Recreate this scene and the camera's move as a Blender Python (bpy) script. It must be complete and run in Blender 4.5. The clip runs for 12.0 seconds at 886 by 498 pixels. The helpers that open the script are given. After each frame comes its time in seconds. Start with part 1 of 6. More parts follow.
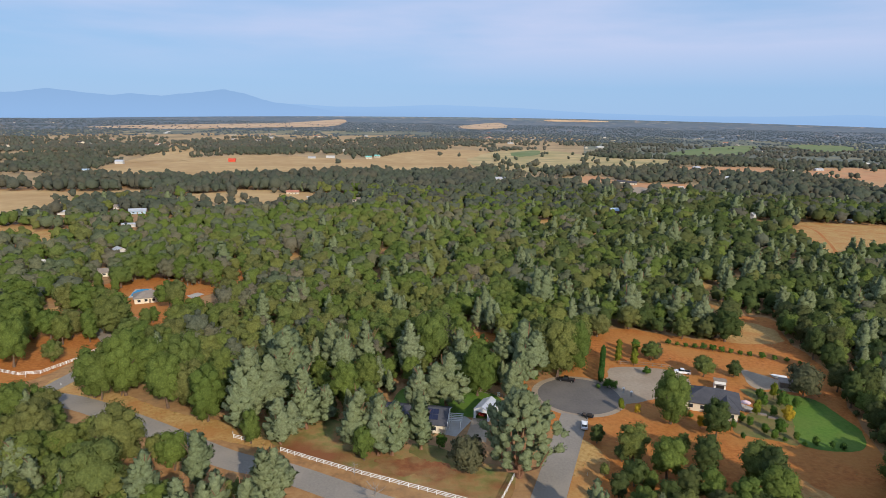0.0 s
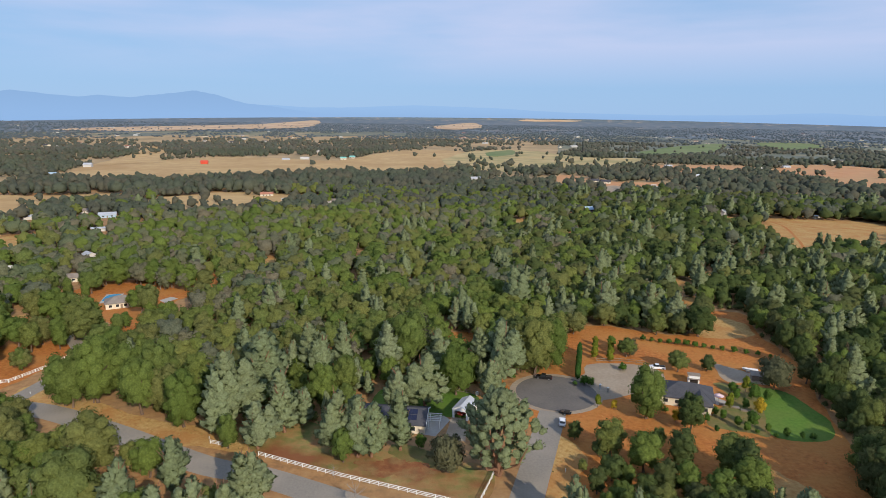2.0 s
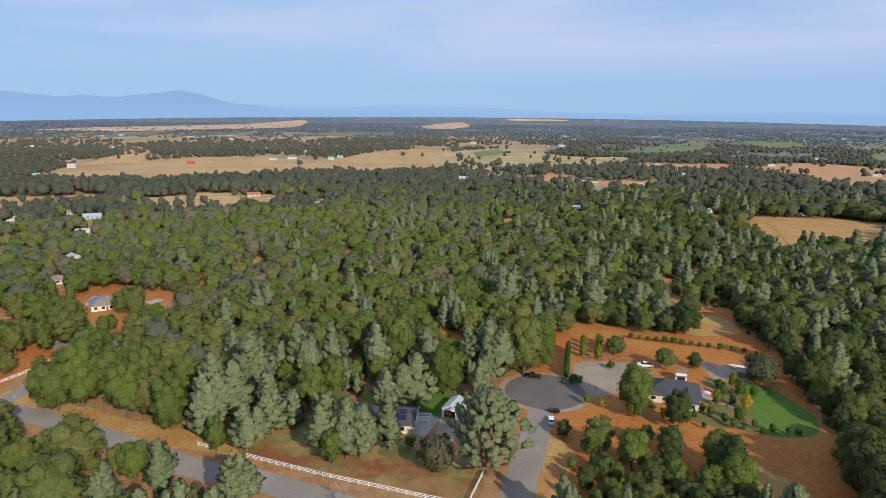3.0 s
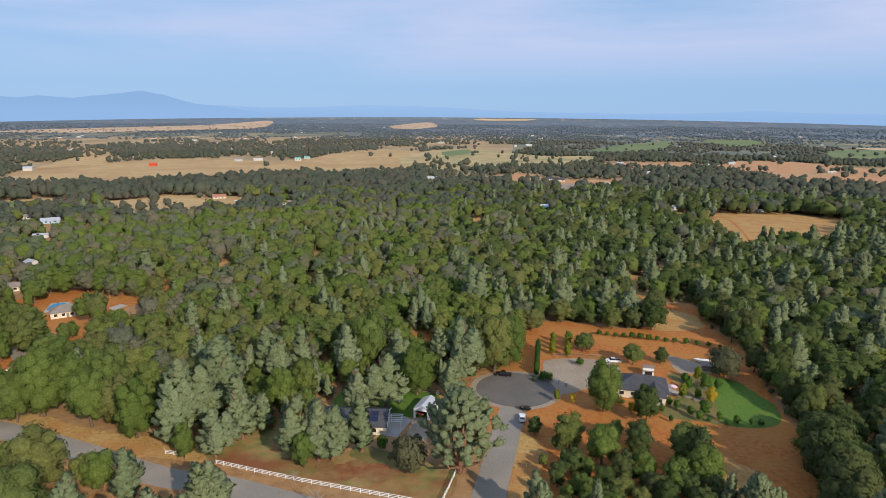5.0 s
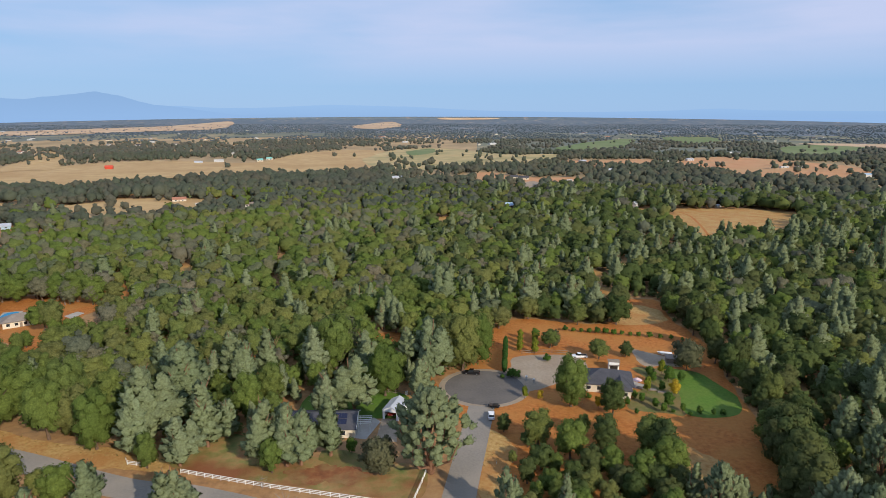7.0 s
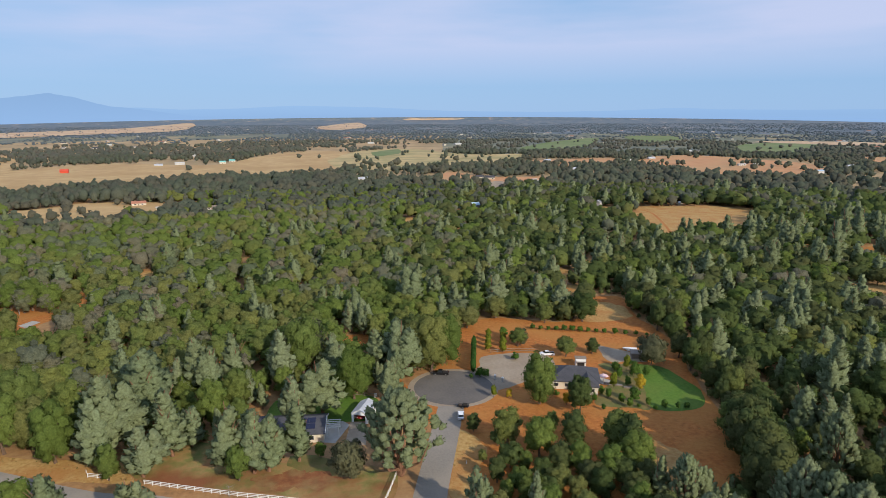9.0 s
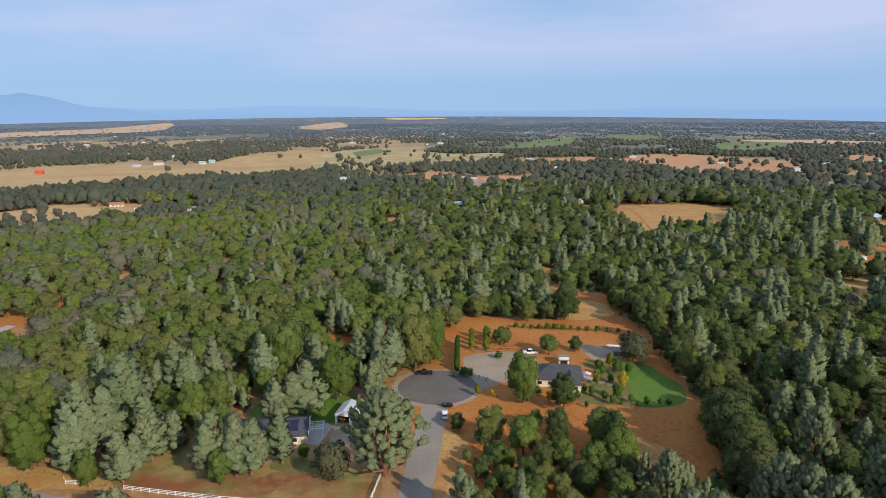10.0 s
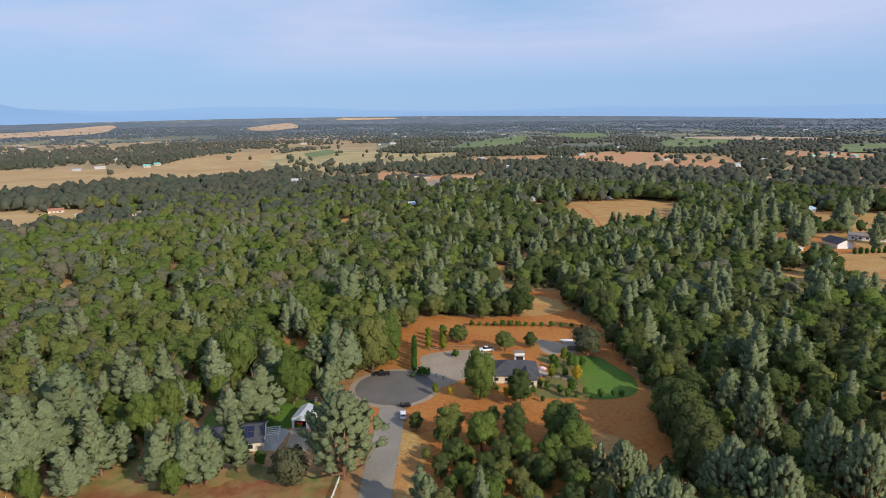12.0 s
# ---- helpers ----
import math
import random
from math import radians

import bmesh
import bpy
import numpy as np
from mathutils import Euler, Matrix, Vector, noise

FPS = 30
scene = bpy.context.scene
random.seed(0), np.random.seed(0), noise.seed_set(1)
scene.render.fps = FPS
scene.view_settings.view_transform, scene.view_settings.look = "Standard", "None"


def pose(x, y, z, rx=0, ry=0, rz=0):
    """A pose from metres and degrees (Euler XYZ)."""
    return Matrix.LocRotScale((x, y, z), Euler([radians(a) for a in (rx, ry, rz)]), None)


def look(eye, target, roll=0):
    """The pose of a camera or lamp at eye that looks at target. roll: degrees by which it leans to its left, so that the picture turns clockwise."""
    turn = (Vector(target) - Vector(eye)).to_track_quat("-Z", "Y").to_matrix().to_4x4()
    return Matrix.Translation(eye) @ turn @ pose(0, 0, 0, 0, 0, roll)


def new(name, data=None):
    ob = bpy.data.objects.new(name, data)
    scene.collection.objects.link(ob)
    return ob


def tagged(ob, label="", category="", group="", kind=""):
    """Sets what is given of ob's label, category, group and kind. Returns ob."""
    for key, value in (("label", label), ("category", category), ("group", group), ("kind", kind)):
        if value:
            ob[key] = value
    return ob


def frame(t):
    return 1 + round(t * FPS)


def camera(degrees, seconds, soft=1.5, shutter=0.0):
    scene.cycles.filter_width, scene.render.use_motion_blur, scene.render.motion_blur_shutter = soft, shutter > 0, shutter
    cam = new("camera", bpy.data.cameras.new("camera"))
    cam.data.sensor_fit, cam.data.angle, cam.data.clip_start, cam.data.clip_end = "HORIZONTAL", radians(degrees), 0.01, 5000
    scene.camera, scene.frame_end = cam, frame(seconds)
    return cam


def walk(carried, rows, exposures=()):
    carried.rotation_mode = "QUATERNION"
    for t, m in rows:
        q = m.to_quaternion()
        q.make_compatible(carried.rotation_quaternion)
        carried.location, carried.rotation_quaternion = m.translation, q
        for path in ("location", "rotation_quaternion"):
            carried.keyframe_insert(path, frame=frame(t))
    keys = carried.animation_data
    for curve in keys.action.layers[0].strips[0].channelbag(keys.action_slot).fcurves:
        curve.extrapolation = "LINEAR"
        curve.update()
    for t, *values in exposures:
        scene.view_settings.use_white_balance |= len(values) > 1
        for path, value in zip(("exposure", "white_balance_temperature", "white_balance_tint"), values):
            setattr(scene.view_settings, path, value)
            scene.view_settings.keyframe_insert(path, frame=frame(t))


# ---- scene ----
cam = camera(71.1, 12.0, soft=0.35)
PATH = [
    (0, (-1.639, 0.11, 89.296), (-1.637, 2.066, 88.877), 1.0),
    (0.5, (-1.685, -0.043, 89.297), (-1.66, 1.912, 88.878), 1.0),
    (1, (-1.713, -0.217, 89.277), (-1.661, 1.739, 88.86), 0.9),
    (1.5, (-1.74, -0.168, 89.245), (-1.674, 1.787, 88.829), 0.8),
    (2, (-1.713, -0.141, 89.286), (-1.635, 1.814, 88.869), 0.7),
    (2.5, (-1.679, -0.226, 89.286), (-1.589, 1.728, 88.868), 0.7),
    (3, (-1.672, -0.196, 89.347), (-1.557, 1.757, 88.929), 0.6),
    (5, (-1.692, -0.311, 89.437), (-1.479, 1.633, 89.02), 0.4),
    (5.5, (-1.619, -0.304, 89.463), (-1.382, 1.638, 89.046), 0.3),
    (6, (-1.644, -0.159, 89.467), (-1.379, 1.779, 89.049), 0.2),
    (6.5, (-1.638, -0.033, 89.429), (-1.347, 1.901, 89.011), 0.1),
    (7, (-1.658, -0.03, 89.47), (-1.337, 1.899, 89.051), 0.0),
    (9, (-1.425, 0.096, 89.532), (-1.001, 2.005, 89.114), -0.3),
    (9.5, (-1.379, 0.203, 89.509), (-0.93, 2.107, 89.09), -0.4),
    (10, (-1.318, 0.414, 89.444), (-0.84, 2.311, 89.024), -0.4),
    (10.5, (-1.361, 0.413, 89.395), (-0.854, 2.302, 88.974), -0.5),
    (11, (-1.366, 0.278, 89.438), (-0.826, 2.157, 89.017), -0.5),
    (11.5, (-1.309, 0.124, 89.518), (-0.735, 1.993, 89.097), -0.7),
    (12, (-1.315, -0.062, 89.51), (-0.698, 1.793, 89.088), -0.8),
]
walk(cam, [(t, look(eye, target, roll)) for t, eye, target, roll in PATH], exposures=[(0, 0.13), (12, 0.13)])

# ---------------------------------------------------------------- light
SUN_FROM = Vector((0.45, -0.89, 0.0)).normalized()
SUN_UP = radians(27.5)
sun = new("sun", bpy.data.lights.new("sun", "SUN"))
sun.data.energy, sun.data.angle, sun.data.color = 4.05, radians(0.6), (1.0, 0.88, 0.72)
sun.matrix_world = look(Vector((0, 0, 200)), Vector((0, 0, 200)) - (SUN_FROM * math.cos(SUN_UP) + Vector((0, 0, math.sin(SUN_UP)))))

world = bpy.data.worlds.new("sky")
scene.world = world
world.use_nodes = True
wn, wl = world.node_tree.nodes, world.node_tree.links
wn.clear()
w_out, w_bg, w_sky = wn.new("ShaderNodeOutputWorld"), wn.new("ShaderNodeBackground"), wn.new("ShaderNodeTexSky")
w_sky.sky_type, w_sky.sun_disc, w_sky.sun_elevation = "NISHITA", False, SUN_UP
w_sky.sun_rotation = math.atan2(SUN_FROM.x, SUN_FROM.y)
w_sky.air_density, w_sky.dust_density, w_sky.ozone_density = 1.0, 0.1, 4.0
w_bg.inputs["Strength"].default_value = 0.105
# thin high cloud, drawn out along the horizon
w_co, w_sep = wn.new("ShaderNodeTexCoord"), wn.new("ShaderNodeSeparateXYZ")
w_map, w_n1, w_ramp = wn.new("ShaderNodeMapping"), wn.new("ShaderNodeTexNoise"), wn.new("ShaderNodeValToRGB")
w_map.inputs["Scale"].default_value = (0.9, 0.9, 6.0)
w_map.inputs["Rotation"].default_value = (0.0, 0.05, 0.4)
w_n1.inputs["Scale"].default_value, w_n1.inputs["Detail"].default_value, w_n1.inputs["Roughness"].default_value = 1.5, 6.0, 0.50
w_ramp.color_ramp.elements[0].position, w_ramp.color_ramp.elements[1].position = 0.40, 0.62
w_mul, w_hi, w_mix = wn.new("ShaderNodeMath"), wn.new("ShaderNodeMapRange"), wn.new("ShaderNodeMix")
w_mul.operation, w_mix.data_type = "MULTIPLY", "RGBA"
w_hi.inputs["From Min"].default_value, w_hi.inputs["From Max"].default_value = 0.045, 0.115
w_hi.inputs["To Min"].default_value, w_hi.inputs["To Max"].default_value = 0.0, 0.7
w_mix.inputs["B"].default_value = (5.6, 5.9, 7.9, 1)
wl.new(w_co.outputs["Generated"], w_map.inputs["Vector"])
wl.new(w_map.outputs[0], w_n1.inputs["Vector"])
wl.new(w_n1.outputs["Fac"], w_ramp.inputs[0])
wl.new(w_co.outputs["Generated"], w_sep.inputs[0])
wl.new(w_sep.outputs["Z"], w_hi.inputs["Value"])
wl.new(w_ramp.outputs["Color"], w_mul.inputs[0])
wl.new(w_hi.outputs[0], w_mul.inputs[1])
wl.new(w_mul.outputs[0], w_mix.inputs["Factor"])
# blue haze low over the horizon
w_low, w_haze = wn.new("ShaderNodeMapRange"), wn.new("ShaderNodeMix")
w_haze.data_type = "RGBA"
w_low.inputs["From Min"].default_value, w_low.inputs["From Max"].default_value = 0.0, 0.45
w_low.inputs["To Min"].default_value, w_low.inputs["To Max"].default_value = 0.92, 0.68
w_haze.inputs["B"].default_value = (2.7, 4.45, 7.15, 1)
wl.new(w_sep.outputs["Z"], w_low.inputs["Value"])
wl.new(w_low.outputs[0], w_haze.inputs["Factor"])
wl.new(w_sky.outputs[0], w_haze.inputs["A"])
wl.new(w_haze.outputs["Result"], w_mix.inputs["A"])
wl.new(w_mix.outputs["Result"], w_bg.inputs[0])
wl.new(w_bg.outputs[0], w_out.inputs[0])

# ---------------------------------------------------------------- materials


def material(name, stops, scale=1.0, rough=0.85, detail=6.0, bump=0.0, bump_scale=None, metal=0.0, coarse=None, coarse_scale=0.05, coarse_amount=0.5, per_object=0.0):
    """Colour from fine noise over stops, mixed at a coarse scale with a second colour."""
    m = bpy.data.materials.new(name)
    m.use_nodes = True
    nodes, links = m.node_tree.nodes, m.node_tree.links
    bsdf = nodes["Principled BSDF"]
    bsdf.inputs["Roughness"].default_value, bsdf.inputs["Metallic"].default_value = rough, metal
    bsdf.inputs["Specular IOR Level"].default_value = 0.3
    geo = nodes.new("ShaderNodeNewGeometry")
    fine, ramp = nodes.new("ShaderNodeTexNoise"), nodes.new("ShaderNodeValToRGB")
    fine.inputs["Scale"].default_value, fine.inputs["Detail"].default_value, fine.inputs["Roughness"].default_value = scale, detail, 0.62
    links.new(geo.outputs["Position"], fine.inputs["Vector"])
    links.new(fine.outputs["Fac"], ramp.inputs[0])
    ramp.color_ramp.elements[0].position, ramp.color_ramp.elements[1].position = 0.3, 0.7
    ramp.color_ramp.elements[0].color, ramp.color_ramp.elements[1].color = (*stops[0], 1), (*stops[-1], 1)
    for i, c in enumerate(stops[1:-1]):
        ramp.color_ramp.elements.new(0.3 + 0.4 * (i + 1) / (len(stops) - 1)).color = (*c, 1)
    last = ramp.outputs["Color"]
    if coarse:
        big, fac, mix = nodes.new("ShaderNodeTexNoise"), nodes.new("ShaderNodeMapRange"), nodes.new("ShaderNodeMix")
        big.inputs["Scale"].default_value, big.inputs["Detail"].default_value = coarse_scale, 5.0
        fac.inputs["From Min"].default_value, fac.inputs["From Max"].default_value, fac.inputs["To Max"].default_value = 0.42, 0.62, coarse_amount
        mix.data_type = "RGBA"
        mix.inputs["B"].default_value = (*coarse, 1)
        links.new(geo.outputs["Position"], big.inputs["Vector"])
        links.new(big.outputs["Fac"], fac.inputs["Value"])
        links.new(fac.outputs[0], mix.inputs["Factor"])
        links.new(last, mix.inputs["A"])
        last = mix.outputs["Result"]
    if per_object:
        info, val, hsv = nodes.new("ShaderNodeObjectInfo"), nodes.new("ShaderNodeMapRange"), nodes.new("ShaderNodeHueSaturation")
        val.inputs["To Min"].default_value, val.inputs["To Max"].default_value = 1 - per_object, 1 + per_object
        links.new(info.outputs["Random"], val.inputs["Value"])
        links.new(val.outputs[0], hsv.inputs["Value"])
        links.new(last, hsv.inputs["Color"])
        last = hsv.outputs["Color"]
    links.new(last, bsdf.inputs["Base Color"])
    if bump:
        bn, bp = nodes.new("ShaderNodeTexNoise"), nodes.new("ShaderNodeBump")
        bn.inputs["Scale"].default_value, bn.inputs["Detail"].default_value = bump_scale or scale, 4.0
        bp.inputs["Strength"].default_value, bp.inputs["Distance"].default_value = bump, 0.3
        links.new(geo.outputs["Position"], bn.inputs["Vector"])
        links.new(bn.outputs["Fac"], bp.inputs["Height"])
        links.new(bp.outputs[0], bsdf.inputs["Normal"])
    return m


def foliage(name, stops, through_light=0.42):
    """Leaves: the colour varies from tree to tree and from clump to clump; some light passes through them."""
    m = bpy.data.materials.new(name)
    m.use_nodes = True
    nodes, links = m.node_tree.nodes, m.node_tree.links
    nodes.remove(nodes["Principled BSDF"])
    info, tint, geo = nodes.new("ShaderNodeObjectInfo"), nodes.new("ShaderNodeAttribute"), nodes.new("ShaderNodeNewGeometry")
    tint.attribute_name = "tint"
    add, ramp = nodes.new("ShaderNodeMath"), nodes.new("ShaderNodeValToRGB")
    add.operation = "ADD"
    links.new(info.outputs["Random"], add.inputs[0])
    links.new(tint.outputs["Fac"], add.inputs[1])
    frac = nodes.new("ShaderNodeMath")
    frac.operation = "FRACT"
    links.new(add.outputs[0], frac.inputs[0])
    links.new(frac.outputs[0], ramp.inputs[0])
    els = ramp.color_ramp.elements
    els[0].position, els[0].color, els[1].position, els[1].color = 0.0, (*stops[0], 1), 1.0, (*stops[-1], 1)
    for i, c in enumerate(stops[1:-1]):
        els.new((i + 1) / (len(stops) - 1)).color = (*c, 1)
    val, hsv = nodes.new("ShaderNodeMapRange"), nodes.new("ShaderNodeHueSaturation")
    val.inputs["To Min"].default_value, val.inputs["To Max"].default_value = 0.93, 1.07
    links.new(geo.outputs["Random Per Island"], val.inputs["Value"])
    links.new(val.outputs[0], hsv.inputs["Value"])
    links.new(ramp.outputs["Color"], hsv.inputs["Color"])
    grain, deep, mixed, relief = (nodes.new("ShaderNode" + k) for k in ("TexNoise", "MapRange", "HueSaturation", "Bump"))
    grain.inputs["Scale"].default_value, grain.inputs["Detail"].default_value = 1.5, 3.0
    deep.inputs["From Min"].default_value, deep.inputs["From Max"].default_value = 0.3, 0.7
    deep.inputs["To Min"].default_value, deep.inputs["To Max"].default_value = 0.70, 1.28
    relief.inputs["Strength"].default_value, relief.inputs["Distance"].default_value = 0.45, 0.5
    links.new(geo.outputs["Position"], grain.inputs["Vector"])
    links.new(grain.outputs["Fac"], deep.inputs["Value"])
    links.new(grain.outputs["Fac"], relief.inputs["Height"])
    links.new(deep.outputs[0], mixed.inputs["Value"])
    links.new(hsv.outputs[0], mixed.inputs["Color"])
    hsv = mixed
    dif, tra, mix = nodes.new("ShaderNodeBsdfDiffuse"), nodes.new("ShaderNodeBsdfTranslucent"), nodes.new("ShaderNodeMixShader")
    mix.inputs[0].default_value = through_light
    links.new(hsv.outputs[0], dif.inputs["Color"])
    links.new(hsv.outputs[0], tra.inputs["Color"])
    links.new(relief.outputs[0], dif.inputs["Normal"])
    links.new(dif.outputs[0], mix.inputs[1])
    links.new(tra.outputs[0], mix.inputs[2])
    links.new(mix.outputs[0], nodes["Material Output"].inputs["Surface"])
    return m


M_GROUND = material("leaf_litter_soil", [(0.20, 0.105, 0.045), (0.33, 0.17, 0.065), (0.40, 0.24, 0.10)], 0.35, coarse=(0.30, 0.21, 0.11), coarse_scale=0.012, bump=0.4)
M_SCRUB = material("scrub_and_dry_grass", [(0.115, 0.135, 0.110), (0.15, 0.165, 0.115), (0.22, 0.205, 0.125), (0.40, 0.30, 0.18)], 0.007, coarse=(0.120, 0.140, 0.122), coarse_scale=0.0016, coarse_amount=0.75, detail=9.0)
# slate-blue ground: distance haze painted into the base colour
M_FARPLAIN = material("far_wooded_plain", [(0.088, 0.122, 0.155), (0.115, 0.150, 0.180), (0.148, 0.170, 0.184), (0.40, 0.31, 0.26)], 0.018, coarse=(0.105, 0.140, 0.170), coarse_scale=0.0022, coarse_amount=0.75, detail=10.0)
M_SOIL = material("orange_soil", [(0.235, 0.078, 0.016), (0.395, 0.138, 0.029), (0.465, 0.196, 0.052)], 0.7, coarse=(0.395, 0.178, 0.043), coarse_scale=0.06, coarse_amount=0.7, bump=0.6, bump_scale=1.6, detail=9.0)
M_STRAW = material("dry_grass", [(0.297, 0.158, 0.043), (0.423, 0.264, 0.090), (0.504, 0.343, 0.138)], 0.8, coarse=(0.378, 0.167, 0.047), coarse_scale=0.09, coarse_amount=0.75, bump=0.6, bump_scale=1.8, detail=9.0)
M_FIELD = material("mown_dry_field", [(0.395, 0.255, 0.108), (0.465, 0.312, 0.140), (0.520, 0.370, 0.178)], 0.05, coarse=(0.36, 0.215, 0.085), coarse_scale=0.008, coarse_amount=0.6)
M_FARFIELD = material("pale_dry_field", [(0.48, 0.33, 0.20), (0.58, 0.42, 0.27)], 0.02, coarse=(0.40, 0.25, 0.15), coarse_scale=0.006)
M_SAND = material("sandy_flat", [(0.40, 0.29, 0.13), (0.52, 0.40, 0.20)], 0.03, coarse=(0.24, 0.23, 0.09), coarse_scale=0.014, coarse_amount=0.7)
M_CLAY = material("red_clay_field", [(0.44, 0.21, 0.09), (0.54, 0.29, 0.14)], 0.04, coarse=(0.40, 0.27, 0.13), coarse_scale=0.01)
M_GREENFIELD = material("irrigated_field", [(0.115, 0.165, 0.055), (0.160, 0.205, 0.075)], 0.03, coarse=(0.22, 0.225, 0.10), coarse_scale=0.01)
M_LAWN = material("lawn", [(0.060, 0.128, 0.013), (0.082, 0.165, 0.018), (0.104, 0.186, 0.026)], 0.8, coarse=(0.135, 0.170, 0.034), coarse_scale=0.10, coarse_amount=0.35, bump=0.3, bump_scale=3.0)
M_ROUGH = material("rough_grass", [(0.101, 0.118, 0.029), (0.140, 0.141, 0.040), (0.211, 0.152, 0.058)], 0.5, coarse=(0.203, 0.129, 0.050), coarse_scale=0.15, coarse_amount=0.6, bump=0.4, bump_scale=3.0, detail=9.0)
M_REDEARTH = material("dark_red_earth", [(0.15, 0.052, 0.021), (0.225, 0.085, 0.032), (0.29, 0.150, 0.062)], 0.4, coarse=(0.24, 0.17, 0.07), coarse_scale=0.16, coarse_amount=0.7, bump=0.5, bump_scale=2.5, detail=9.0)
M_DRYLAWN = material("patchy_lawn", [(0.29, 0.155, 0.058), (0.31, 0.205, 0.080), (0.20, 0.190, 0.058), (0.115, 0.155, 0.036)], 0.22, coarse=(0.215, 0.072, 0.028), coarse_scale=0.075, coarse_amount=0.9, bump=0.3, bump_scale=2.0, detail=8.0)
M_ASPHALT = material("asphalt", [(0.214, 0.191, 0.160), (0.270, 0.242, 0.203)], 1.5, coarse=(0.316, 0.272, 0.219), coarse_scale=0.09, coarse_amount=0.6, bump=0.15, bump_scale=8.0, rough=0.8)
M_BULB = material("newer_asphalt", [(0.107, 0.097, 0.086), (0.142, 0.127, 0.114)], 1.2, coarse=(0.163, 0.144, 0.125), coarse_scale=0.12, bump=0.15, bump_scale=8.0, rough=0.8)
M_GRAVEL = material("pale_gravel", [(0.283, 0.229, 0.165), (0.374, 0.304, 0.224)], 1.0, coarse=(0.250, 0.182, 0.121), coarse_scale=0.1, bump=0.4, bump_scale=5.0)
M_CONCRETE = material("concrete", [(0.36, 0.34, 0.31), (0.44, 0.42, 0.38)], 1.2, coarse=(0.30, 0.27, 0.23), coarse_scale=0.3, rough=0.75)
M_BARK = material("bark", [(0.10, 0.065, 0.045), (0.19, 0.13, 0.09)], 3.0, bump=0.6, bump_scale=6.0)
M_DEADWOOD = material("bleached_wood", [(0.204, 0.177, 0.150), (0.286, 0.252, 0.218)], 3.0, bump=0.4, bump_scale=6.0)
M_REDBARK = material("reddish_bark", [(0.17, 0.085, 0.05), (0.27, 0.15, 0.09)], 2.5, bump=0.6, bump_scale=6.0)
M_OAK = foliage("oak_leaves", [(0.120, 0.170, 0.042), (0.160, 0.212, 0.052), (0.140, 0.186, 0.049), (0.192, 0.212, 0.063), (0.174, 0.182, 0.066), (0.128, 0.182, 0.045), (0.160, 0.196, 0.062)])
M_PINE = foliage("grey_pine_needles", [(0.190, 0.236, 0.124), (0.222, 0.268, 0.144), (0.204, 0.243, 0.124), (0.236, 0.278, 0.154)], 0.4)
M_BLUEOAK = foliage("blue_oak_leaves", [(0.132, 0.164, 0.090), (0.166, 0.190, 0.108), (0.196, 0.186, 0.114), (0.144, 0.164, 0.110), (0.216, 0.192, 0.128)])
# aerial haze is mixed into this leaf colour: bluer and lighter than the leaves
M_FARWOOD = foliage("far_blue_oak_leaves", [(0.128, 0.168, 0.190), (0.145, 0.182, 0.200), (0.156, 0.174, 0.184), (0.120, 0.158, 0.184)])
# oak colour greyed for the plain, haze included in the tone
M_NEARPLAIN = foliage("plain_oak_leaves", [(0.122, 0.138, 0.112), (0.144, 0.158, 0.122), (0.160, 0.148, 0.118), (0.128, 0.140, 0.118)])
M_LIVEOAK = foliage("live_oak_leaves", [(0.080, 0.112, 0.038), (0.102, 0.136, 0.045), (0.091, 0.121, 0.045), (0.118, 0.138, 0.050), (0.106, 0.119, 0.049)], 0.42)
# oak colour muted towards grey to carry the haze beyond the near wood
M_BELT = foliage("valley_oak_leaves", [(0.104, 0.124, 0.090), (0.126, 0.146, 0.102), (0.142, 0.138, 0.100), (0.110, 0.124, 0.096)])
M_SAVANNA = material("dry_savanna_grass", [(0.30, 0.20, 0.10), (0.42, 0.29, 0.15), (0.48, 0.35, 0.19)], 0.02, coarse=(0.22, 0.17, 0.085), coarse_scale=0.006, coarse_amount=0.6)
M_CYPRESS = foliage("cypress_foliage", [(0.052, 0.124, 0.029), (0.065, 0.143, 0.034)])
M_LIME = foliage("light_green_leaves", [(0.17, 0.21, 0.03), (0.24, 0.25, 0.035), (0.13, 0.19, 0.03)], 0.4)
M_YELLOW = foliage("yellow_leaves", [(0.45, 0.31, 0.03), (0.5, 0.38, 0.05)], 0.4)
M_GARDEN = foliage("garden_leaves", [(0.078, 0.156, 0.029), (0.117, 0.195, 0.039), (0.065, 0.130, 0.033)])
M_BROWN = foliage("browned_leaves", [(0.108, 0.118, 0.064), (0.130, 0.126, 0.068)], 0.3)
M_WHITE = material("white_paint", [(0.72, 0.71, 0.68), (0.80, 0.79, 0.76)], 1.0, rough=0.5)
M_OFFWHITE = material("weathered_white", [(0.46, 0.45, 0.43), (0.56, 0.55, 0.52)], 0.5, rough=0.7)
M_CREAM = material("cream_siding", [(0.60, 0.54, 0.43), (0.66, 0.60, 0.48)], 1.0, rough=0.7)
M_GREYROOF = material("grey_shingle", [(0.045, 0.046, 0.054), (0.072, 0.073, 0.084)], 3.0, coarse=(0.085, 0.086, 0.096), coarse_scale=0.4, rough=0.85, bump=0.3, bump_scale=6.0)
M_BROWNROOF = material("weathered_roof", [(0.20, 0.17, 0.14), (0.27, 0.24, 0.21)], 2.0, coarse=(0.16, 0.13, 0.11), coarse_scale=0.3)
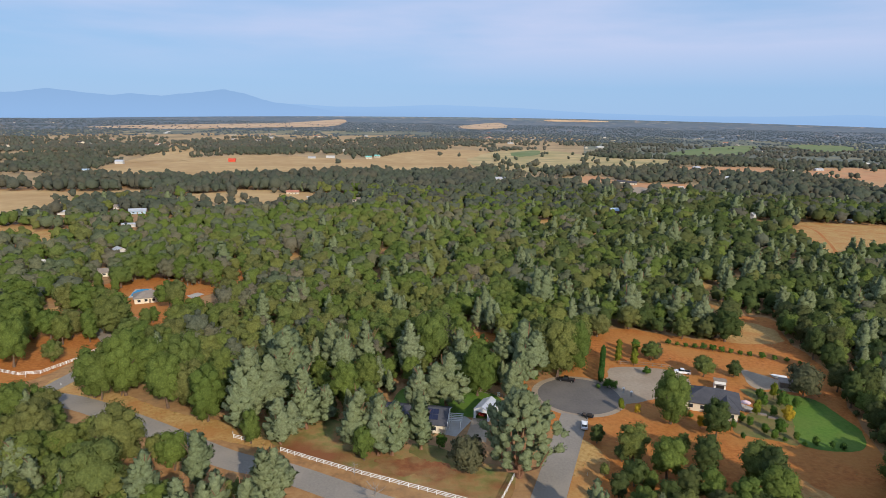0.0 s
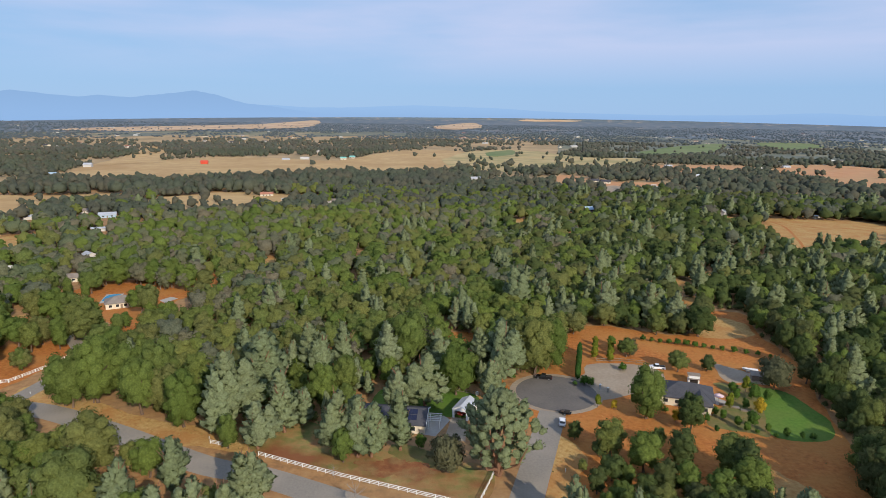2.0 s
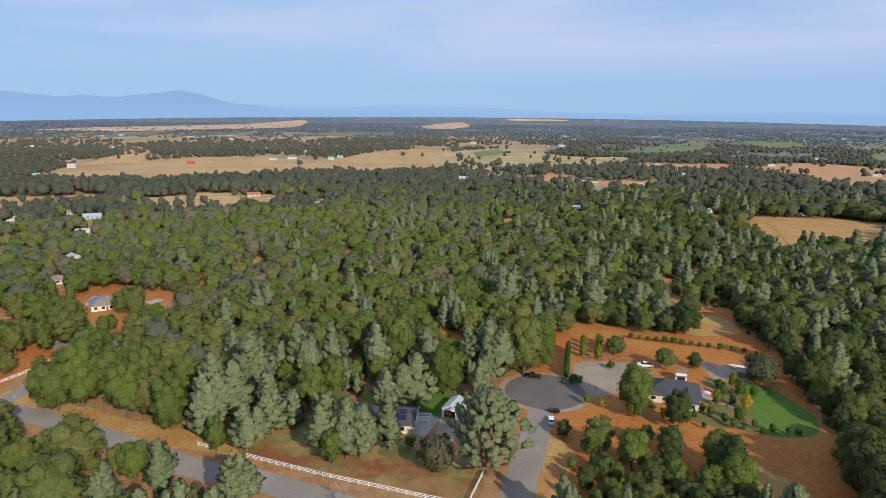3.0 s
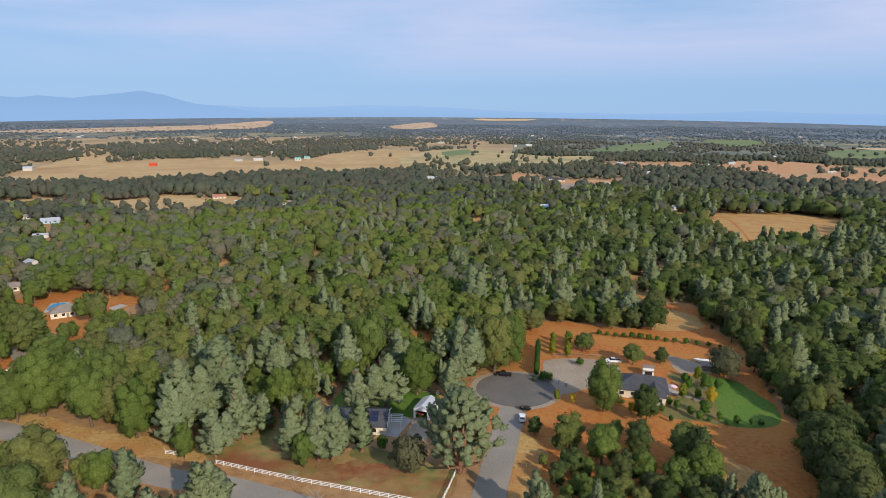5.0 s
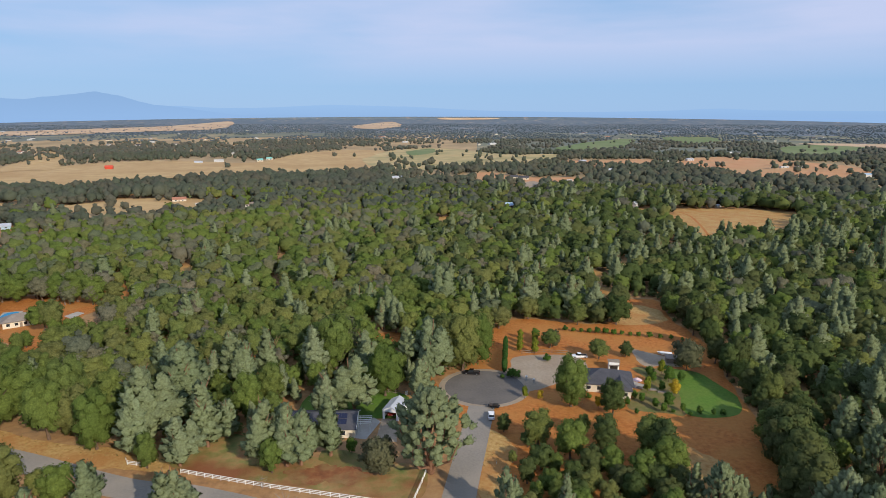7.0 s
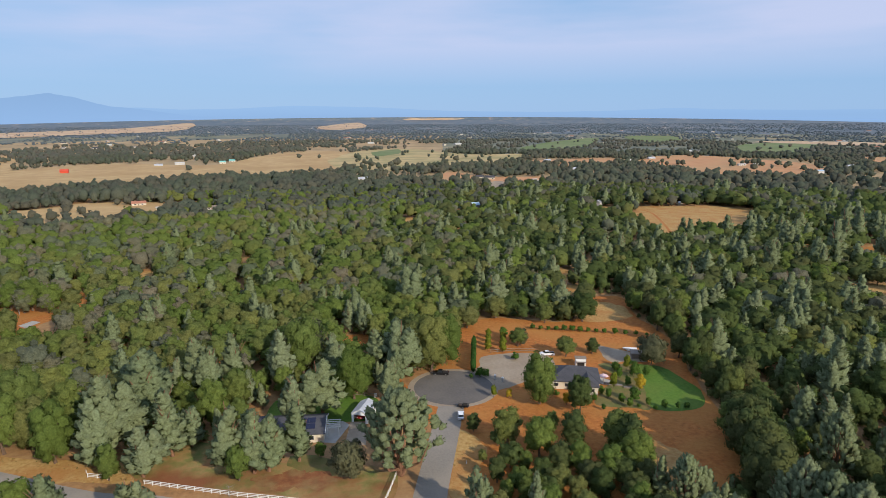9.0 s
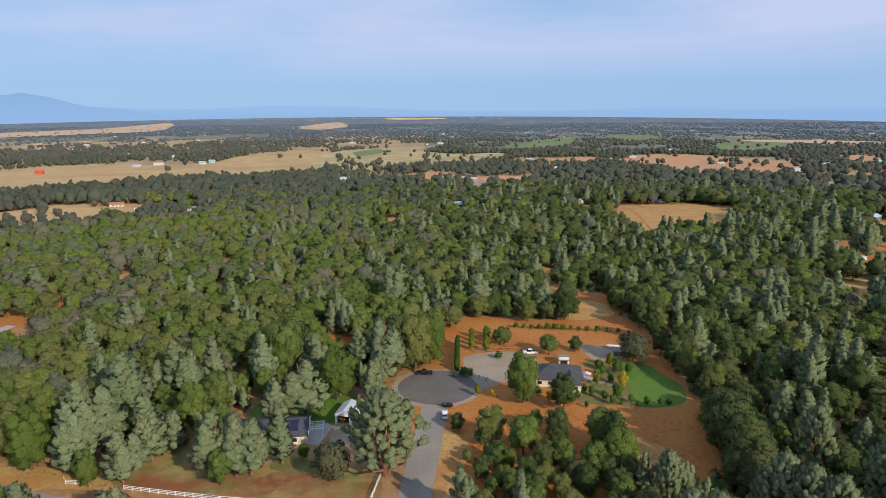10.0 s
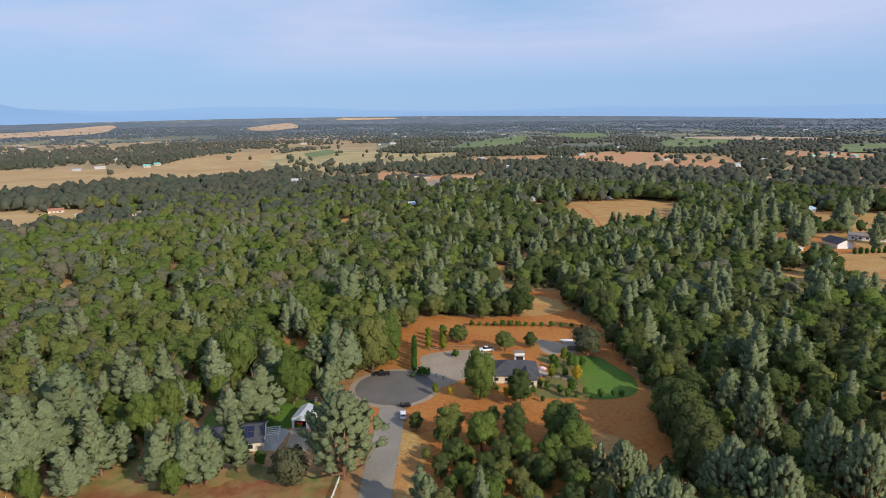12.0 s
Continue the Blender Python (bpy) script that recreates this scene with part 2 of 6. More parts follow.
M_METAL = material("galvanised_sheet", [(0.50, 0.52, 0.55), (0.62, 0.64, 0.68)], 0.8, coarse=(0.42, 0.44, 0.47), coarse_scale=0.4, rough=0.45, metal=0.35)
M_BLUEROOF = material("pale_blue_roof", [(0.30, 0.43, 0.55), (0.38, 0.50, 0.62)], 0.8, rough=0.5)
M_REDROOF = material("red_paint", [(0.50, 0.06, 0.03), (0.60, 0.09, 0.045)], 0.8, rough=0.5)
M_TERRACOTTA = material("terracotta_roof", [(0.30, 0.13, 0.085), (0.38, 0.18, 0.12)], 0.8, rough=0.8)
M_WEED = foliage("dry_weed", [(0.46, 0.32, 0.12), (0.36, 0.26, 0.10), (0.50, 0.37, 0.16), (0.26, 0.22, 0.09)], 0.3)
M_TEALROOF = material("teal_roof", [(0.16, 0.42, 0.38), (0.22, 0.5, 0.45)], 0.8, rough=0.5)
M_SOLAR = material("solar_panel", [(0.012, 0.016, 0.04), (0.02, 0.026, 0.06)], 1.0, rough=0.15)
M_DARK = material("dark_interior", [(0.02, 0.018, 0.016), (0.035, 0.03, 0.027)], 2.0)
M_GLASS = material("window_glass", [(0.02, 0.025, 0.03), (0.03, 0.035, 0.04)], 1.0, rough=0.06)
M_WOOD = material("grey_timber", [(0.20, 0.16, 0.12), (0.30, 0.25, 0.20)], 2.5, coarse=(0.15, 0.11, 0.08), coarse_scale=0.8)
M_BLACKFENCE = material("dark_stained_timber", [(0.045, 0.035, 0.03), (0.08, 0.06, 0.05)], 2.5)
M_CARWHITE = material("white_car_paint", [(0.72, 0.73, 0.74), (0.78, 0.79, 0.80)], 0.6, rough=0.25)
M_CARBLACK = material("black_car_paint", [(0.012, 0.012, 0.013), (0.02, 0.02, 0.022)], 0.6, rough=0.25)
M_CARRED = material("red_car_paint", [(0.42, 0.03, 0.02), (0.5, 0.045, 0.03)], 0.6, rough=0.3)
M_CARBLUE = material("blue_tarp", [(0.03, 0.05, 0.30), (0.05, 0.08, 0.42)], 1.5, rough=0.4)
M_TYRE = material("rubber", [(0.018, 0.018, 0.018), (0.03, 0.03, 0.03)], 4.0, rough=0.9)
M_CHROME = material("bare_metal", [(0.5, 0.5, 0.5), (0.6, 0.6, 0.6)], 4.0, rough=0.3, metal=0.9)
M_POOL = material("pool_water", [(0.05, 0.27, 0.52), (0.08, 0.34, 0.60)], 0.6, rough=0.08)
M_PINK = material("faded_pink_canvas", [(0.62, 0.40, 0.42), (0.72, 0.58, 0.58)], 1.2)

# ---------------------------------------------------------------- the lie of the land
EYE_Z = 89.4


def site(x, y):
    """Level to 1500 m; beyond, drawn in, raised and shrunk to fit the camera's view: the place and the size factor of
    plan point (x, y).
    """
    d = math.hypot(x, y)
    if d <= 1500:
        return Vector((x, y, 0)), 1.0
    s = (1500 + 3250 * (1 - math.exp((1500 - d) / 3250))) / d
    return Vector((x * s, y * s, EYE_Z * (1 - s))), s


def rim(az):
    """How far the plan reaches towards the bearing az (degrees from north, clockwise)."""
    drop = min(12.0, 13.0 * ((az - 9) / 43) ** 2)
    return 97600 / (drop + 0.9)


def link_mesh(name, verts, faces, mats, parent=None, index=None):
    me = bpy.data.meshes.new(name)
    me.from_pydata([tuple(v) for v in verts], [], [tuple(f) for f in faces])
    for m in mats if isinstance(mats, (list, tuple)) else [mats]:
        me.materials.append(m)
    if index is not None:
        me.polygons.foreach_set("material_index", index)
    ob = new(name, me)
    ob.parent = parent
    return ob


def build_ground():
    radii = [0, 60, 120, 200, 300, 450, 650, 900, 1200, 1500]
    radii += [1500 * (1.09 ** i) for i in range(1, 200)]
    rings, verts, faces, n = [], [], [], 144
    far_rings = 30
    for i in range(10 + far_rings):
        ring = []
        for k in range(n):
            az = k * 360 / n
            out = rim(az if az <= 180 else az - 360)
            d = radii[i] if i < 10 else 1500 * (out / 1500) ** ((i - 9) / far_rings)
            d = max(d, 0.01)
            p, _ = site(d * math.sin(radians(az)), d * math.cos(radians(az)))
            ring.append(len(verts))
            verts.append(p)
        rings.append(ring)
    for a, b in zip(rings, rings[1:]):
        for k in range(n):
            faces.append((a[k], b[k], b[(k + 1) % n], a[(k + 1) % n]))
    index = []
    for i in range(len(rings) - 1):
        for k in range(n):
            az = k * 360 / n
            out = rim(az if az <= 180 else az - 360)
            d = radii[i] if i < 10 else 1500 * (out / 1500) ** ((i - 9) / far_rings)
            # the last slot, past 3300 m, is the ground tinted for haze
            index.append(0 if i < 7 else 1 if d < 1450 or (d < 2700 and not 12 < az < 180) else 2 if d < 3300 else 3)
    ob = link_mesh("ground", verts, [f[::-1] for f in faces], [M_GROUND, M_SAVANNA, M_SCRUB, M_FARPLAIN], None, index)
    return tagged(ob, "reddish dry soil and leaf litter under trees", "ground", kind="structure")


build_ground()


def smooth_outline(points, steps=5, wobble=0.0, seed=0):
    rng, out, n = random.Random(seed), [], len(points)
    for i in range(n):
        p0, p1, p2, p3 = (Vector((*points[(i + k - 1) % n], 0)) for k in range(4))
        for s in range(steps):
            u = s / steps
            q = 0.5 * ((2 * p1) + (p2 - p0) * u + (2 * p0 - 5 * p1 + 4 * p2 - p3) * u * u + (3 * p1 - p0 - 3 * p2 + p3) * u ** 3)
            out.append((q.x + rng.uniform(-wobble, wobble), q.y + rng.uniform(-wobble, wobble)))
    return out


LAID, HARD = [0], []
OPEN = []  # outlines on which no wild tree grows, each with a margin


def patch(name, points, mat, label, category, lift=0.02, steps=5, wobble=0.0, clear=0.0, seed=1, sparse=0.0):
    """A stretch of ground cover laid on the land along a smoothed outline."""
    line = smooth_outline(points, steps, wobble, seed) if steps > 1 else list(points)
    if clear is not None:
        OPEN.append((np.array(line), clear, sparse))
    if mat in (M_BULB, M_GRAVEL, M_LAWN, M_CONCRETE, M_ASPHALT):
        HARD.append(np.array(line))
    LAID[0] += 1
    far = max(math.hypot(*p) for p in line) > 1450
    bm = bmesh.new()
    face = bm.faces.new([bm.verts.new((x, y, 0)) for x, y in line])
    bmesh.ops.triangulate(bm, faces=[face])
    if far:
        for _ in range(3):
            bmesh.ops.subdivide_edges(bm, edges=bm.edges[:], cuts=1, use_grid_fill=True)
    for v in bm.verts:
        p, s = site(v.co.x, v.co.y)
        d = math.hypot(v.co.x, v.co.y)
        v.co = p + Vector((0, 0, lift if d < 700 else lift + 0.15 + 0.008 * LAID[0] if d < 1450 else lift + 0.8 + 0.012 * LAID[0]))
    bmesh.ops.recalc_face_normals(bm, faces=bm.faces[:])
    if sum(f.normal.z for f in bm.faces) < 0:
        bmesh.ops.reverse_faces(bm, faces=bm.faces[:])
    me = bpy.data.meshes.new(name)
    bm.to_mesh(me)
    bm.free()
    me.materials.append(mat)
    return tagged(new(name, me), label, category, kind="structure")


def ribbon(name, points, width, mat, label, category, lift=0.03, steps=6, clear=1.0):
    """A road or track of constant width along a smoothed middle line."""
    pts = []
    for i in range(len(points) - 1):
        p = [Vector((*points[min(max(i + k - 1, 0), len(points) - 1)], 0)) for k in range(4)]
        for s in range(steps):
            u = s / steps
            pts.append(0.5 * ((2 * p[1]) + (p[2] - p[0]) * u + (2 * p[0] - 5 * p[1] + 4 * p[2] - p[3]) * u * u + (3 * p[1] - p[0] - 3 * p[2] + p[3]) * u ** 3))
    pts.append(Vector((*points[-1], 0)))
    left, right = [], []
    for i, p in enumerate(pts):
        d = (pts[min(i + 1, len(pts) - 1)] - pts[max(i - 1, 0)]).normalized()
        side = Vector((-d.y, d.x, 0)) * width / 2
        left.append(p + side)
        right.append(p - side)
    OPEN.append((np.array([(q.x, q.y) for q in left + right[::-1]]), clear))
    HARD.append(OPEN[-1][0])
    up, n = Vector((0, 0, lift)), len(pts)
    verts = [q + up for q in left + right]
    faces = [(i, i + n, i + n + 1, i + 1) for i in range(n - 1)]
    return tagged(link_mesh(name, verts, faces, mat), label, category, kind="structure")


# roads
ribbon("road", [(43.6, 60.8), (24.3, 109), (-17, 130.3), (-41.4, 142.7), (-57.8, 148.3), (-88.4, 165.6), (-116, 179.1), (-138.1, 183.1), (-179.9, 185.6)], 8.0, M_ASPHALT, "grey asphalt country road with dry verges", "road", clear=5.0)
ribbon("side_road", [(-130.6, 182.6), (-128.1, 193.4), (-126.4, 208.9), (-129.9, 227.3), (-142.4, 244.2), (-159.4, 261.8)], 6.5, M_ASPHALT, "grey asphalt side road along a white fence", "road", lift=0.045)
ribbon("cul_de_sac_stem", [(21.1, 121.7), (25.1, 133.9), (33.2, 156.7), (40.1, 176.3)], 8.2, M_ASPHALT, "grey asphalt stem of a dead-end road", "road", lift=0.045)
ring = [(44.0 + 15.3 * math.cos(a * math.tau / 64), 190.0 + 15.3 * math.sin(a * math.tau / 64)) for a in range(64)]
patch("gravel_shoulder", ring, M_GRAVEL, "pale gravel shoulder round a turning circle", "road", lift=0.04, steps=1, clear=1.0)
bulb = [(44.2 + 13.4 * math.cos(a * math.tau / 64), 190.0 + 13.4 * math.sin(a * math.tau / 64)) for a in range(64)]
patch("cul_de_sac", bulb, M_BULB, "dark round asphalt turning circle", "road", lift=0.06, steps=1, clear=1.0)

# soil and grass round the near houses
patch("clearing_soil", [(22, 222.1), (33.2, 192), (57.5, 241.6), (77.6, 258), (111.1, 245.2), (134.2, 275.2), (151.4, 274.1), (143.6, 246.3), (140.2, 210.3), (126.9, 177.4), (115.4, 140.8), (105.9, 124), (86.4, 114.3), (58.9, 114.7), (30.5, 124.9), (32.7, 150.5), (30, 176)], M_SOIL, "bare orange soil with dry weeds", "soil", lift=0.012, wobble=0.8)
patch("straw_verge", [(39.1, 161.4), (43.7, 149.6), (36.2, 135), (36.4, 126.2), (28.8, 128.9), (34.7, 149.7)], M_STRAW, "strip of straw-coloured dry grass", "grass", lift=0.024, wobble=0.4)
patch("straw_slope", [(88.1, 143.5), (93.9, 137.9), (95.9, 127.6), (86.6, 116.9), (80, 121.9)], M_STRAW, "patch of straw-coloured dry grass", "grass", lift=0.026, wobble=0.5)
patch("straw_clearing", [(133.3, 270.2), (144.1, 260.8), (139, 243.4), (118.3, 242.5), (120.1, 255.3)], M_STRAW, "patch of straw-coloured dry grass", "grass", lift=0.026, wobble=0.8)
patch("garden_ground", [(100.6, 196.7), (107.0, 196.0), (112.3, 192.8), (110.4, 183.7), (104.8, 171.3), (100.4, 160.3), (95.7, 162.1), (85.1, 167.2), (93.6, 178.1), (101.0, 184.1)], M_ROUGH, "rough grass and soil under garden trees", "lawn", lift=0.030, wobble=0.3)
patch("lawn", [(112.3, 192.8), (117.9, 192.6), (122.4, 188.1), (123.5, 178.0), (123.4, 168.5), (117.8, 158.8), (110.3, 157.0), (104.6, 158.0), (100.9, 161.3), (104.8, 171.3), (110.4, 183.7)], M_LAWN, "watered green lawn beside a house", "lawn", lift=0.036, wobble=0.2, clear=2.0)
patch("driveway", [(52.3, 200.2), (57.5, 205.2), (60.7, 213.4), (71.5, 214.9), (82.0, 212.2), (86.0, 206.4), (83.4, 196.0), (76.2, 193.1), (69.0, 188.6), (61.7, 185.2), (56.9, 184.6), (54.1, 188.5)], M_GRAVEL, "pale gravel driveway and parking apron", "driveway", lift=0.05, wobble=0.15)
patch("gravel_pad", [(109.0, 213.9), (112.6, 211.4), (117.8, 205.7), (120.8, 202.0), (119.4, 195.2), (112.3, 197.1), (107.4, 197.0), (105.7, 201.4)], M_GRAVEL, "grey gravel pad behind a lawn", "driveway", lift=0.042, wobble=0.2)
patch("yard_grass", [(-44.7, 153.5), (-50.2, 164.2), (-45.8, 173.1), (-31.6, 170), (-13.6, 156), (4.9, 149.4), (17.3, 145.7), (15.2, 132.3), (5.8, 133.2), (-18.4, 143.1)], M_DRYLAWN, "patchy half-dead lawn with bare red soil", "lawn", lift=0.03, wobble=0.3, clear=-1.0)
patch("back_lawn", [(-16.5, 183.2), (-11.7, 195.9), (1.5, 196), (17.1, 189.1), (16.4, 174.1), (6, 173.6), (-9.2, 175.5)], M_LAWN, "green back lawn behind a house", "lawn", lift=0.034, wobble=0.2)
patch("bare_patch", [(-19.1, 147.7), (-16.7, 150.1), (-12.4, 149.2), (-7.7, 151.1), (-4.4, 148.5), (-0.5, 147.9), (3.5, 143.1), (0.1, 142.1), (-1.9, 139.6), (-7.4, 142.2), (-11.3, 141.3), (-14.7, 144.4)], M_REDEARTH, "bare red soil in a half-dead lawn", "soil", lift=0.05, wobble=0.9, clear=None)
patch("front_lawn", [(-8.8, 157.4), (-2.6, 156.6), (4.8, 149.8), (4.5, 144.5), (-8.6, 151.6)], M_ROUGH, "thin green strip of lawn", "lawn", lift=0.044, wobble=0.3)
patch("patio", [(-2.5, 163.7), (3.2, 161.7), (8, 171.5), (6.1, 174.3), (0, 172.5)], M_CONCRETE, "pale concrete patio", "patio", lift=0.06, steps=1)
patch("side_drive", [(5.7, 160.1), (11.6, 158.7), (12.8, 172.3), (8.4, 173.3)], M_GRAVEL, "gravel apron before a metal garage", "driveway", lift=0.055, steps=1)
patch("roadside_straw", [(-132.1, 190.1), (-131.1, 197.4), (-121, 194.1), (-107.6, 188.5), (-92.6, 178.8), (-77.8, 171.9), (-64.8, 168.8), (-55.8, 166.7), (-47.2, 153.4), (-59.8, 156.9), (-71, 159), (-89.2, 168), (-103.2, 173.9), (-118.3, 180.2), (-125, 182.8)], M_STRAW, "dry straw-coloured road verge", "grass", lift=0.02, wobble=0.4, clear=3.0)
patch("roadside_soil", [(-158.7, 186.5), (-180.5, 220.2), (-169.9, 232.8), (-176.4, 257), (-173.9, 269.2), (-147.3, 240.5), (-133.3, 231.4), (-133.8, 216.6), (-136.2, 203.4), (-142, 191.5)], M_SOIL, "bare orange soil behind a white fence", "soil", lift=0.022, wobble=0.6)
patch("homestead_soil", [(-145.8, 244), (-179, 296.4), (-176.3, 318), (-162.3, 333.3), (-138.5, 332.4), (-118, 346.7), (-108.7, 322.4), (-117.2, 300.2), (-122.9, 276.3), (-116.4, 249), (-124.5, 248.6), (-137.5, 263), (-143.6, 262.7), (-137.2, 241)], M_SOIL, "bare orange soil round a house with a pool", "soil", lift=0.022, wobble=0.8)
for n, (p, w, h) in enumerate([((14.6, 241.8), 9, 5), ((-34.9, 222.2), 6, 6), ((22.2, 216.5), 6, 9), ((-79.2, 399.9), 9, 7), ((-96.2, 381.9), 8, 5), ((-41.4, 423.1), 7, 5), ((86.4, 535), 14, 8), ((141.4, 156.7), 3, 3), ((164.1, 143.7), 5, 2.5), ((132.9, 123.1), 5, 2), ((132.9, 144.3), 3, 3), ((141.1, 322.9), 7, 9), ((132.9, 293.1), 8, 6), ((171.2, 347.1), 10, 7), ((134, 97.3), 4, 2.5), ((-289.9, 437.9), 20, 16), ((-326.3, 452.3), 22, 14), ((-173, 356.5), 7, 5), ((-173.9, 265), 9, 7), ((285.7, 251.9), 22, 9)]):
    spot = [(p[0] + w * math.cos(a) * (1 + 0.25 * math.sin(3 * a + n)), p[1] + h * 1.6 * math.sin(a)) for a in (k * math.tau / 9 for k in range(9))]
    d = math.hypot(*p)
    if d > 300:
        w, h = w * 0.65, h * 0.6
    if d > 220:
        k = 1 - 9 / EYE_Z
        OPEN.append((np.array([(p[0] - w * 0.8, p[1]), (p[0] + w * 0.8, p[1]), (p[0] * k + w * 0.7, p[1] * k), (p[0] * k - w * 0.7, p[1] * k)]), 0.0))
    patch("bare_gap", spot, M_STRAW if d > 300 else M_SOIL, "bare orange soil in a gap between trees", "soil", lift=0.02, wobble=0.6, clear=0.0, seed=n)

# farmland
patch("mown_field", [(-473.6, 828.8), (-564.7, 1070), (-520.4, 1180.1), (-438.8, 1322.7), (-322.4, 1335.8), (-168.8, 1269.2), (-92.5, 1529.9), (19.9, 1695.5), (117.5, 1568.5), (61.9, 1084.1), (-24.8, 1011.3), (-83.9, 950.7), (-155, 910.6), (-239, 854.5), (-357.4, 804.5)], M_FIELD, "wide mown tan field", "field", lift=0.1, wobble=4, sparse=0.006)
patch("near_field", [(-553, 665.5), (-493.3, 684.7), (-406.8, 686.7), (-339.8, 707.3), (-304.7, 642.4), (-350.6, 618.8), (-343, 558.2), (-348, 490.2), (-377.8, 459.2)], M_FIELD, "mown tan field behind trees", "field", lift=0.1, wobble=5, sparse=0.015)
patch("paddock", [(-288, 644.6), (-265.9, 696.5), (-205.7, 732.7), (-148.2, 713.3), (-88.5, 705.9), (-89.2, 661.7), (-136.5, 655.5), (-135.7, 597.3), (-191.6, 583.2), (-210, 559.8), (-258.9, 590.1)], M_FIELD, "dry tan paddock among trees", "field", lift=0.1, wobble=5, sparse=0.05)
patch("sandy_strip", [(52.2, 1342.8), (156.3, 1683.2), (292.5, 1726), (383, 1447), (504.7, 1421), (454.2, 1260.7), (319.3, 1125.2), (210.8, 1091.3), (105.3, 1026.3), (54.3, 1131.4)], M_SAND, "pale sandy creek flat with scattered scrub", "field", lift=0.1, wobble=6, sparse=0.10)
patch("clay_field", [(391.7, 1191), (608.5, 1237.5), (647.6, 1205.5), (539.6, 1037), (450.3, 1071.7)], M_CLAY, "reddish bare field", "field", lift=0.1, wobble=4, sparse=0.06)
patch("clay_field", [(761.1, 1242.6), (869.3, 1225.6), (903.4, 952.2), (715.6, 763.9), (634.6, 805.8), (593.3, 1026.8)], M_CLAY, "reddish bare field beyond trees", "field", lift=0.12, wobble=4, sparse=0.06)
patch("clay_field", [(1162.6, 1093.4), (1217.7, 900.2), (1037.4, 795.5), (977.8, 892.6)], M_CLAY, "reddish bare field round a farmstead", "field", lift=0.12, wobble=4, sparse=0.06)
patch("clay_yard", [(243.4, 882), (304.5, 884.4), (356.4, 863.4), (314.1, 785.3), (261.8, 789.8)], M_CLAY, "reddish bare yard among trees", "field", lift=0.12, wobble=3)
patch("dirt_track", [(174.1, 801.7), (222.8, 988.7), (241.6, 973.4), (258.7, 907.8), (237.1, 858.8), (216, 885.1), (184, 796.8)], M_CLAY, "pale dirt track among trees", "road", lift=0.12, wobble=2)
patch("dirt_yard", [(247.4, 819.2), (268.6, 822.4), (230.6, 713.6), (218.3, 712)], M_GRAVEL, "pale bare yard among trees", "field", lift=0.12, wobble=2)
patch("green_field", [(615.7, 1715.8), (905.1, 2126.6), (1152.7, 2339.4), (909.9, 1859.8), (710.4, 1596.9), (564.9, 1514.8)], M_GREENFIELD, "green irrigated field", "field", lift=0.2, wobble=5, sparse=0.03)
patch("green_field", [(1342.1, 2455.9), (1547.8, 2485), (1418.6, 2150.6), (1134.1, 1928.1)], M_GREENFIELD, "green irrigated field", "field", lift=0.2, wobble=5, sparse=0.03)
patch("green_field", [(1136.8, 1498.1), (1413.9, 1731.9), (1541.1, 1630.7), (1122.7, 1259.6), (1029.4, 1290.1)], M_GREENFIELD, "green irrigated field", "field", lift=0.2, wobble=5, sparse=0.03)
patch("green_field", [(1457.8, 1198.3), (1609.9, 1164.1), (1350.8, 974.9), (1243.3, 993.8)], M_GREENFIELD, "green irrigated field", "field", lift=0.2, wobble=5, sparse=0.03)
patch("green_field", [(168.6, 1583.6), (251.7, 1713.2), (232.3, 1531.9), (165.2, 1429)], M_GREENFIELD, "small green field", "field", lift=0.3, wobble=3, sparse=0.03)
patch("far_strip", [(1500, 1852.7), (1716.7, 1739), (1799, 1481.4), (1605.3, 1471.8), (1488.4, 1672.6)], M_FARFIELD, "pale strip of dry field far off", "field", lift=0.2, wobble=8)
patch("hill_field", [(284.8, 560.9), (302.6, 561.9), (301.5, 527.9), (327.5, 559.8), (353.3, 552.9), (389.5, 546), (417.7, 519.3), (404.5, 474.4), (366.4, 447.1), (317.5, 406.5), (296.1, 421.2), (265.9, 391.9), (250.2, 405.9), (265.6, 448.8), (276.1, 486.2), (285.5, 518.9), (261.4, 506.8)], M_STRAW, "golden dry field with faint wheel tracks", "field", lift=0.08, wobble=1.5)
patch("ranch_soil", [(331, 323), (378.9, 347.2), (399.3, 338.7), (437.7, 300), (282.6, 179.7), (290.4, 214.6), (296.4, 235), (342.8, 281.3), (339.6, 294.8), (327.3, 305.3)], M_STRAW, "golden dry grass and soil round a ranch house", "field", lift=0.08, wobble=1.5, sparse=0.03)
patch("ranch_yard", [(337.1, 326.6), (380.8, 346.4), (397.4, 332.4), (387.5, 290.1), (350.1, 283.5), (333.1, 297.4)], M_SOIL, "orange soil yard at a ranch house", "soil", lift=0.1, wobble=1.0)
patch("ranch_field", [(481.7, 410.8), (539.1, 372.2), (468.5, 321.9), (422.5, 354.1)], M_STRAW, "golden dry field among trees", "field", lift=0.08, wobble=1.5)
patch("ranch_field", [(700.2, 522.9), (741.5, 491.1), (661.7, 436.9), (617.7, 456.9)], M_CLAY, "orange dry field among trees", "field", lift=0.08, wobble=1.5)
patch("far_field", [(-1900.6, 3330.2), (-1910.6, 4050.3), (-1703.5, 4921.1), (-1509.4, 6325.2), (-1844.3, 11049.1), (-1326.3, 8486.1), (-839.4, 4762.7), (-1084.6, 3945.7), (-1347.8, 3290.9), (-1624, 3195.8)], M_FARFIELD, "pale dry grassland far off", "field", lift=0.3, wobble=15, sparse=0.12)
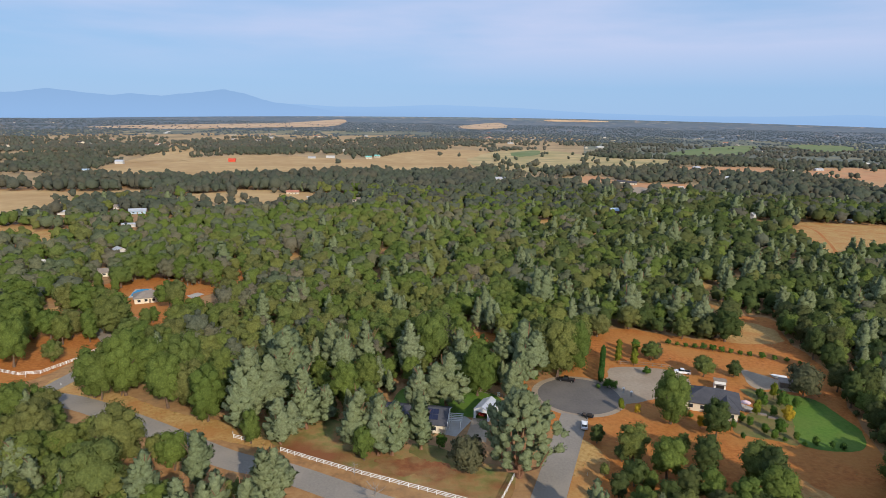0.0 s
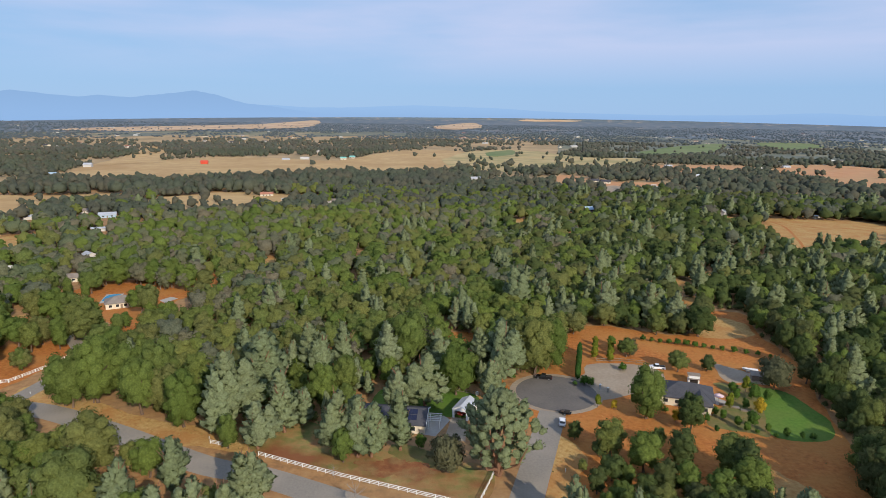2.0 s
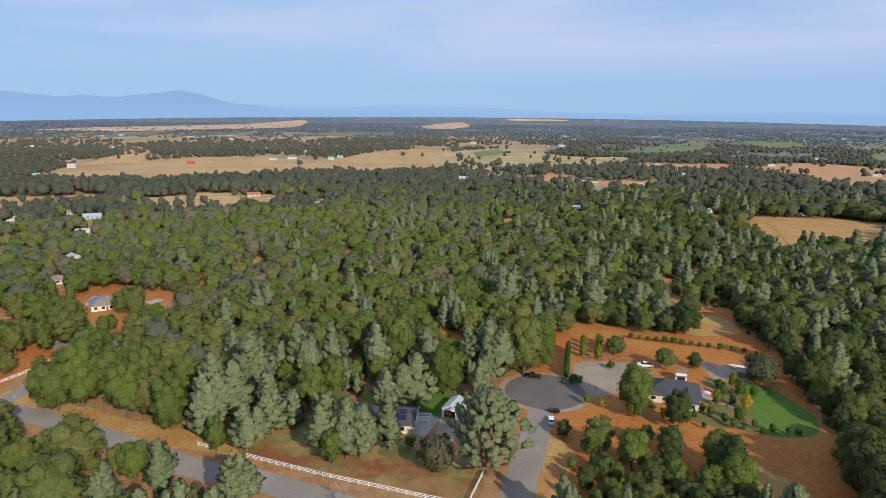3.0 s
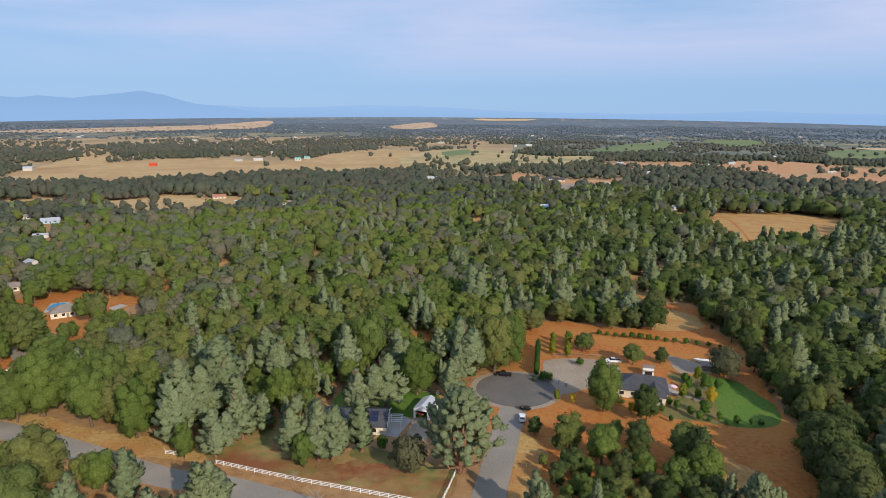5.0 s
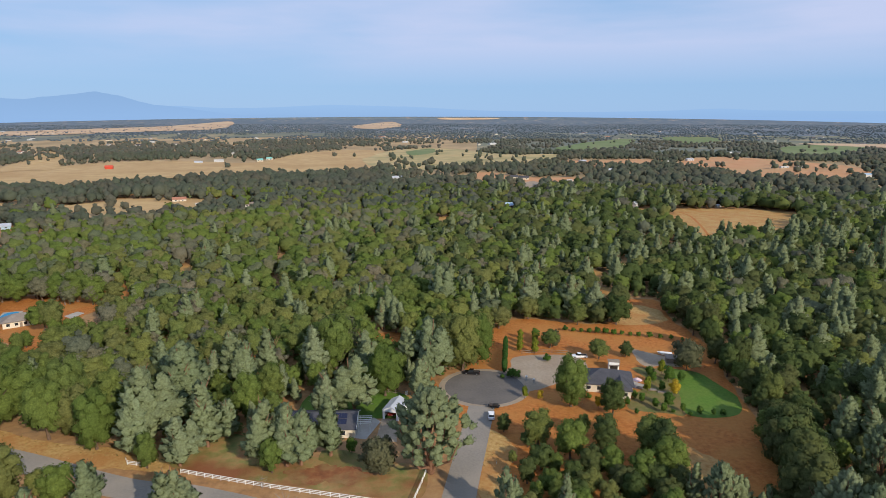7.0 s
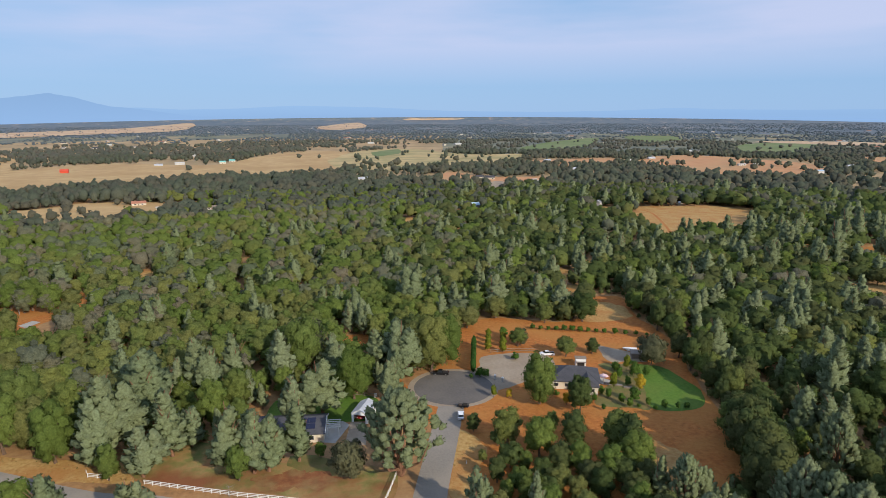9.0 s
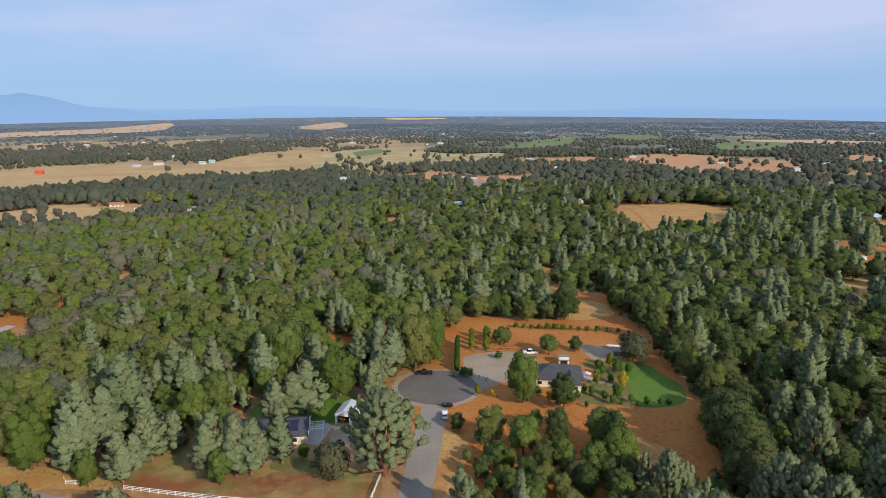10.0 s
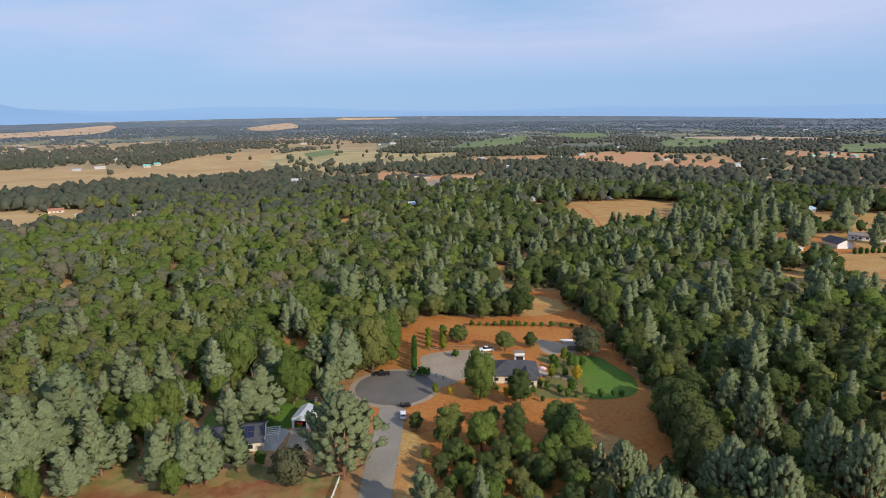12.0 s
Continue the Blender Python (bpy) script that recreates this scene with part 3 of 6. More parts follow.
patch("far_field", [(130.2, 5816.7), (819.3, 9859.5), (594.6, 5987.7), (251.5, 4456.4)], M_FARFIELD, "pale dry grassland far off", "field", lift=0.3, wobble=12, sparse=0.12)
patch("far_field", [(3705.4, 23324.5), (5936.4, 31234), (6373.9, 25237.2), (4002.9, 16423.2), (2660.8, 15440.9)], M_FARFIELD, "pale dry grassland on the far rim", "field", lift=0.3, wobble=20, sparse=0.12)
patch("savanna_gap", [(-560.3, 1071), (-618.8, 1350.8), (-721.2, 1714.3), (-633.7, 1590.1), (-485.6, 1173.5), (-530.5, 1132.7)], M_FIELD, "tan dry grass among scattered oaks", "field", lift=0.25, wobble=6, sparse=0.25)
ribbon("wheel_track", [(315.7, 538.3), (312.9, 514.7), (295.6, 470.9), (279.1, 434.1), (267.6, 411.4)], 2.2, M_SOIL, "worn wheel track across a dry field", "track", lift=0.14, clear=0.0)
ribbon("wheel_track", [(321.7, 540), (336.9, 512.2), (368.1, 506.6), (385.5, 482.7)], 1.6, M_SOIL, "faint wheel track across a dry field", "track", lift=0.145, clear=0.0)

# ---------------------------------------------------------------- trees: shapes


def ico(level):
    bm = bmesh.new()
    bmesh.ops.create_icosphere(bm, subdivisions=level, radius=1.0)
    v = np.array([tuple(q.co) for q in bm.verts])
    bm.verts.index_update()
    f = [tuple(q.index for q in face.verts) for face in bm.faces]
    bm.free()
    return v, f


ICO = {1: ico(1), 2: ico(2)}


class Shape:
    """Gathers vertices and faces."""

    def __init__(self):
        self.v, self.f, self.s, self.n = [], [], [], 0

    def add(self, verts, faces, shade=None):
        self.v.append(np.asarray(verts, float))
        if shade is not None:
            self.s.append(shade)
        self.f += [tuple(i + self.n for i in f) for f in faces]
        self.n += len(verts)

    def verts(self):
        return np.concatenate(self.v)


def lump(rng, centre, radii, level, rough, axis=None):
    """A rough rounded mass; in a crown it shades partly like the whole crown about its axis."""
    v, f = ICO[level]
    shade = v.copy()
    if axis is not None:
        whole = v * np.asarray(radii) + np.asarray(centre) - np.array([0, 0, axis])
        if axis == 0:
            whole = whole * np.array([1, 1, 0]) + np.array([0, 0, 0.03])
        shade = v * 0.42 + 0.58 * whole / (np.linalg.norm(whole, axis=1)[:, None] + 1e-9) + np.array([0, 0, 0.12])
        shade = shade / np.linalg.norm(shade, axis=1)[:, None]
    k = 1 + rough * (rng.random(len(v)) - 0.5) * 2
    return v * k[:, None] * np.asarray(radii) + np.asarray(centre), f, shade


def soft_normals(points, outward, facet, axis, share=0.16):
    """Leaf clumps shade softly: partly like the whole crown, partly like the lobe that they sit on."""
    whole = points - np.array([0, 0, axis])
    if axis == 0:
        whole = points * np.array([1, 1, 0])
    whole = whole / (np.linalg.norm(whole, axis=1)[:, None] + 1e-9)
    n = whole * (0.64 - share * 0.64) + outward * (0.36 - share * 0.36) + facet * share + np.array([0, 0, 0.12])
    return np.repeat(n / (np.linalg.norm(n, axis=1)[:, None] + 1e-9), 3, 0)


def facing(v, shade):
    """Triangles (three vertices each) turned so that their faces look the way they shade."""
    t = v.reshape(-1, 3, 3)
    g = np.cross(t[:, 1] - t[:, 0], t[:, 2] - t[:, 0])
    back = (g * shade[::3]).sum(1) < 0
    t[back] = t[back][:, ::-1]
    return t.reshape(-1, 3)


def sprays(rng, points, normals, size, axis=0.4, share=0.16):
    """Leaf sprays: small three-cornered clumps facing about along each point's normal."""
    n = len(points)
    nor = normals + rng.normal(0, 0.30, (n, 3)) + np.array([0, 0, 0.1])
    nor /= np.linalg.norm(nor, axis=1)[:, None]
    a = np.cross(nor, rng.normal(0, 1, (n, 3)))
    a /= np.linalg.norm(a, axis=1)[:, None] + 1e-9
    b = np.cross(nor, a)
    s = size * rng.uniform(0.55, 1.4, n)[:, None]
    w = rng.uniform(0.6, 1.1, n)[:, None]
    v = np.stack([points + a * s * 1.1 + nor * s * 0.15, points - a * s * 0.55 + b * s * w, points - a * s * 0.55 - b * s * w], 1).reshape(-1, 3)
    shade = soft_normals(points, normals, nor, axis, share)
    return facing(v, shade), [(3 * i, 3 * i + 1, 3 * i + 2) for i in range(n)], shade


def tufts(rng, points, normals, size):
    """Needle tufts: narrow blades that sweep outwards and up."""
    n = len(points)
    d = normals * 0.65 + np.array([0, 0, 0.75]) + rng.normal(0, 0.35, (n, 3))
    d /= np.linalg.norm(d, axis=1)[:, None]
    side = np.cross(d, normals + rng.normal(0, 0.6, (n, 3)))
    side /= np.linalg.norm(side, axis=1)[:, None] + 1e-9
    s = size * rng.uniform(0.6, 1.35, n)[:, None]
    v = np.stack([points - side * s * 0.5 - d * s * 0.6, points + side * s * 0.5 - d * s * 0.6, points + d * s * 1.7], 1).reshape(-1, 3)
    shade = soft_normals(points, normals, d, 0)
    return facing(v, shade), [(3 * i, 3 * i + 1, 3 * i + 2) for i in range(n)], shade


def on_lobes(rng, lobes, n, inside=0.8):
    """Points spread over the outer skin of a heap of lobes (centre, radii), with their normals."""
    area = np.array([r[0] * r[2] for _, r in lobes])
    pick = rng.choice(len(lobes), n * 2, p=area / area.sum())
    d = rng.normal(0, 1, (n * 2, 3))
    d /= np.linalg.norm(d, axis=1)[:, None]
    c, r = np.array([q[0] for q in lobes])[pick], np.array([q[1] for q in lobes])[pick]
    p = c + d * r * rng.uniform(0.86, 1.18, (n * 2, 1))
    keep = np.ones(len(p), bool)
    for i, (c2, r2) in enumerate(lobes):
        keep &= (pick == i) | ((((p - np.asarray(c2)) / np.asarray(r2)) ** 2).sum(1) > inside)
    keep &= (d[:, 2] > -0.75)
    p, d = p[keep][:n], d[keep][:n]
    return p, d


def oak_crown(seed, cards, size, lobes=14, spread=1.0, low=0.14, share=0.16, core=0.86):
    """A dense dome that reaches well down the trunk, with shallow leafy lobes all over it, for a tree 1 unit tall."""
    rng = np.random.default_rng(seed)
    mid, tall = 0.5 * (low + 0.90), 0.5 * (0.92 - low)
    heap = [((0, 0, mid), (0.33 * spread, 0.33 * spread, tall))]
    for i in range(lobes):
        a, u = i * 2.4 + rng.uniform(-0.5, 0.5), (i + rng.uniform(0, 1)) / lobes
        z = low + 0.06 + (0.84 - low) * u
        ring = 0.31 * spread * math.sqrt(max(0.03, 1 - ((z - mid) / (tall * 1.06)) ** 2)) * rng.uniform(0.78, 1.15)
        r = rng.uniform(0.095, 0.165) * (0.75 + 0.3 * spread)
        heap.append(((ring * math.cos(a), ring * math.sin(a), z), (r, r, r * 0.86)))
    s = Shape()
    for k, (c, r) in enumerate(heap):
        s.add(*lump(rng, c, np.array(r) * core, 2 if k == 0 and lobes > 6 else 1, 0.12, 0.4))
    if cards:
        s.add(*sprays(rng, *on_lobes(rng, heap, cards), size, 0.4, share))
    return s


def plume_mass(s, rng, plume, cards, size):
    """Needle plumes (centre, direction, length, thickness, outward) as soft bodies with a coat of blades that sweep along them."""
    v0, f0 = ICO[1]
    for c, along, long, thick, out in plume:
        x = np.cross(along, [0.3, 0.2, 1.0])
        x /= np.linalg.norm(x)
        y = np.cross(along, x)
        turn = np.stack([x, y, along], 1)
        k = 1 + 0.16 * (rng.random(len(v0)) - 0.5) * 2
        pts = (v0 * k[:, None] * np.array([thick, thick, long]) * 0.92) @ turn.T + c
        own = (v0 / np.array([thick, thick, long])) @ turn.T
        own /= np.linalg.norm(own, axis=1)[:, None]
        shade = own * 0.42 + out * 0.50 + np.array([0, 0, 0.16])
        s.add(pts, f0, shade / np.linalg.norm(shade, axis=1)[:, None])
    if not cards:
        return
    area = np.array([q[2] * q[3] for q in plume])
    pick = rng.choice(len(plume), cards, p=area / area.sum())
    d = rng.normal(0, 1, (cards, 3))
    d /= np.linalg.norm(d, axis=1)[:, None]
    c, al, lo, th, ou = (np.array([q[i] for q in plume])[pick] for i in range(5))
    x = np.cross(al, [0.3, 0.2, 1.0])
    x /= np.linalg.norm(x, axis=1)[:, None]
    y = np.cross(al, x)
    p = c + (x * d[:, :1] + y * d[:, 1:2]) * th[:, None] + al * (d[:, 2] * lo)[:, None]
    own = x * d[:, :1] + y * d[:, 1:2] + al * d[:, 2:] * 0.5
    own /= np.linalg.norm(own, axis=1)[:, None] + 1e-9
    way = al * 0.8 + own * 0.7 + rng.normal(0, 0.28, p.shape)
    way /= np.linalg.norm(way, axis=1)[:, None]
    side = np.cross(way, own + rng.normal(0, 0.35, p.shape))
    side /= np.linalg.norm(side, axis=1)[:, None] + 1e-9
    z = size * rng.uniform(0.55, 1.35, cards)[:, None]
    v = np.stack([p - side * z * 0.6 - way * z * 0.4, p + side * z * 0.6 - way * z * 0.4, p + way * z * 1.25], 1).reshape(-1, 3)
    shade = own * 0.36 + ou * 0.54 + np.array([0, 0, 0.18])
    shade = np.repeat(shade / np.linalg.norm(shade, axis=1)[:, None], 3, 0)
    s.add(facing(v, shade), [(3 * i, 3 * i + 1, 3 * i + 2) for i in range(cards)], shade)


def pine_crown(seed, cards, size, tops=3, slim=1.0, plumes=46):
    """A grey pine: one or more uneven spires of steep upswept needle plumes round a core, for a tree 1 unit tall."""
    rng, s = np.random.default_rng(seed), Shape()
    plume = []
    for t in range(tops):
        a, off = rng.uniform(0, math.tau), (0.0 if t == 0 else rng.uniform(0.06, 0.12) * slim)
        top = 0.96 if t == 0 else rng.uniform(0.68, 0.90)
        z0, girth = (0.15, 1.0) if t == 0 else (0.32, 0.72)
        cx, cy, n = off * math.cos(a), off * math.sin(a), plumes if t == 0 else plumes // 2
        lean = rng.normal(0, 0.035, 2)
        for zc, rc in ((0.24, 0.108), (0.48, 0.088), (0.72, 0.052)):
            s.add(*lump(rng, (cx, cy, z0 + (top - z0) * zc), (rc * slim * girth, rc * slim * girth, (top - z0) * 0.25), 1, 0.22, 0))
        side = rng.uniform(0, math.tau)
        for k in range(n):
            u = (k + 0.5) / n
            b = k * 2.4 + rng.uniform(-0.7, 0.7)
            reach = 0.138 * slim * girth * (1 - u ** 1.5) ** 0.8 * (0.62 + 0.38 * min(1.0, u * 4))
            reach *= rng.uniform(0.55, 1.2) * (1 + 0.22 * math.cos(b - side))
            out = np.array([math.cos(b), math.sin(b), 0.0])
            along = out + np.array([0, 0, 1.5 + 1.2 * u + rng.uniform(-0.4, 0.4)])
            along /= np.linalg.norm(along)
            long = (0.058 + 0.030 * (1 - u)) * rng.uniform(0.75, 1.35) * girth ** 0.4
            thick = (0.030 + 0.020 * (1 - u)) * (0.4 + 0.6 * slim) * rng.uniform(0.8, 1.25) * (46 / plumes) ** 0.4
            c = np.array([cx + lean[0] * u, cy + lean[1] * u, z0 + (top - z0 - 0.05) * u + rng.uniform(-0.015, 0.015)]) + out * reach
            plume.append((c, along, long, thick, out))
    plume_mass(s, rng, plume, cards, size)
    return s


def tube(path, radii, sides=6):
    v, f = [], []
    for i, (p, r) in enumerate(zip(path, radii)):
        d = (Vector(path[min(i + 1, len(path) - 1)]) - Vector(path[max(i - 1, 0)])).normalized()
        x = d.orthogonal().normalized()
        y = d.cross(x)
        for k in range(sides):
            a = k * math.tau / sides
            v.append(tuple(Vector(p) + (x * math.cos(a) + y * math.sin(a)) * r))
        if i:
            for k in range(sides):
                f.append(((i - 1) * sides + k, (i - 1) * sides + (k + 1) % sides, i * sides + (k + 1) % sides, i * sides + k))
    return v, f


def trunk_shape(seed, top, girth, limbs, limb_from=0.25, reach=0.3, sides=6):
    """A tapered, slightly crooked trunk with limbs, for a tree 1 unit tall."""
    rng, s = np.random.default_rng(seed), Shape()
    bend = rng.normal(0, 0.012, (5, 2)).cumsum(0)
    spine = [(bend[i, 0] if i else 0, bend[i, 1] if i else 0, top * i / 4 - (0.01 if i == 0 else 0)) for i in range(5)]
    s.add(*tube(spine, [girth * (1.25 if i == 0 else 1 - 0.2 * i) for i in range(5)], sides))
    for _ in range(limbs):
        a, z = rng.uniform(0, math.tau), rng.uniform(limb_from, top * 0.85)
        i = min(3, int(z / top * 4))
        base = Vector(spine[i]).lerp(Vector(spine[i + 1]), z / top * 4 - i)
        out = Vector((math.cos(a), math.sin(a), 0)) * reach * rng.uniform(0.7, 1.1)
        s.add(*tube([base, base + out * 0.5 + Vector((0, 0, 0.07)), base + out + Vector((0, 0, 0.2))], [girth * 0.5, girth * 0.35, girth * 0.12], 5))
    return s


def mesh_of(name, shape, mat):
    me = bpy.data.meshes.new(name)
    me.from_pydata(shape.verts().tolist(), [], shape.f)
    me.materials.append(mat)
    if shape.s:
        me.polygons.foreach_set("use_smooth", [True] * len(me.polygons))
        me.normals_split_custom_set_from_vertices(np.concatenate(shape.s).tolist())
    return me


NEAR_OAK = [mesh_of("crown", oak_crown(20 + i, 950, 0.026, 17 + i % 4, (0.85, 1.0, 0.78, 1.1, 0.9, 0.95, 1.05)[i], (0.12, 0.2, 0.12, 0.22, 0.15, 0.1, 0.18)[i]), M_OAK) for i in range(7)]
NEAR_PINE = [mesh_of("crown", pine_crown(40 + i, 1500, 0.0180, (1, 2, 3, 2, 1, 4, 3)[i], (0.95, 1.05, 1.1, 0.9, 0.8, 1.3, 1.2)[i]), M_PINE) for i in range(7)]
MID_PINE = [mesh_of("crown", pine_crown(40 + i, 800, 0.0240, (1, 2, 3, 2, 1, 4, 3)[i], (0.95, 1.05, 1.1, 0.9, 0.8, 1.3, 1.2)[i]), M_PINE) for i in range(7)]
NEAR_LIVEOAK = []
for me in NEAR_OAK:
    NEAR_LIVEOAK.append(me.copy())
    NEAR_LIVEOAK[-1].materials[0] = M_LIVEOAK
NEAR_BLUEOAK = []
for me in NEAR_OAK[:4]:
    NEAR_BLUEOAK.append(me.copy())
    NEAR_BLUEOAK[-1].materials[0] = M_BLUEOAK
BIG_OAK = [mesh_of("crown", oak_crown(30 + i, 1900, 0.020, 24 + i, (0.95, 0.85, 1.0, 0.9)[i], (0.12, 0.16, 0.1, 0.2)[i]), M_OAK) for i in range(4)]
OAK_TRUNK = [mesh_of("trunk", trunk_shape(60 + i, 0.62, 0.030, 5), M_BARK) for i in range(3)]
PINE_TRUNK = [mesh_of("trunk", trunk_shape(70 + i, 0.93, 0.016, 5, 0.35, 0.12), M_REDBARK) for i in range(3)]

trees = random.Random(5)
PLANTED = []  # every tree that is a thing: x, y, radius


def tree(kind, x, y, h, crowns, trunks, label, category="tree", wide=1.0, group=""):
    root = new(kind)
    root.empty_display_size = 0.5
    root.matrix_basis = pose(x, y, 0, 0, 0, trees.uniform(0, 360))
    for me in (trees.choice(trunks), trees.choice(crowns)):
        ob = new(me.name.split(".")[0], me)
        ob.parent = root
        ob.scale = (h * wide, h * wide, h)
    tagged(root, label, category, group)
    PLANTED.append((x, y, h))
    return root


def pine(x, y, h, wide=1.0):
    size = "tall" if h > 15 else "young" if h < 9 else "grey-green"
    return tree("grey_pine", x, y, h, NEAR_PINE if math.hypot(x, y) < 215 else MID_PINE, PINE_TRUNK, f"{size} grey pine with upswept pale needles", wide=wide)


def oak(x, y, h, wide=1.0):
    size = "tall" if h > 10 else "low" if h < 6 else "rounded"
    if (x > 92 + 0.12 * (y - 120) and y < 320 and trees.random() < 0.8) or (x > 40 and y < 165 and trees.random() < 0.55):
        return tree("live_oak", x, y, h, NEAR_LIVEOAK, OAK_TRUNK, f"{size} dark green live oak with a dense crown", wide=wide)
    return tree("oak_tree", x, y, h, BIG_OAK if h > 11 and y < 230 else NEAR_OAK, OAK_TRUNK, f"{size} green oak with a dense crown", wide=wide)


# ---------------------------------------------------------------- trees: those that stand out, by neighbourhood
# between the road and the near house
for x, y, h in [(-56.6, 169.1, 25.1), (-51.7, 186.4, 25.3), (-40.1, 164.9, 20.7), (-35.6, 169.2, 12.4), (-39, 202.6, 21.3), (-34.1, 199.5, 18.8), (-45.3, 155.9, 15.3), (-23.9, 153.9, 19), (-17.8, 151.2, 18.9), (-14.2, 151.3, 16.8), (-6.6, 154.5, 18.3), (0.5, 180, 19), (-7.9, 176.3, 16.1), (-13, 203.7, 21.8), (-27.5, 205.5, 20.9), (-22, 191.8, 12.4), (5, 206.9, 17.3), (19.9, 207.5, 17.6), (27.3, 202, 23.1), (22.3, 185.2, 14.5), (-59.1, 163.9, 20.8), (-41.2, 126.5, 17.2)]:
    pine(x, y, h, trees.uniform(1.35, 1.65))
for x, y, h in [(-111.2, 182.5, 16.5), (-85.2, 176.4, 18.5), (-69.8, 168.3, 17.4), (-102.3, 184.5, 21.9), (-84.9, 189.4, 19.5), (-53.5, 156.2, 10.1), (-25.3, 187.5, 13.7), (-31.3, 179.2, 15), (-5.2, 211.6, 21.9), (-21.3, 148.6, 10.2), (10.7, 188.8, 17.6), (-78.3, 177.5, 14.9), (-95.8, 188.9, 17.6), (-70.7, 185.7, 16.4), (39.4, 204.4, 21.5), (32.6, 205.6, 18.9), (45.7, 211.2, 18.3)]:
    oak(x, y, h, trees.uniform(0.72, 0.86))
# on the near side of the road
for x, y, h in [(-67.8, 125.8, 16.0), (-60.2, 135.5, 15.9), (-56.8, 117.3, 14.8), (-49.6, 119.3, 15.1), (-103.7, 134.7, 13.3), (-97.9, 132.1, 10.3), (-42.4, 115.8, 15.9), (-40.2, 127.6, 16.1), (-63.4, 111.0, 13.3), (-95.1, 120.1, 10.6)]:
    pine(x, y, h, trees.uniform(1.3, 1.6))
for x, y, h in [(-83.4, 144.0, 16.5), (-79.5, 125.4, 17.5), (-98.2, 146.2, 10.5), (-101.4, 144.2, 9.6), (-96.0, 152.7, 8.8), (-124.6, 165.7, 12.5), (-110.2, 152.3, 14.1), (-115.4, 149.8, 10.3), (-75.7, 146.9, 7.2), (-48.2, 126.3, 8.1), (-73.8, 125.6, 10.4), (-87.6, 130.6, 10.0), (-103.2, 137.1, 13.2), (-68.8, 142.6, 10.8), (-109.0, 159.0, 9.2), (-134.6, 175.4, 7.2), (-79.9, 119.5, 10.0), (-89.0, 120.2, 8.0), (-63.4, 126.9, 7.1), (-55.1, 124.1, 4.9)]:
    oak(x, y, h, trees.uniform(0.85, 1.1))
# round the clearing and the cul-de-sac
for x, y, h in [(67.8, 171.6, 16.6), (77.5, 162.9, 12.4)]:
    oak(x, y, h, 0.78)
for x, y, h in [(42.7, 159.4, 5.2), (50.1, 150.6, 9.7), (47.1, 150.1, 4.2), (56.4, 142.3, 10.3), (64.5, 154, 5.8), (67.8, 145.9, 9.2), (47.1, 138.9, 6.4), (50.2, 136.7, 5.4), (41.7, 133.3, 6.5), (58.7, 133.5, 7.8), (63.1, 131.7, 8.5), (78.7, 140.2, 10.7), (79.7, 136, 11.2), (77.8, 129.8, 10.1), (69.1, 127.3, 9.1), (40.8, 143.2, 3.1), (52, 129.6, 6.9), (54.8, 125.7, 6.7), (45.7, 128.1, 6), (63.3, 125.8, 6.8), (71.4, 124.7, 7.5), (41.4, 125.3, 5.2), (46.6, 122.4, 8), (57.6, 121, 6.6), (64, 121.2, 7.3), (76.3, 121.8, 7.4), (50.5, 121.9, 6.6), (71.4, 118.1, 7.2)]:
    oak(x, y, h * 1.12, trees.uniform(0.85, 1.1))
for x, y, h in [(76.1, 116.5, 13), (81.8, 93.1, 16), (96.7, 102.6, 15), (52.1, 101.8, 14)]:
    pine(x, y, h, trees.uniform(1.2, 1.5))
for x, y, h in [(92, 206.8, 8), (103, 207.2, 6.5), (77.9, 221.2, 7.8), (115.9, 243.4, 13.8), (114, 248.5, 10.8), (98.9, 245.6, 9.2), (63.8, 246.8, 10.2), (40, 215.5, 17.7), (44.9, 216.5, 15.6), (52.8, 232.7, 12), (80, 257.1, 10.7)]:
    oak(x, y, h, 1.1)
# the wood's edge beyond the clearing, tall enough to throw long shade
for x, y, h in [(117.7, 145.0, 8), (128.1, 169.1, 10.4), (115.0, 138.1, 13.5), (111.6, 129.9, 17), (106.1, 119.4, 17), (102.1, 111.3, 17), (130.2, 184.4, 12), (129.2, 172.1, 12), (136.8, 187.4, 14), (128.6, 160.5, 12), (130.5, 178, 9), (130, 166, 12), (121.5, 148.5, 9), (116.5, 142.5, 10), (113.5, 136.5, 14), (123, 143, 10), (109.5, 128, 16), (116, 131, 13), (105, 119.5, 13), (112, 122.5, 13), (100.3, 112.6, 13), (106, 111.1, 13), (138.3, 208.5, 13), (141.7, 225.1, 13), (146.9, 242.4, 12), (149.6, 227.1, 13), (155, 246, 13), (98.9, 107.1, 12), (126.5, 152.5, 7), (133, 196, 10)]:
    oak(x, y, h, trees.uniform(0.72, 0.92))

for x, y, h in [(128.4, 169.5, 9), (124.8, 159.9, 8), (121.5, 151.2, 8), (113.2, 138.1, 13), (108.0, 128.5, 15), (120.8, 145.3, 10), (114.9, 133.6, 15), (108.0, 122.5, 15)]:
    oak(x, y, h, trees.uniform(0.75, 0.95))

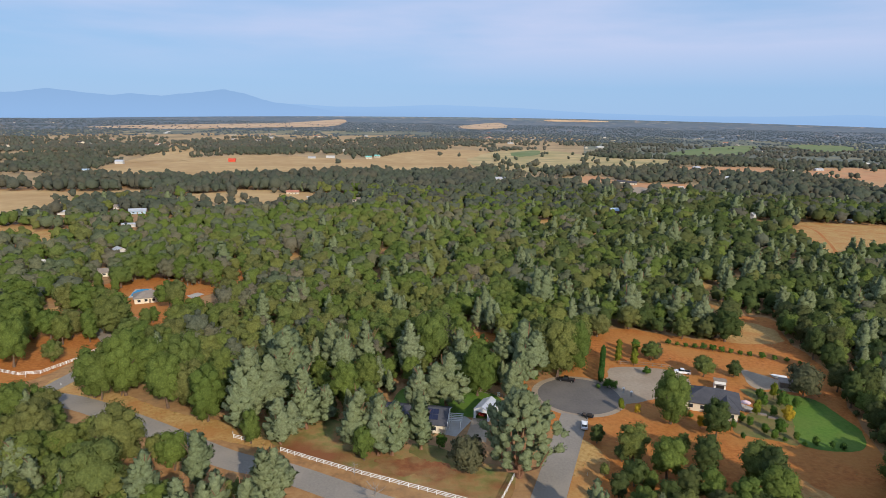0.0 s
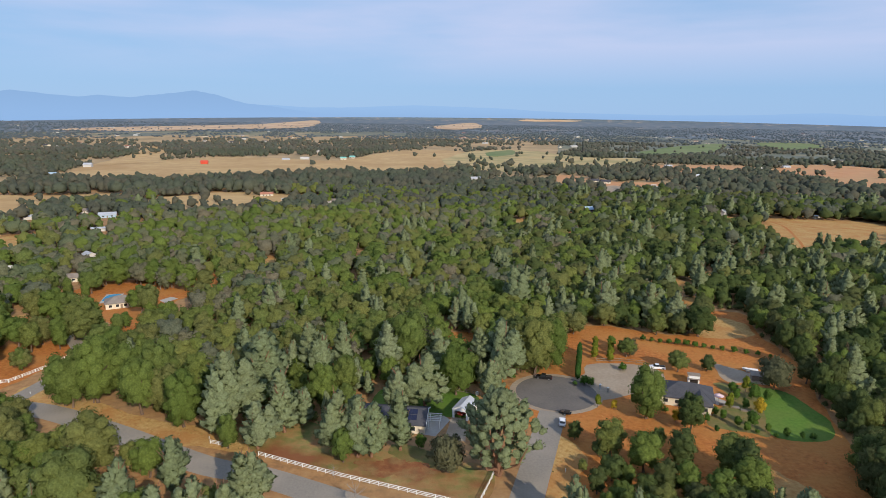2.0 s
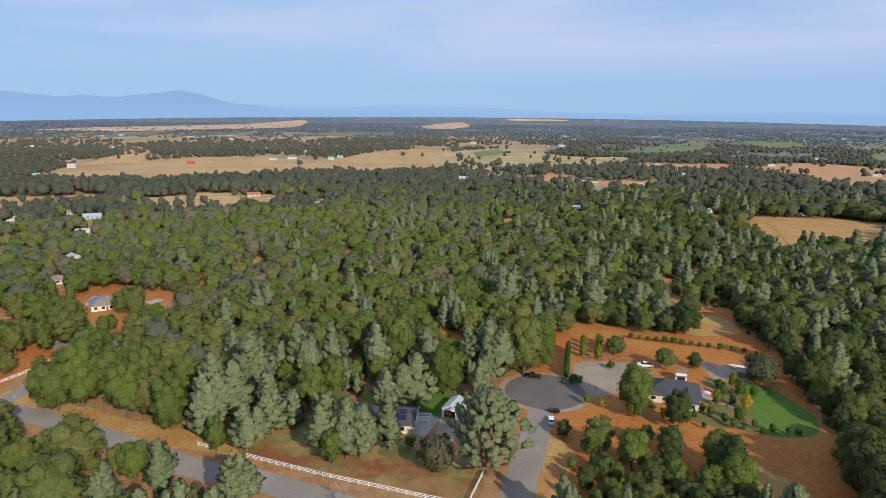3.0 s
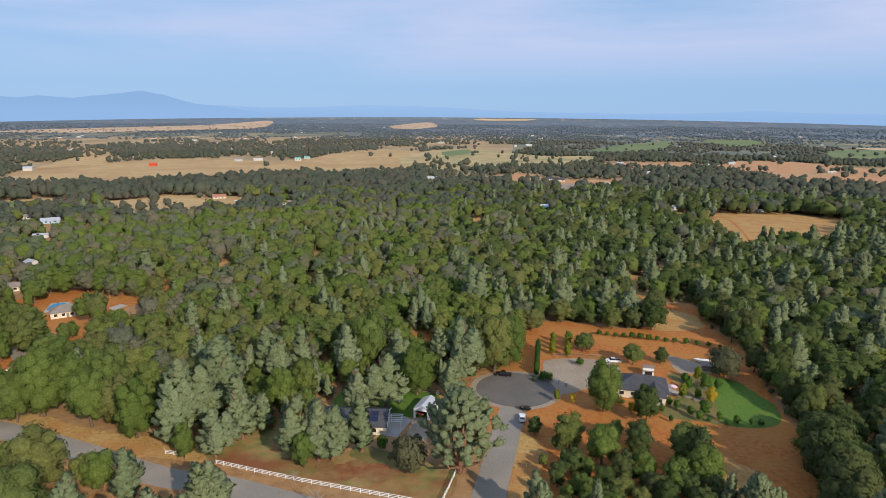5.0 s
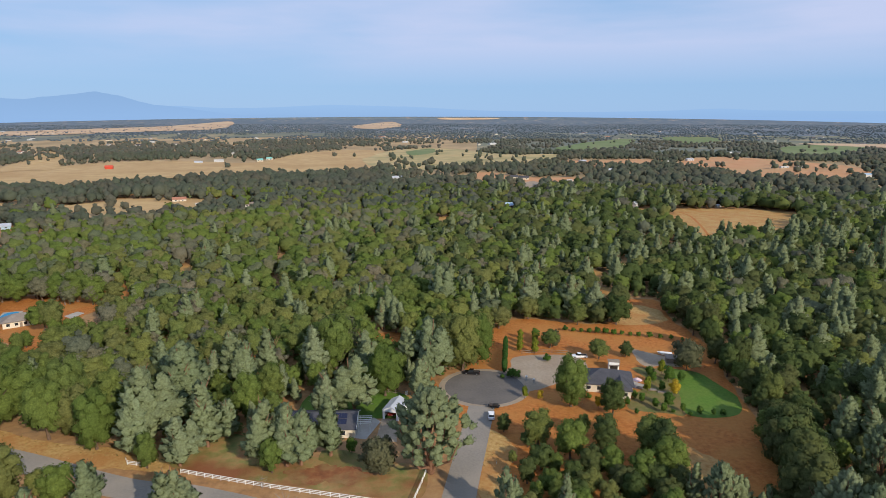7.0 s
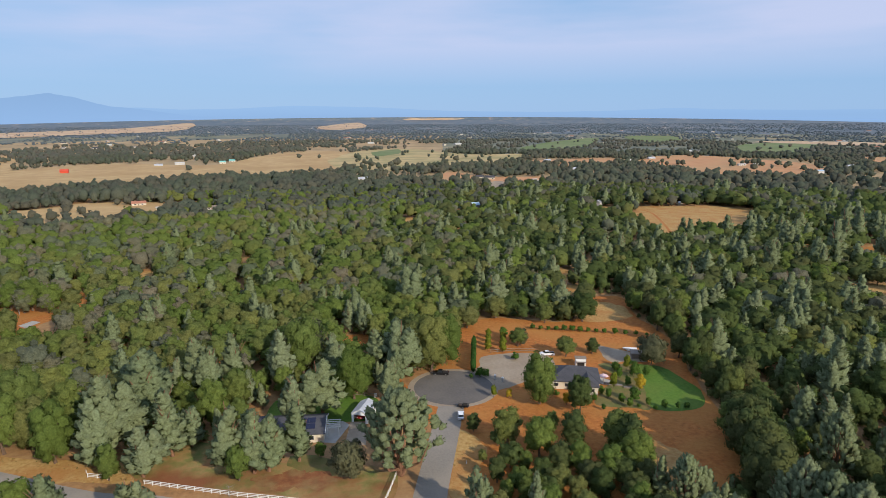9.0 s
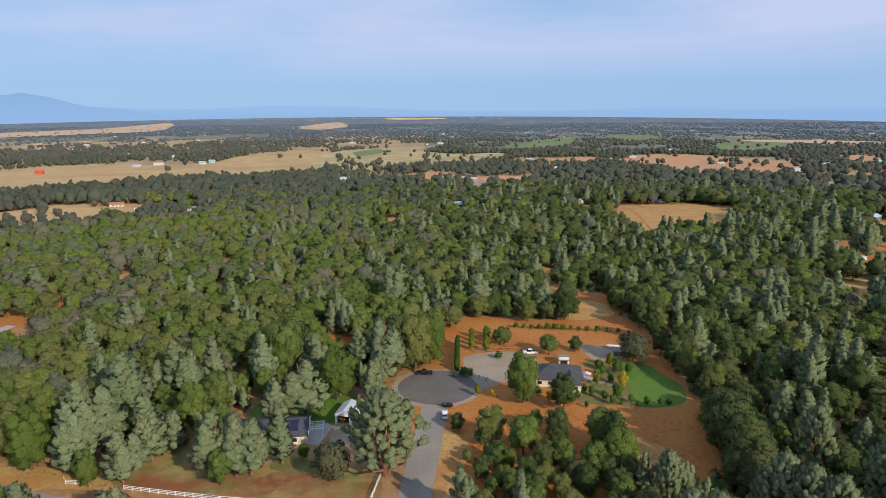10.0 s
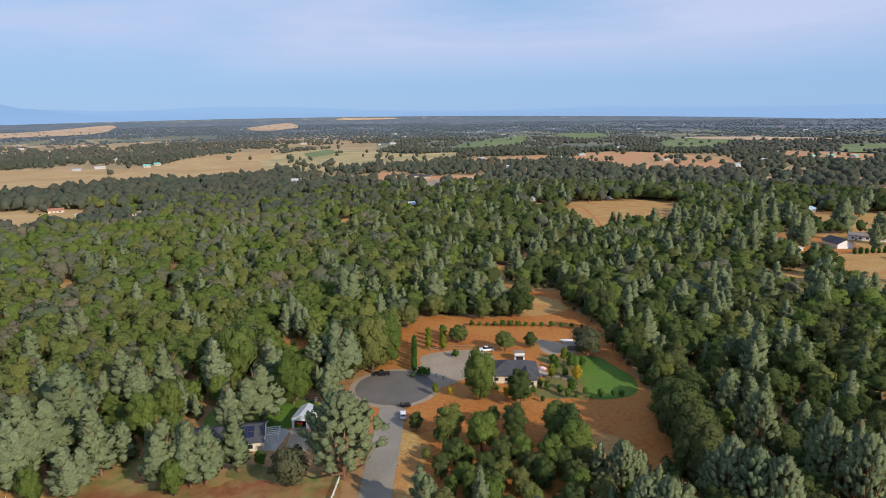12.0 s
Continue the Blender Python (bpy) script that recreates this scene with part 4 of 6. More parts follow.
# round the homestead and along the side road
for x, y, h in [(-156.8, 233.4, 12.2), (-149.2, 235.8, 12.1), (-143.2, 239.4, 11.3), (-141.8, 210.9, 8), (-169.9, 232.8, 19.8), (-164.6, 218, 20.9), (-184.8, 260.4, 18), (-135.4, 239.7, 16.8), (-138.4, 247.9, 16), (-128.1, 276, 13), (-150.9, 262.3, 14.3), (-158.1, 260.3, 16), (-169, 265.3, 14.4), (-167.2, 320.9, 14.3), (-160.4, 323.7, 15), (-152.5, 326.6, 14.5), (-142.1, 323.7, 14.1)]:
    oak(x, y, h, 1.05)
for x, y, h in [(-130.9, 318.7, 16), (-120.7, 313.7, 14.9), (-105.3, 286.3, 12.1), (-166.5, 307.5, 12), (-112.8, 316.5, 10.7), (-133.8, 246.7, 9.9), (-106.8, 238.2, 13.7), (-104.4, 225.1, 12.4), (-114.5, 222.4, 11.6), (-106.6, 217.6, 12.2), (-106.6, 248.7, 10.7), (-126, 255, 7.3), (-123.1, 229.5, 11), (-111.7, 264.4, 9.2), (-122.8, 211.7, 8.7), (-166.6, 209.8, 21.2), (-113.7, 212.1, 10.8)]:
    oak(x, y, h, 1.05)

for x, y, h in [(-139.5, 248.1, 17.0), (-123.5, 273.3, 14.5), (-162.3, 271.5, 10.9), (-139.5, 240.9, 16.7), (-126.8, 249.9, 8.2), (-121.8, 270.4, 8.0), (-148.4, 227.6, 12.4), (-139.4, 230.5, 10.6), (-141.1, 209.8, 8.9), (-152.3, 205.2, 18.5), (-108.2, 181.0, 16.4), (-176.6, 304.8, 9.4), (-183.1, 296.1, 11.5), (-163.4, 233.1, 13.8), (-103.7, 184.4, 11.4), (-164.1, 297.3, 9.2)]:
    oak(x, y, h, trees.uniform(0.58, 0.78))
for x, y, h in [(-133.1, 315.1, 12.2), (-148.1, 322.2, 13.3), (-160.5, 326.1, 12.2), (-166.9, 323.3, 12.7), (-121.8, 312.5, 11.5), (-172.5, 318, 11), (-154, 329, 12), (-140.5, 330, 12), (-186, 315, 11)]:
    tree("blue_oak", x, y, h, NEAR_BLUEOAK, OAK_TRUNK, "grey-brown blue oak with thin leaves behind a pool", wide=trees.uniform(0.8, 1.0))

# the wood beyond, where single pines stand over the oaks
for x, y, h in [(-65.2, 275.8, 16.9), (-85.4, 395.9, 16.9), (-60.8, 329, 15.6), (-11, 460.9, 16.9), (-5.5, 464.3, 18.2), (0.1, 462.1, 16.9), (10.8, 275.9, 16.9), (4.6, 276.3, 15.6), (17.6, 261.7, 18.2), (19.7, 248.7, 16.9), (14.3, 252.9, 15.6), (42.9, 349.6, 18.2), (46.1, 334.5, 16.9), (43.8, 281.1, 22.1), (64.3, 351.4, 18.2), (58.6, 286.1, 15.6), (98.7, 329.6, 20.8), (87.4, 314, 14.3), (82, 265.9, 19.5), (99.1, 304.2, 16.9), (123.8, 362.9, 16.9), (137.2, 380.9, 15.6), (161.7, 429.1, 22.1), (124.5, 297.7, 19.5), (102.2, 262.4, 19.5)]:
    pine(x, y, h, trees.uniform(1.2, 1.5))
for x, y, h in [(111.3, 254.2, 18.2), (142.6, 303.9, 19.5), (168.1, 335.6, 16.9), (181.3, 351.5, 16.9), (194.6, 356, 18.2), (197.5, 337.9, 16.9), (208.9, 333.1, 16.9), (260.6, 388.7, 19.5), (191.9, 277.8, 16.9), (211.3, 347.7, 15.6), (160.1, 154, 22.1), (207.2, 219.7, 20.8), (183.3, 218.1, 18.2), (224.7, 210.3, 18.2), (241.8, 199.1, 20.8), (262.4, 195.4, 19.5), (284.4, 232, 18.2), (180.5, 178.7, 15.6), (129.3, 132.9, 18.2), (133.4, 127.4, 16.9), (142, 187.7, 18.2), (115.5, 132.1, 14.3)]:
    pine(x, y, h, trees.uniform(1.2, 1.5))
for x, y, h in [(273.9, 314.9, 18.2), (251.4, 315.7, 18.2), (212.4, 293.4, 18.2), (217.5, 287.8, 16.9), (228.3, 337.4, 19.5), (261.7, 382.9, 19.5), (299.1, 391.1, 19.5), (325.2, 399.9, 20.8), (318.9, 382.4, 19.5), (333.6, 379, 20.8), (288.9, 300.7, 19.5), (294.4, 290.5, 20.8), (279.7, 283.8, 18.2), (408.4, 369.8, 22.1), (427.2, 339.8, 24.7), (351.3, 312, 24.7), (363.2, 314.4, 22.1), (385.7, 281.9, 19.5), (363.5, 352.8, 20.8), (328.7, 359.4, 19.5), (187.6, 169.9, 14.3), (177, 148.3, 14.3), (190.9, 139.3, 15.6)]:
    pine(x, y, h, trees.uniform(1.2, 1.5))

# round the ranch house
for x, y, h in [(348.0, 302.4, 23.9), (433.5, 341.7, 26.9), (408.3, 297.4, 23.1), (376.7, 355.4, 27.2), (320.7, 317.4, 27.2), (359.7, 388.7, 19.8), (284.0, 293.3, 22.3), (219.7, 239.9, 18.4), (269.2, 218.6, 14.1), (244.4, 228.2, 13.1), (419.6, 430.9, 19.0), (280.9, 202.9, 15.5), (499.9, 382.6, 18.7), (434.6, 385.6, 14.9), (407.4, 374.0, 21.5), (306.5, 343.4, 23.0), (254.1, 292.7, 22.1), (401.5, 390.8, 20.8)]:
    pine(x, y, h, trees.uniform(1.3, 1.6))
for x, y, h in [(301.3, 243.2, 14.7), (299.7, 274.6, 10.2), (296.2, 283.7, 8.6), (294.6, 262.0, 9.8), (313.2, 269.2, 8.4), (275.1, 266.9, 8.8)]:
    oak(x, y, h, trees.uniform(0.95, 1.25))

# leafless ones
BARE = [mesh_of("branches", trunk_shape(500 + i, 0.95, 0.016, 26, 0.12, 0.34, 5), M_DEADWOOD) for i in range(2)]
for x, y, h, label in [(*(-16.1, 127.2, 8), "leafless pale grey shrub beside the road"), (*(216.6, 167.1, 9), "dead tree with bare pale branches"), (*(-22.8, 141.4, 4.1), "leafless pale grey shrub by a fence"), (*(-134.8, 313.9, 11), "dead tree with bare pale branches")]:
    root = new("bare_tree")
    root.matrix_basis = pose(x, y, 0, 0, 0, 40 * x)
    ob = new("branches", BARE[int(h) % 2])
    ob.parent, ob.scale = root, (h, h, h)
    tagged(root, label, "tree")
    PLANTED.append((x, y, h))

# big forked pines, with their limbs showing
def forked_pine_meshes(seed, start, cards):
    rng, wood, plume = np.random.default_rng(seed), Shape(), []
    for k in range(12):
        a = k * 2.4 + rng.uniform(-0.25, 0.25)
        lean, top = (0.04 + 0.026 * k) * rng.uniform(0.85, 1.1), 0.88 - 0.042 * k + rng.uniform(-0.04, 0.04)
        tip = Vector((lean * math.cos(a), lean * math.sin(a), top))
        mid = Vector((tip.x * 0.7, tip.y * 0.7, top * 0.5))
        wood.add(*tube([(0, 0, -0.01), (tip.x * 0.14, tip.y * 0.14, 0.10), mid, tip], [0.022, 0.017, 0.010, 0.003], 6))
    for k in range(190):
        u = (k + 0.5) / 190
        a = k * 2.4 + rng.uniform(-0.5, 0.5)
        out = np.array([math.cos(a), math.sin(a), 0.0])
        wide = 0.335 * (1 - u ** 1.7) ** 0.62 * (0.70 + 0.30 * min(1.0, u * 4))
        wide *= (1 + 0.16 * math.sin(3 * a + seed)) * (rng.uniform(0.78, 1.08) if k % 3 else rng.uniform(0.35, 0.75))
        c = np.array([0, 0, start + (0.93 - start) * u + rng.uniform(-0.02, 0.02)]) + out * wide
        along = out * (0.9 - 0.5 * u) + np.array([0, 0, 1.0]) + rng.normal(0, 0.15, 3)
        along /= np.linalg.norm(along)
        whole = out * (1 - 0.5 * u) + np.array([0, 0, 0.15 + 0.55 * u])
        plume.append((c, along, 0.058 * rng.uniform(0.8, 1.3), 0.034 * rng.uniform(0.8, 1.25), whole / np.linalg.norm(whole)))
    leaf = Shape()
    plume_mass(leaf, rng, plume, cards, 0.0125)
    return mesh_of("crown", leaf, M_PINE), mesh_of("trunk", wood, M_REDBARK)


FORKED = [forked_pine_meshes(9 + i, 0.26, 4000) for i in range(3)]


def forked_pine(x, y, h, n, label, wide=1.0):
    return tree("grey_pine", x, y, h, [FORKED[n][0]], [FORKED[n][1]], label, wide=wide)


forked_pine(*(18.8, 141.8, 24.5), 0, "large forked grey pine with reddish limbs by a gate", 1.22)
for n, (x, y, h) in enumerate([(98.5, 98.2, 20), (100, 92.6, 20), (102.1, 87.8, 20), (125.2, 96.5, 21), (126.2, 87.8, 21), (123.6, 115.2, 19), (77.5, 92.3, 18), (74, 95.7, 17), (80.2, 112.3, 15)]):
    forked_pine(x, y, h, n % 3, "large spreading grey pine with pale needles", 0.8)

# ---------------------------------------------------------------- far hills
def far_hills(name, label, outline, radius, low, high):
    """A distant range as a glowing backdrop sheet: its skyline is a run of (bearing, metres over eye height)."""
    verts, faces, n = [], [], 420
    az_all, h_all = [q[0] for q in outline], [q[1] for q in outline]
    for i in range(n + 1):
        az = -60 + 140 * i / n
        h = float(np.interp(az, az_all, h_all))
        h += (0.5 + h * 0.03) * (noise.noise(Vector((az * 0.9, radius, 0))) + 0.6 * noise.noise(Vector((az * 2.7, radius, 4))))
        s, c = math.sin(radians(az)), math.cos(radians(az))
        verts += [(radius * s, radius * c, -60), (radius * s, radius * c, EYE_Z - 8), ((radius + 3) * s, (radius + 3) * c, EYE_Z + h)]
        if i:
            j = 3 * i
            faces += [(j - 3, j, j + 1, j - 2), (j - 2, j + 1, j + 2, j - 1)]
    # haze is painted in: an unlit glow whose blue changes with height
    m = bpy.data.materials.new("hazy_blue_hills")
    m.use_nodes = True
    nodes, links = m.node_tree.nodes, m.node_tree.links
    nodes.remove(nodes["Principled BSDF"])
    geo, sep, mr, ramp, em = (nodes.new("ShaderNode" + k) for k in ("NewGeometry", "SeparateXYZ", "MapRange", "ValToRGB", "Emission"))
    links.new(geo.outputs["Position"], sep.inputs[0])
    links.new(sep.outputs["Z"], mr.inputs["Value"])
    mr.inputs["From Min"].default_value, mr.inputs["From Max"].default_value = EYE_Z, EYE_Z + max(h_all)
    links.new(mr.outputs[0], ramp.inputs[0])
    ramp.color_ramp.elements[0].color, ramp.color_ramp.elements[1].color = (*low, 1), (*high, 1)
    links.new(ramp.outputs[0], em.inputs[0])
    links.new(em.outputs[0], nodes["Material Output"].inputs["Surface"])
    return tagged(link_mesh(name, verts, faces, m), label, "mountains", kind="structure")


far_hills("backdrop", "hazy pale blue hills on the horizon", [(-60, 60), (-20, 66), (-13, 72), (-10, 58), (-6, 62), (-2, 80), (0, 84), (3, 78), (7, 70), (10, 54), (14, 40), (22, 30), (28, 36), (33, 54), (36, 40), (42, 32), (80, 32)], 4900, (0.27, 0.44, 0.715), (0.295, 0.475, 0.75))
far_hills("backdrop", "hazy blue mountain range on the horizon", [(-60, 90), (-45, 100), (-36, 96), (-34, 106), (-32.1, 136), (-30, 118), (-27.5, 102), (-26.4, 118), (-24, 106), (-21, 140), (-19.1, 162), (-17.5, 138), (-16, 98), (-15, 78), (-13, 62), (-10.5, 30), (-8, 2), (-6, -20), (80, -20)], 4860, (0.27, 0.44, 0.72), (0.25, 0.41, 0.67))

# ---------------------------------------------------------------- building blocks for built things


def part(name, bm, mat, parent, label=""):
    bmesh.ops.recalc_face_normals(bm, faces=bm.faces[:])
    me = bpy.data.meshes.new(name)
    bm.to_mesh(me)
    bm.free()
    me.materials.append(mat)
    ob = new(name, me)
    ob.parent = parent
    if label:
        ob["label"] = label
    return ob


def thing(name, x, y, turn, label, category, group="", z=0.0):
    root = new(name)
    root.empty_display_size = 0.5
    root.matrix_basis = pose(x, y, z, 0, 0, turn)
    return tagged(root, label, category, group)


def box(cx, cy, cz, sx, sy, sz, bevel=0.0, bm=None, turn=None):
    """A box by its centre and size, added to bm."""
    own = bmesh.new()
    bmesh.ops.create_cube(own, size=1.0)
    bmesh.ops.scale(own, vec=(sx, sy, sz), verts=own.verts[:])
    if bevel:
        bmesh.ops.bevel(own, geom=own.edges[:], offset=bevel, segments=1, affect="EDGES")
    if turn is not None:
        bmesh.ops.transform(own, matrix=turn, verts=own.verts[:])
    bmesh.ops.translate(own, vec=(cx, cy, cz), verts=own.verts[:])
    if bm is None:
        return own
    me = bpy.data.meshes.new("tmp")
    own.to_mesh(me)
    own.free()
    bm.from_mesh(me)
    bpy.data.meshes.remove(me)
    return bm


def solid(verts, faces):
    bm = bmesh.new()
    vs = [bm.verts.new(v) for v in verts]
    for f in faces:
        bm.faces.new([vs[i] for i in f])
    return bm


def extrude_profile(profile, y0, y1):
    """A closed profile in x and z, drawn out along y."""
    n = len(profile)
    verts = [(x, y0, z) for x, z in profile] + [(x, y1, z) for x, z in profile]
    faces = [tuple(range(n)), tuple(range(2 * n - 1, n - 1, -1))] + [(i, (i + 1) % n, n + (i + 1) % n, n + i) for i in range(n)]
    return solid(verts, faces)


def disc(r, depth, sides=14):
    bm = bmesh.new()
    bmesh.ops.create_cone(bm, cap_ends=True, segments=sides, radius1=r, radius2=r, depth=depth)
    bmesh.ops.rotate(bm, cent=(0, 0, 0), matrix=Matrix.Rotation(math.pi / 2, 3, "Y"), verts=bm.verts[:])
    return bm


def gable_walls(w, d, h, rise):
    """Walls with two gables whose ridge runs along x."""
    v = []
    for x in (-w / 2, w / 2):
        v += [(x, -d / 2, -0.1), (x, d / 2, -0.1), (x, d / 2, h), (x, 0, h + rise), (x, -d / 2, h)]
    return solid(v, [(0, 1, 2, 3, 4), (9, 8, 7, 6, 5), (0, 4, 9, 5), (1, 6, 7, 2), (0, 5, 6, 1), (2, 7, 8, 3), (3, 8, 9, 4)])


def roof_slope(w, d, h, rise, side, over=0.5, thick=0.14):
    """One slope of a gable roof, a slab with an overhang."""
    k = rise / (d / 2)
    y0, y1 = 0.0, side * (d / 2 + over)
    z0, z1 = h + rise + 0.02, h - k * over + 0.02
    x = w / 2 + over
    v = [(-x, y0, z0), (x, y0, z0), (x, y1, z1), (-x, y1, z1)]
    v += [(a, b, c + thick) for a, b, c in v]
    return solid(v, [(0, 1, 2, 3), (7, 6, 5, 4), (0, 4, 5, 1), (1, 5, 6, 2), (2, 6, 7, 3), (3, 7, 4, 0)])


def hip_roof(w, d, h, rise, over=0.6):
    x, y, r = w / 2 + over, d / 2 + over, max(0.0, w / 2 - d / 2)
    v = [(-x, -y, h), (x, -y, h), (x, y, h), (-x, y, h), (-r, 0, h + rise), (r, 0, h + rise)]
    v += [(-x, -y, h - 0.2), (x, -y, h - 0.2), (x, y, h - 0.2), (-x, y, h - 0.2)]
    return solid(v, [(0, 1, 5, 4), (1, 2, 5), (2, 3, 4, 5), (3, 0, 4), (0, 6, 7, 1), (1, 7, 8, 2), (2, 8, 9, 3), (3, 9, 6, 0), (9, 8, 7, 6)])


def window(parent, x, y, z, w, h, facing, frame_mat):
    """A framed window on a wall that faces along y (facing 'y') or x ('x'), its frame 5 cm proud."""
    sx, sy = (w, 0.08) if facing == "y" else (0.08, w)
    fr = part("window", box(x, y, z, sx + (0.16 if facing == "y" else 0), sy + (0.16 if facing == "x" else 0), h + 0.16), frame_mat, parent)
    o = 0.035
    sign = 1 if (y if facing == "y" else x) > 0 else -1
    part("pane", box(x + (sign * o if facing == "x" else 0), y + (sign * o if facing == "y" else 0), z, sx, sy, h), M_GLASS, fr)


def simple_house(kind, x, y, turn, w, d, h, rise, wall, roof, label, category="house", windows=3, reach=4.5):
    # wild trees are kept off it and off a strip towards the camera, so that it shows
    dist = math.hypot(x, y)
    ux, uy, gap, half = x / dist, y / dist, (reach if dist > 700 else 8.0) * dist / EYE_Z + d / 2, w * 0.5 + 1.5
    OPEN.append((np.array([(x + uy * a + ux * b, y - ux * a + uy * b) for a, b in ((-half, d / 2 + 3), (half, d / 2 + 3), (half, -gap), (-half, -gap))]), 0.0))
    at, s = site(x, y)
    root = thing(kind, at.x, at.y, turn, label, category, z=at.z)
    root.scale = (s, s, s)
    part("wall", gable_walls(w, d, h, rise), wall, root)
    for side in (-1, 1):
        part("roof", roof_slope(w, d, h, rise, side), roof, root)
    for i in range(windows):
        window(root, -w / 2 + w * (i + 0.5) / windows, -d / 2, h * 0.55, min(1.6, w / windows * 0.5), h * 0.36, "y", M_WHITE)
    if windows:
        part("door", box(-w / 2 + w * 0.97 / windows, -d / 2, 1.0, 0.95, 0.1, 2.0), M_WOOD, root)
    return root


def wheel(parent, x, y, r, wide, out):
    bm = disc(r, wide)
    bmesh.ops.translate(bm, vec=(x, y, r), verts=bm.verts[:])
    w = part("wheel", bm, M_TYRE, parent)
    bm = disc(r * 0.6, 0.04, 10)
    bmesh.ops.translate(bm, vec=(x + out * (wide / 2 + 0.01), y, r), verts=bm.verts[:])
    part("rim", bm, M_CHROME, w)


def car(kind, x, y, turn, paint, label, pickup=False, z=0.0):
    """A car or pickup, 1.9 m wide, its nose along +y."""
    root = thing(kind, x, y, turn, label, "pickup truck" if pickup else "car", z=z)
    ln = 5.6 if pickup else 4.7
    f = ln / 2
    low = [(-f, 0.35), (f - 0.15, 0.35), (f, 0.6), (f - 0.1, 0.92), (f - 1.3, 1.05), (-f + 0.1, 1.08), (-f, 0.9)]
    bm = extrude_profile(low, -0.93, 0.93)
    bmesh.ops.rotate(bm, cent=(0, 0, 0), matrix=Matrix.Rotation(math.pi / 2, 3, "Z"), verts=bm.verts[:])
    bmesh.ops.bevel(bm, geom=bm.edges[:], offset=0.06, segments=1, affect="EDGES")
    part("body", bm, paint, root)
    if pickup:
        cab = [(-0.75, 1.02), (1.35, 1.02), (0.75, 1.72), (-0.55, 1.78)]
    else:
        cab = [(-f + 0.25, 1.04), (f - 1.35, 1.04), (f - 2.1, 1.5), (-f + 1.0, 1.5)]
    bm = extrude_profile(cab, -0.80, 0.80)
    bmesh.ops.rotate(bm, cent=(0, 0, 0), matrix=Matrix.Rotation(math.pi / 2, 3, "Z"), verts=bm.verts[:])
    part("windows", bm, M_GLASS, root)
    top = cab[3], cab[2]
    part("roof", box(0, (top[0][0] + top[1][0]) / 2, top[0][1] + 0.0, 1.5, top[1][0] - top[0][0] + 0.1, 0.07, 0.02), paint, root)
    if pickup:
        part("bed", box(0, -1.75, 1.1, 1.55, 1.75, 0.06), M_DARK, root)
    for sx in (-1, 1):
        part("headlight", box(sx * 0.68, f - 0.06, 0.78, 0.36, 0.1, 0.16, 0.02), M_WHITE, root)
        part("tail_light", box(sx * 0.74, -f + 0.02, 0.86, 0.24, 0.08, 0.2, 0.02), M_CARRED, root)
        for sy in (f - 0.9, -f + 0.95):
            wheel(root, sx * 0.84, sy, 0.36, 0.24, sx)
    return root


def fence(label, points, paint, spacing=2.5, rails=3, height=1.25, post=0.16, category="fence"):
    """A post-and-rail fence along plan points; each post and each rail is a piece."""
    x0, y0 = points[0]
    root = thing("fence", x0, y0, 0, label, category)
    post_me = None
    for (ax, ay), (bx, by) in zip(points, points[1:]):
        run = math.hypot(bx - ax, by - ay)
        n = max(1, round(run / spacing))
        step, a = run / n, math.atan2(by - ay, bx - ax)
        rail_me = None
        for i in range(n + 1):
            px, py = ax + (bx - ax) * i / n - x0, ay + (by - ay) * i / n - y0
            if i < n or (bx, by) == tuple(points[-1]):
                if post_me is None:
                    ob = part("post", box(0, 0, height / 2 - 0.05, post, post, height + 0.1, 0.015), paint, root)
                    post_me = ob.data
                else:
                    ob = new("post", post_me)
                    ob.parent = root
                ob.matrix_basis = pose(px, py, 0, 0, 0, math.degrees(a))
            if i < n:
                for k in range(rails):
                    if rail_me is None:
                        ob = part("rail", box(step / 2, 0, 0, step, 0.05, 0.15), paint, root)
                        rail_me = ob.data
                    else:
                        ob = new("rail", rail_me)
                        ob.parent = root
                    ob.matrix_basis = pose(px, py, height * (0.28 + 0.66 * k / max(1, rails - 1)), 0, 0, math.degrees(a))
    return root


# ---------------------------------------------------------------- fences
fence("white three-rail fence along the road", [(-44.4, 152.4), (-33.7, 147.4), (-21.1, 141.7), (-6.5, 135.8), (7, 130.3)], M_WHITE)
fence("short white rail fence at a verge", [(-59.2, 158.8), (-56.7, 157.9), (-53.9, 156.5)], M_WHITE)
fence("white rail fence beside the side road", [(-165.6, 205.7), (-152.8, 200.3), (-146.1, 198.2), (-139.5, 199.9), (-133.7, 212.8), (-130.1, 229.7)], M_WHITE)
fence("white rail fence beside a gate", [(17.9, 142.7), (15.2, 135.8), (12.7, 129.7)], M_WHITE)
fence("weathered two-rail timber fence behind a lawn", [(-0, 196.2), (7.9, 192.5), (11.8, 191.1), (18.8, 187.6)], M_WOOD, rails=2)
fence("low timber fence along the drive", [(65.2, 216.9), (74, 216.8), (82.9, 214.1)], M_WOOD, rails=2, spacing=3.0)

# ---------------------------------------------------------------- the house beside the lawn
OPEN.append((np.array([(-22, 160), (4, 158), (4, 180), (-22, 180)]), 0.0))
OPEN.append((np.array([(5, 164), (15, 162), (21, 180), (10, 184)]), 0.0))
OPEN.append((np.array([(-148, 274.9), (-128.1, 276), (-142.4, 309.1), (-167.2, 312.9)]), 0.0))
house = thing("house", 85.1, 184.4, -20.7, "cream house with a dark grey hipped shingle roof", "house")
part("wall", box(0, 0, 1.4, 16.2, 12.0, 3.0), M_CREAM, house)
part("wall", box(4.2, -7.2, 1.4, 6.2, 4.0, 3.0), M_CREAM, house)
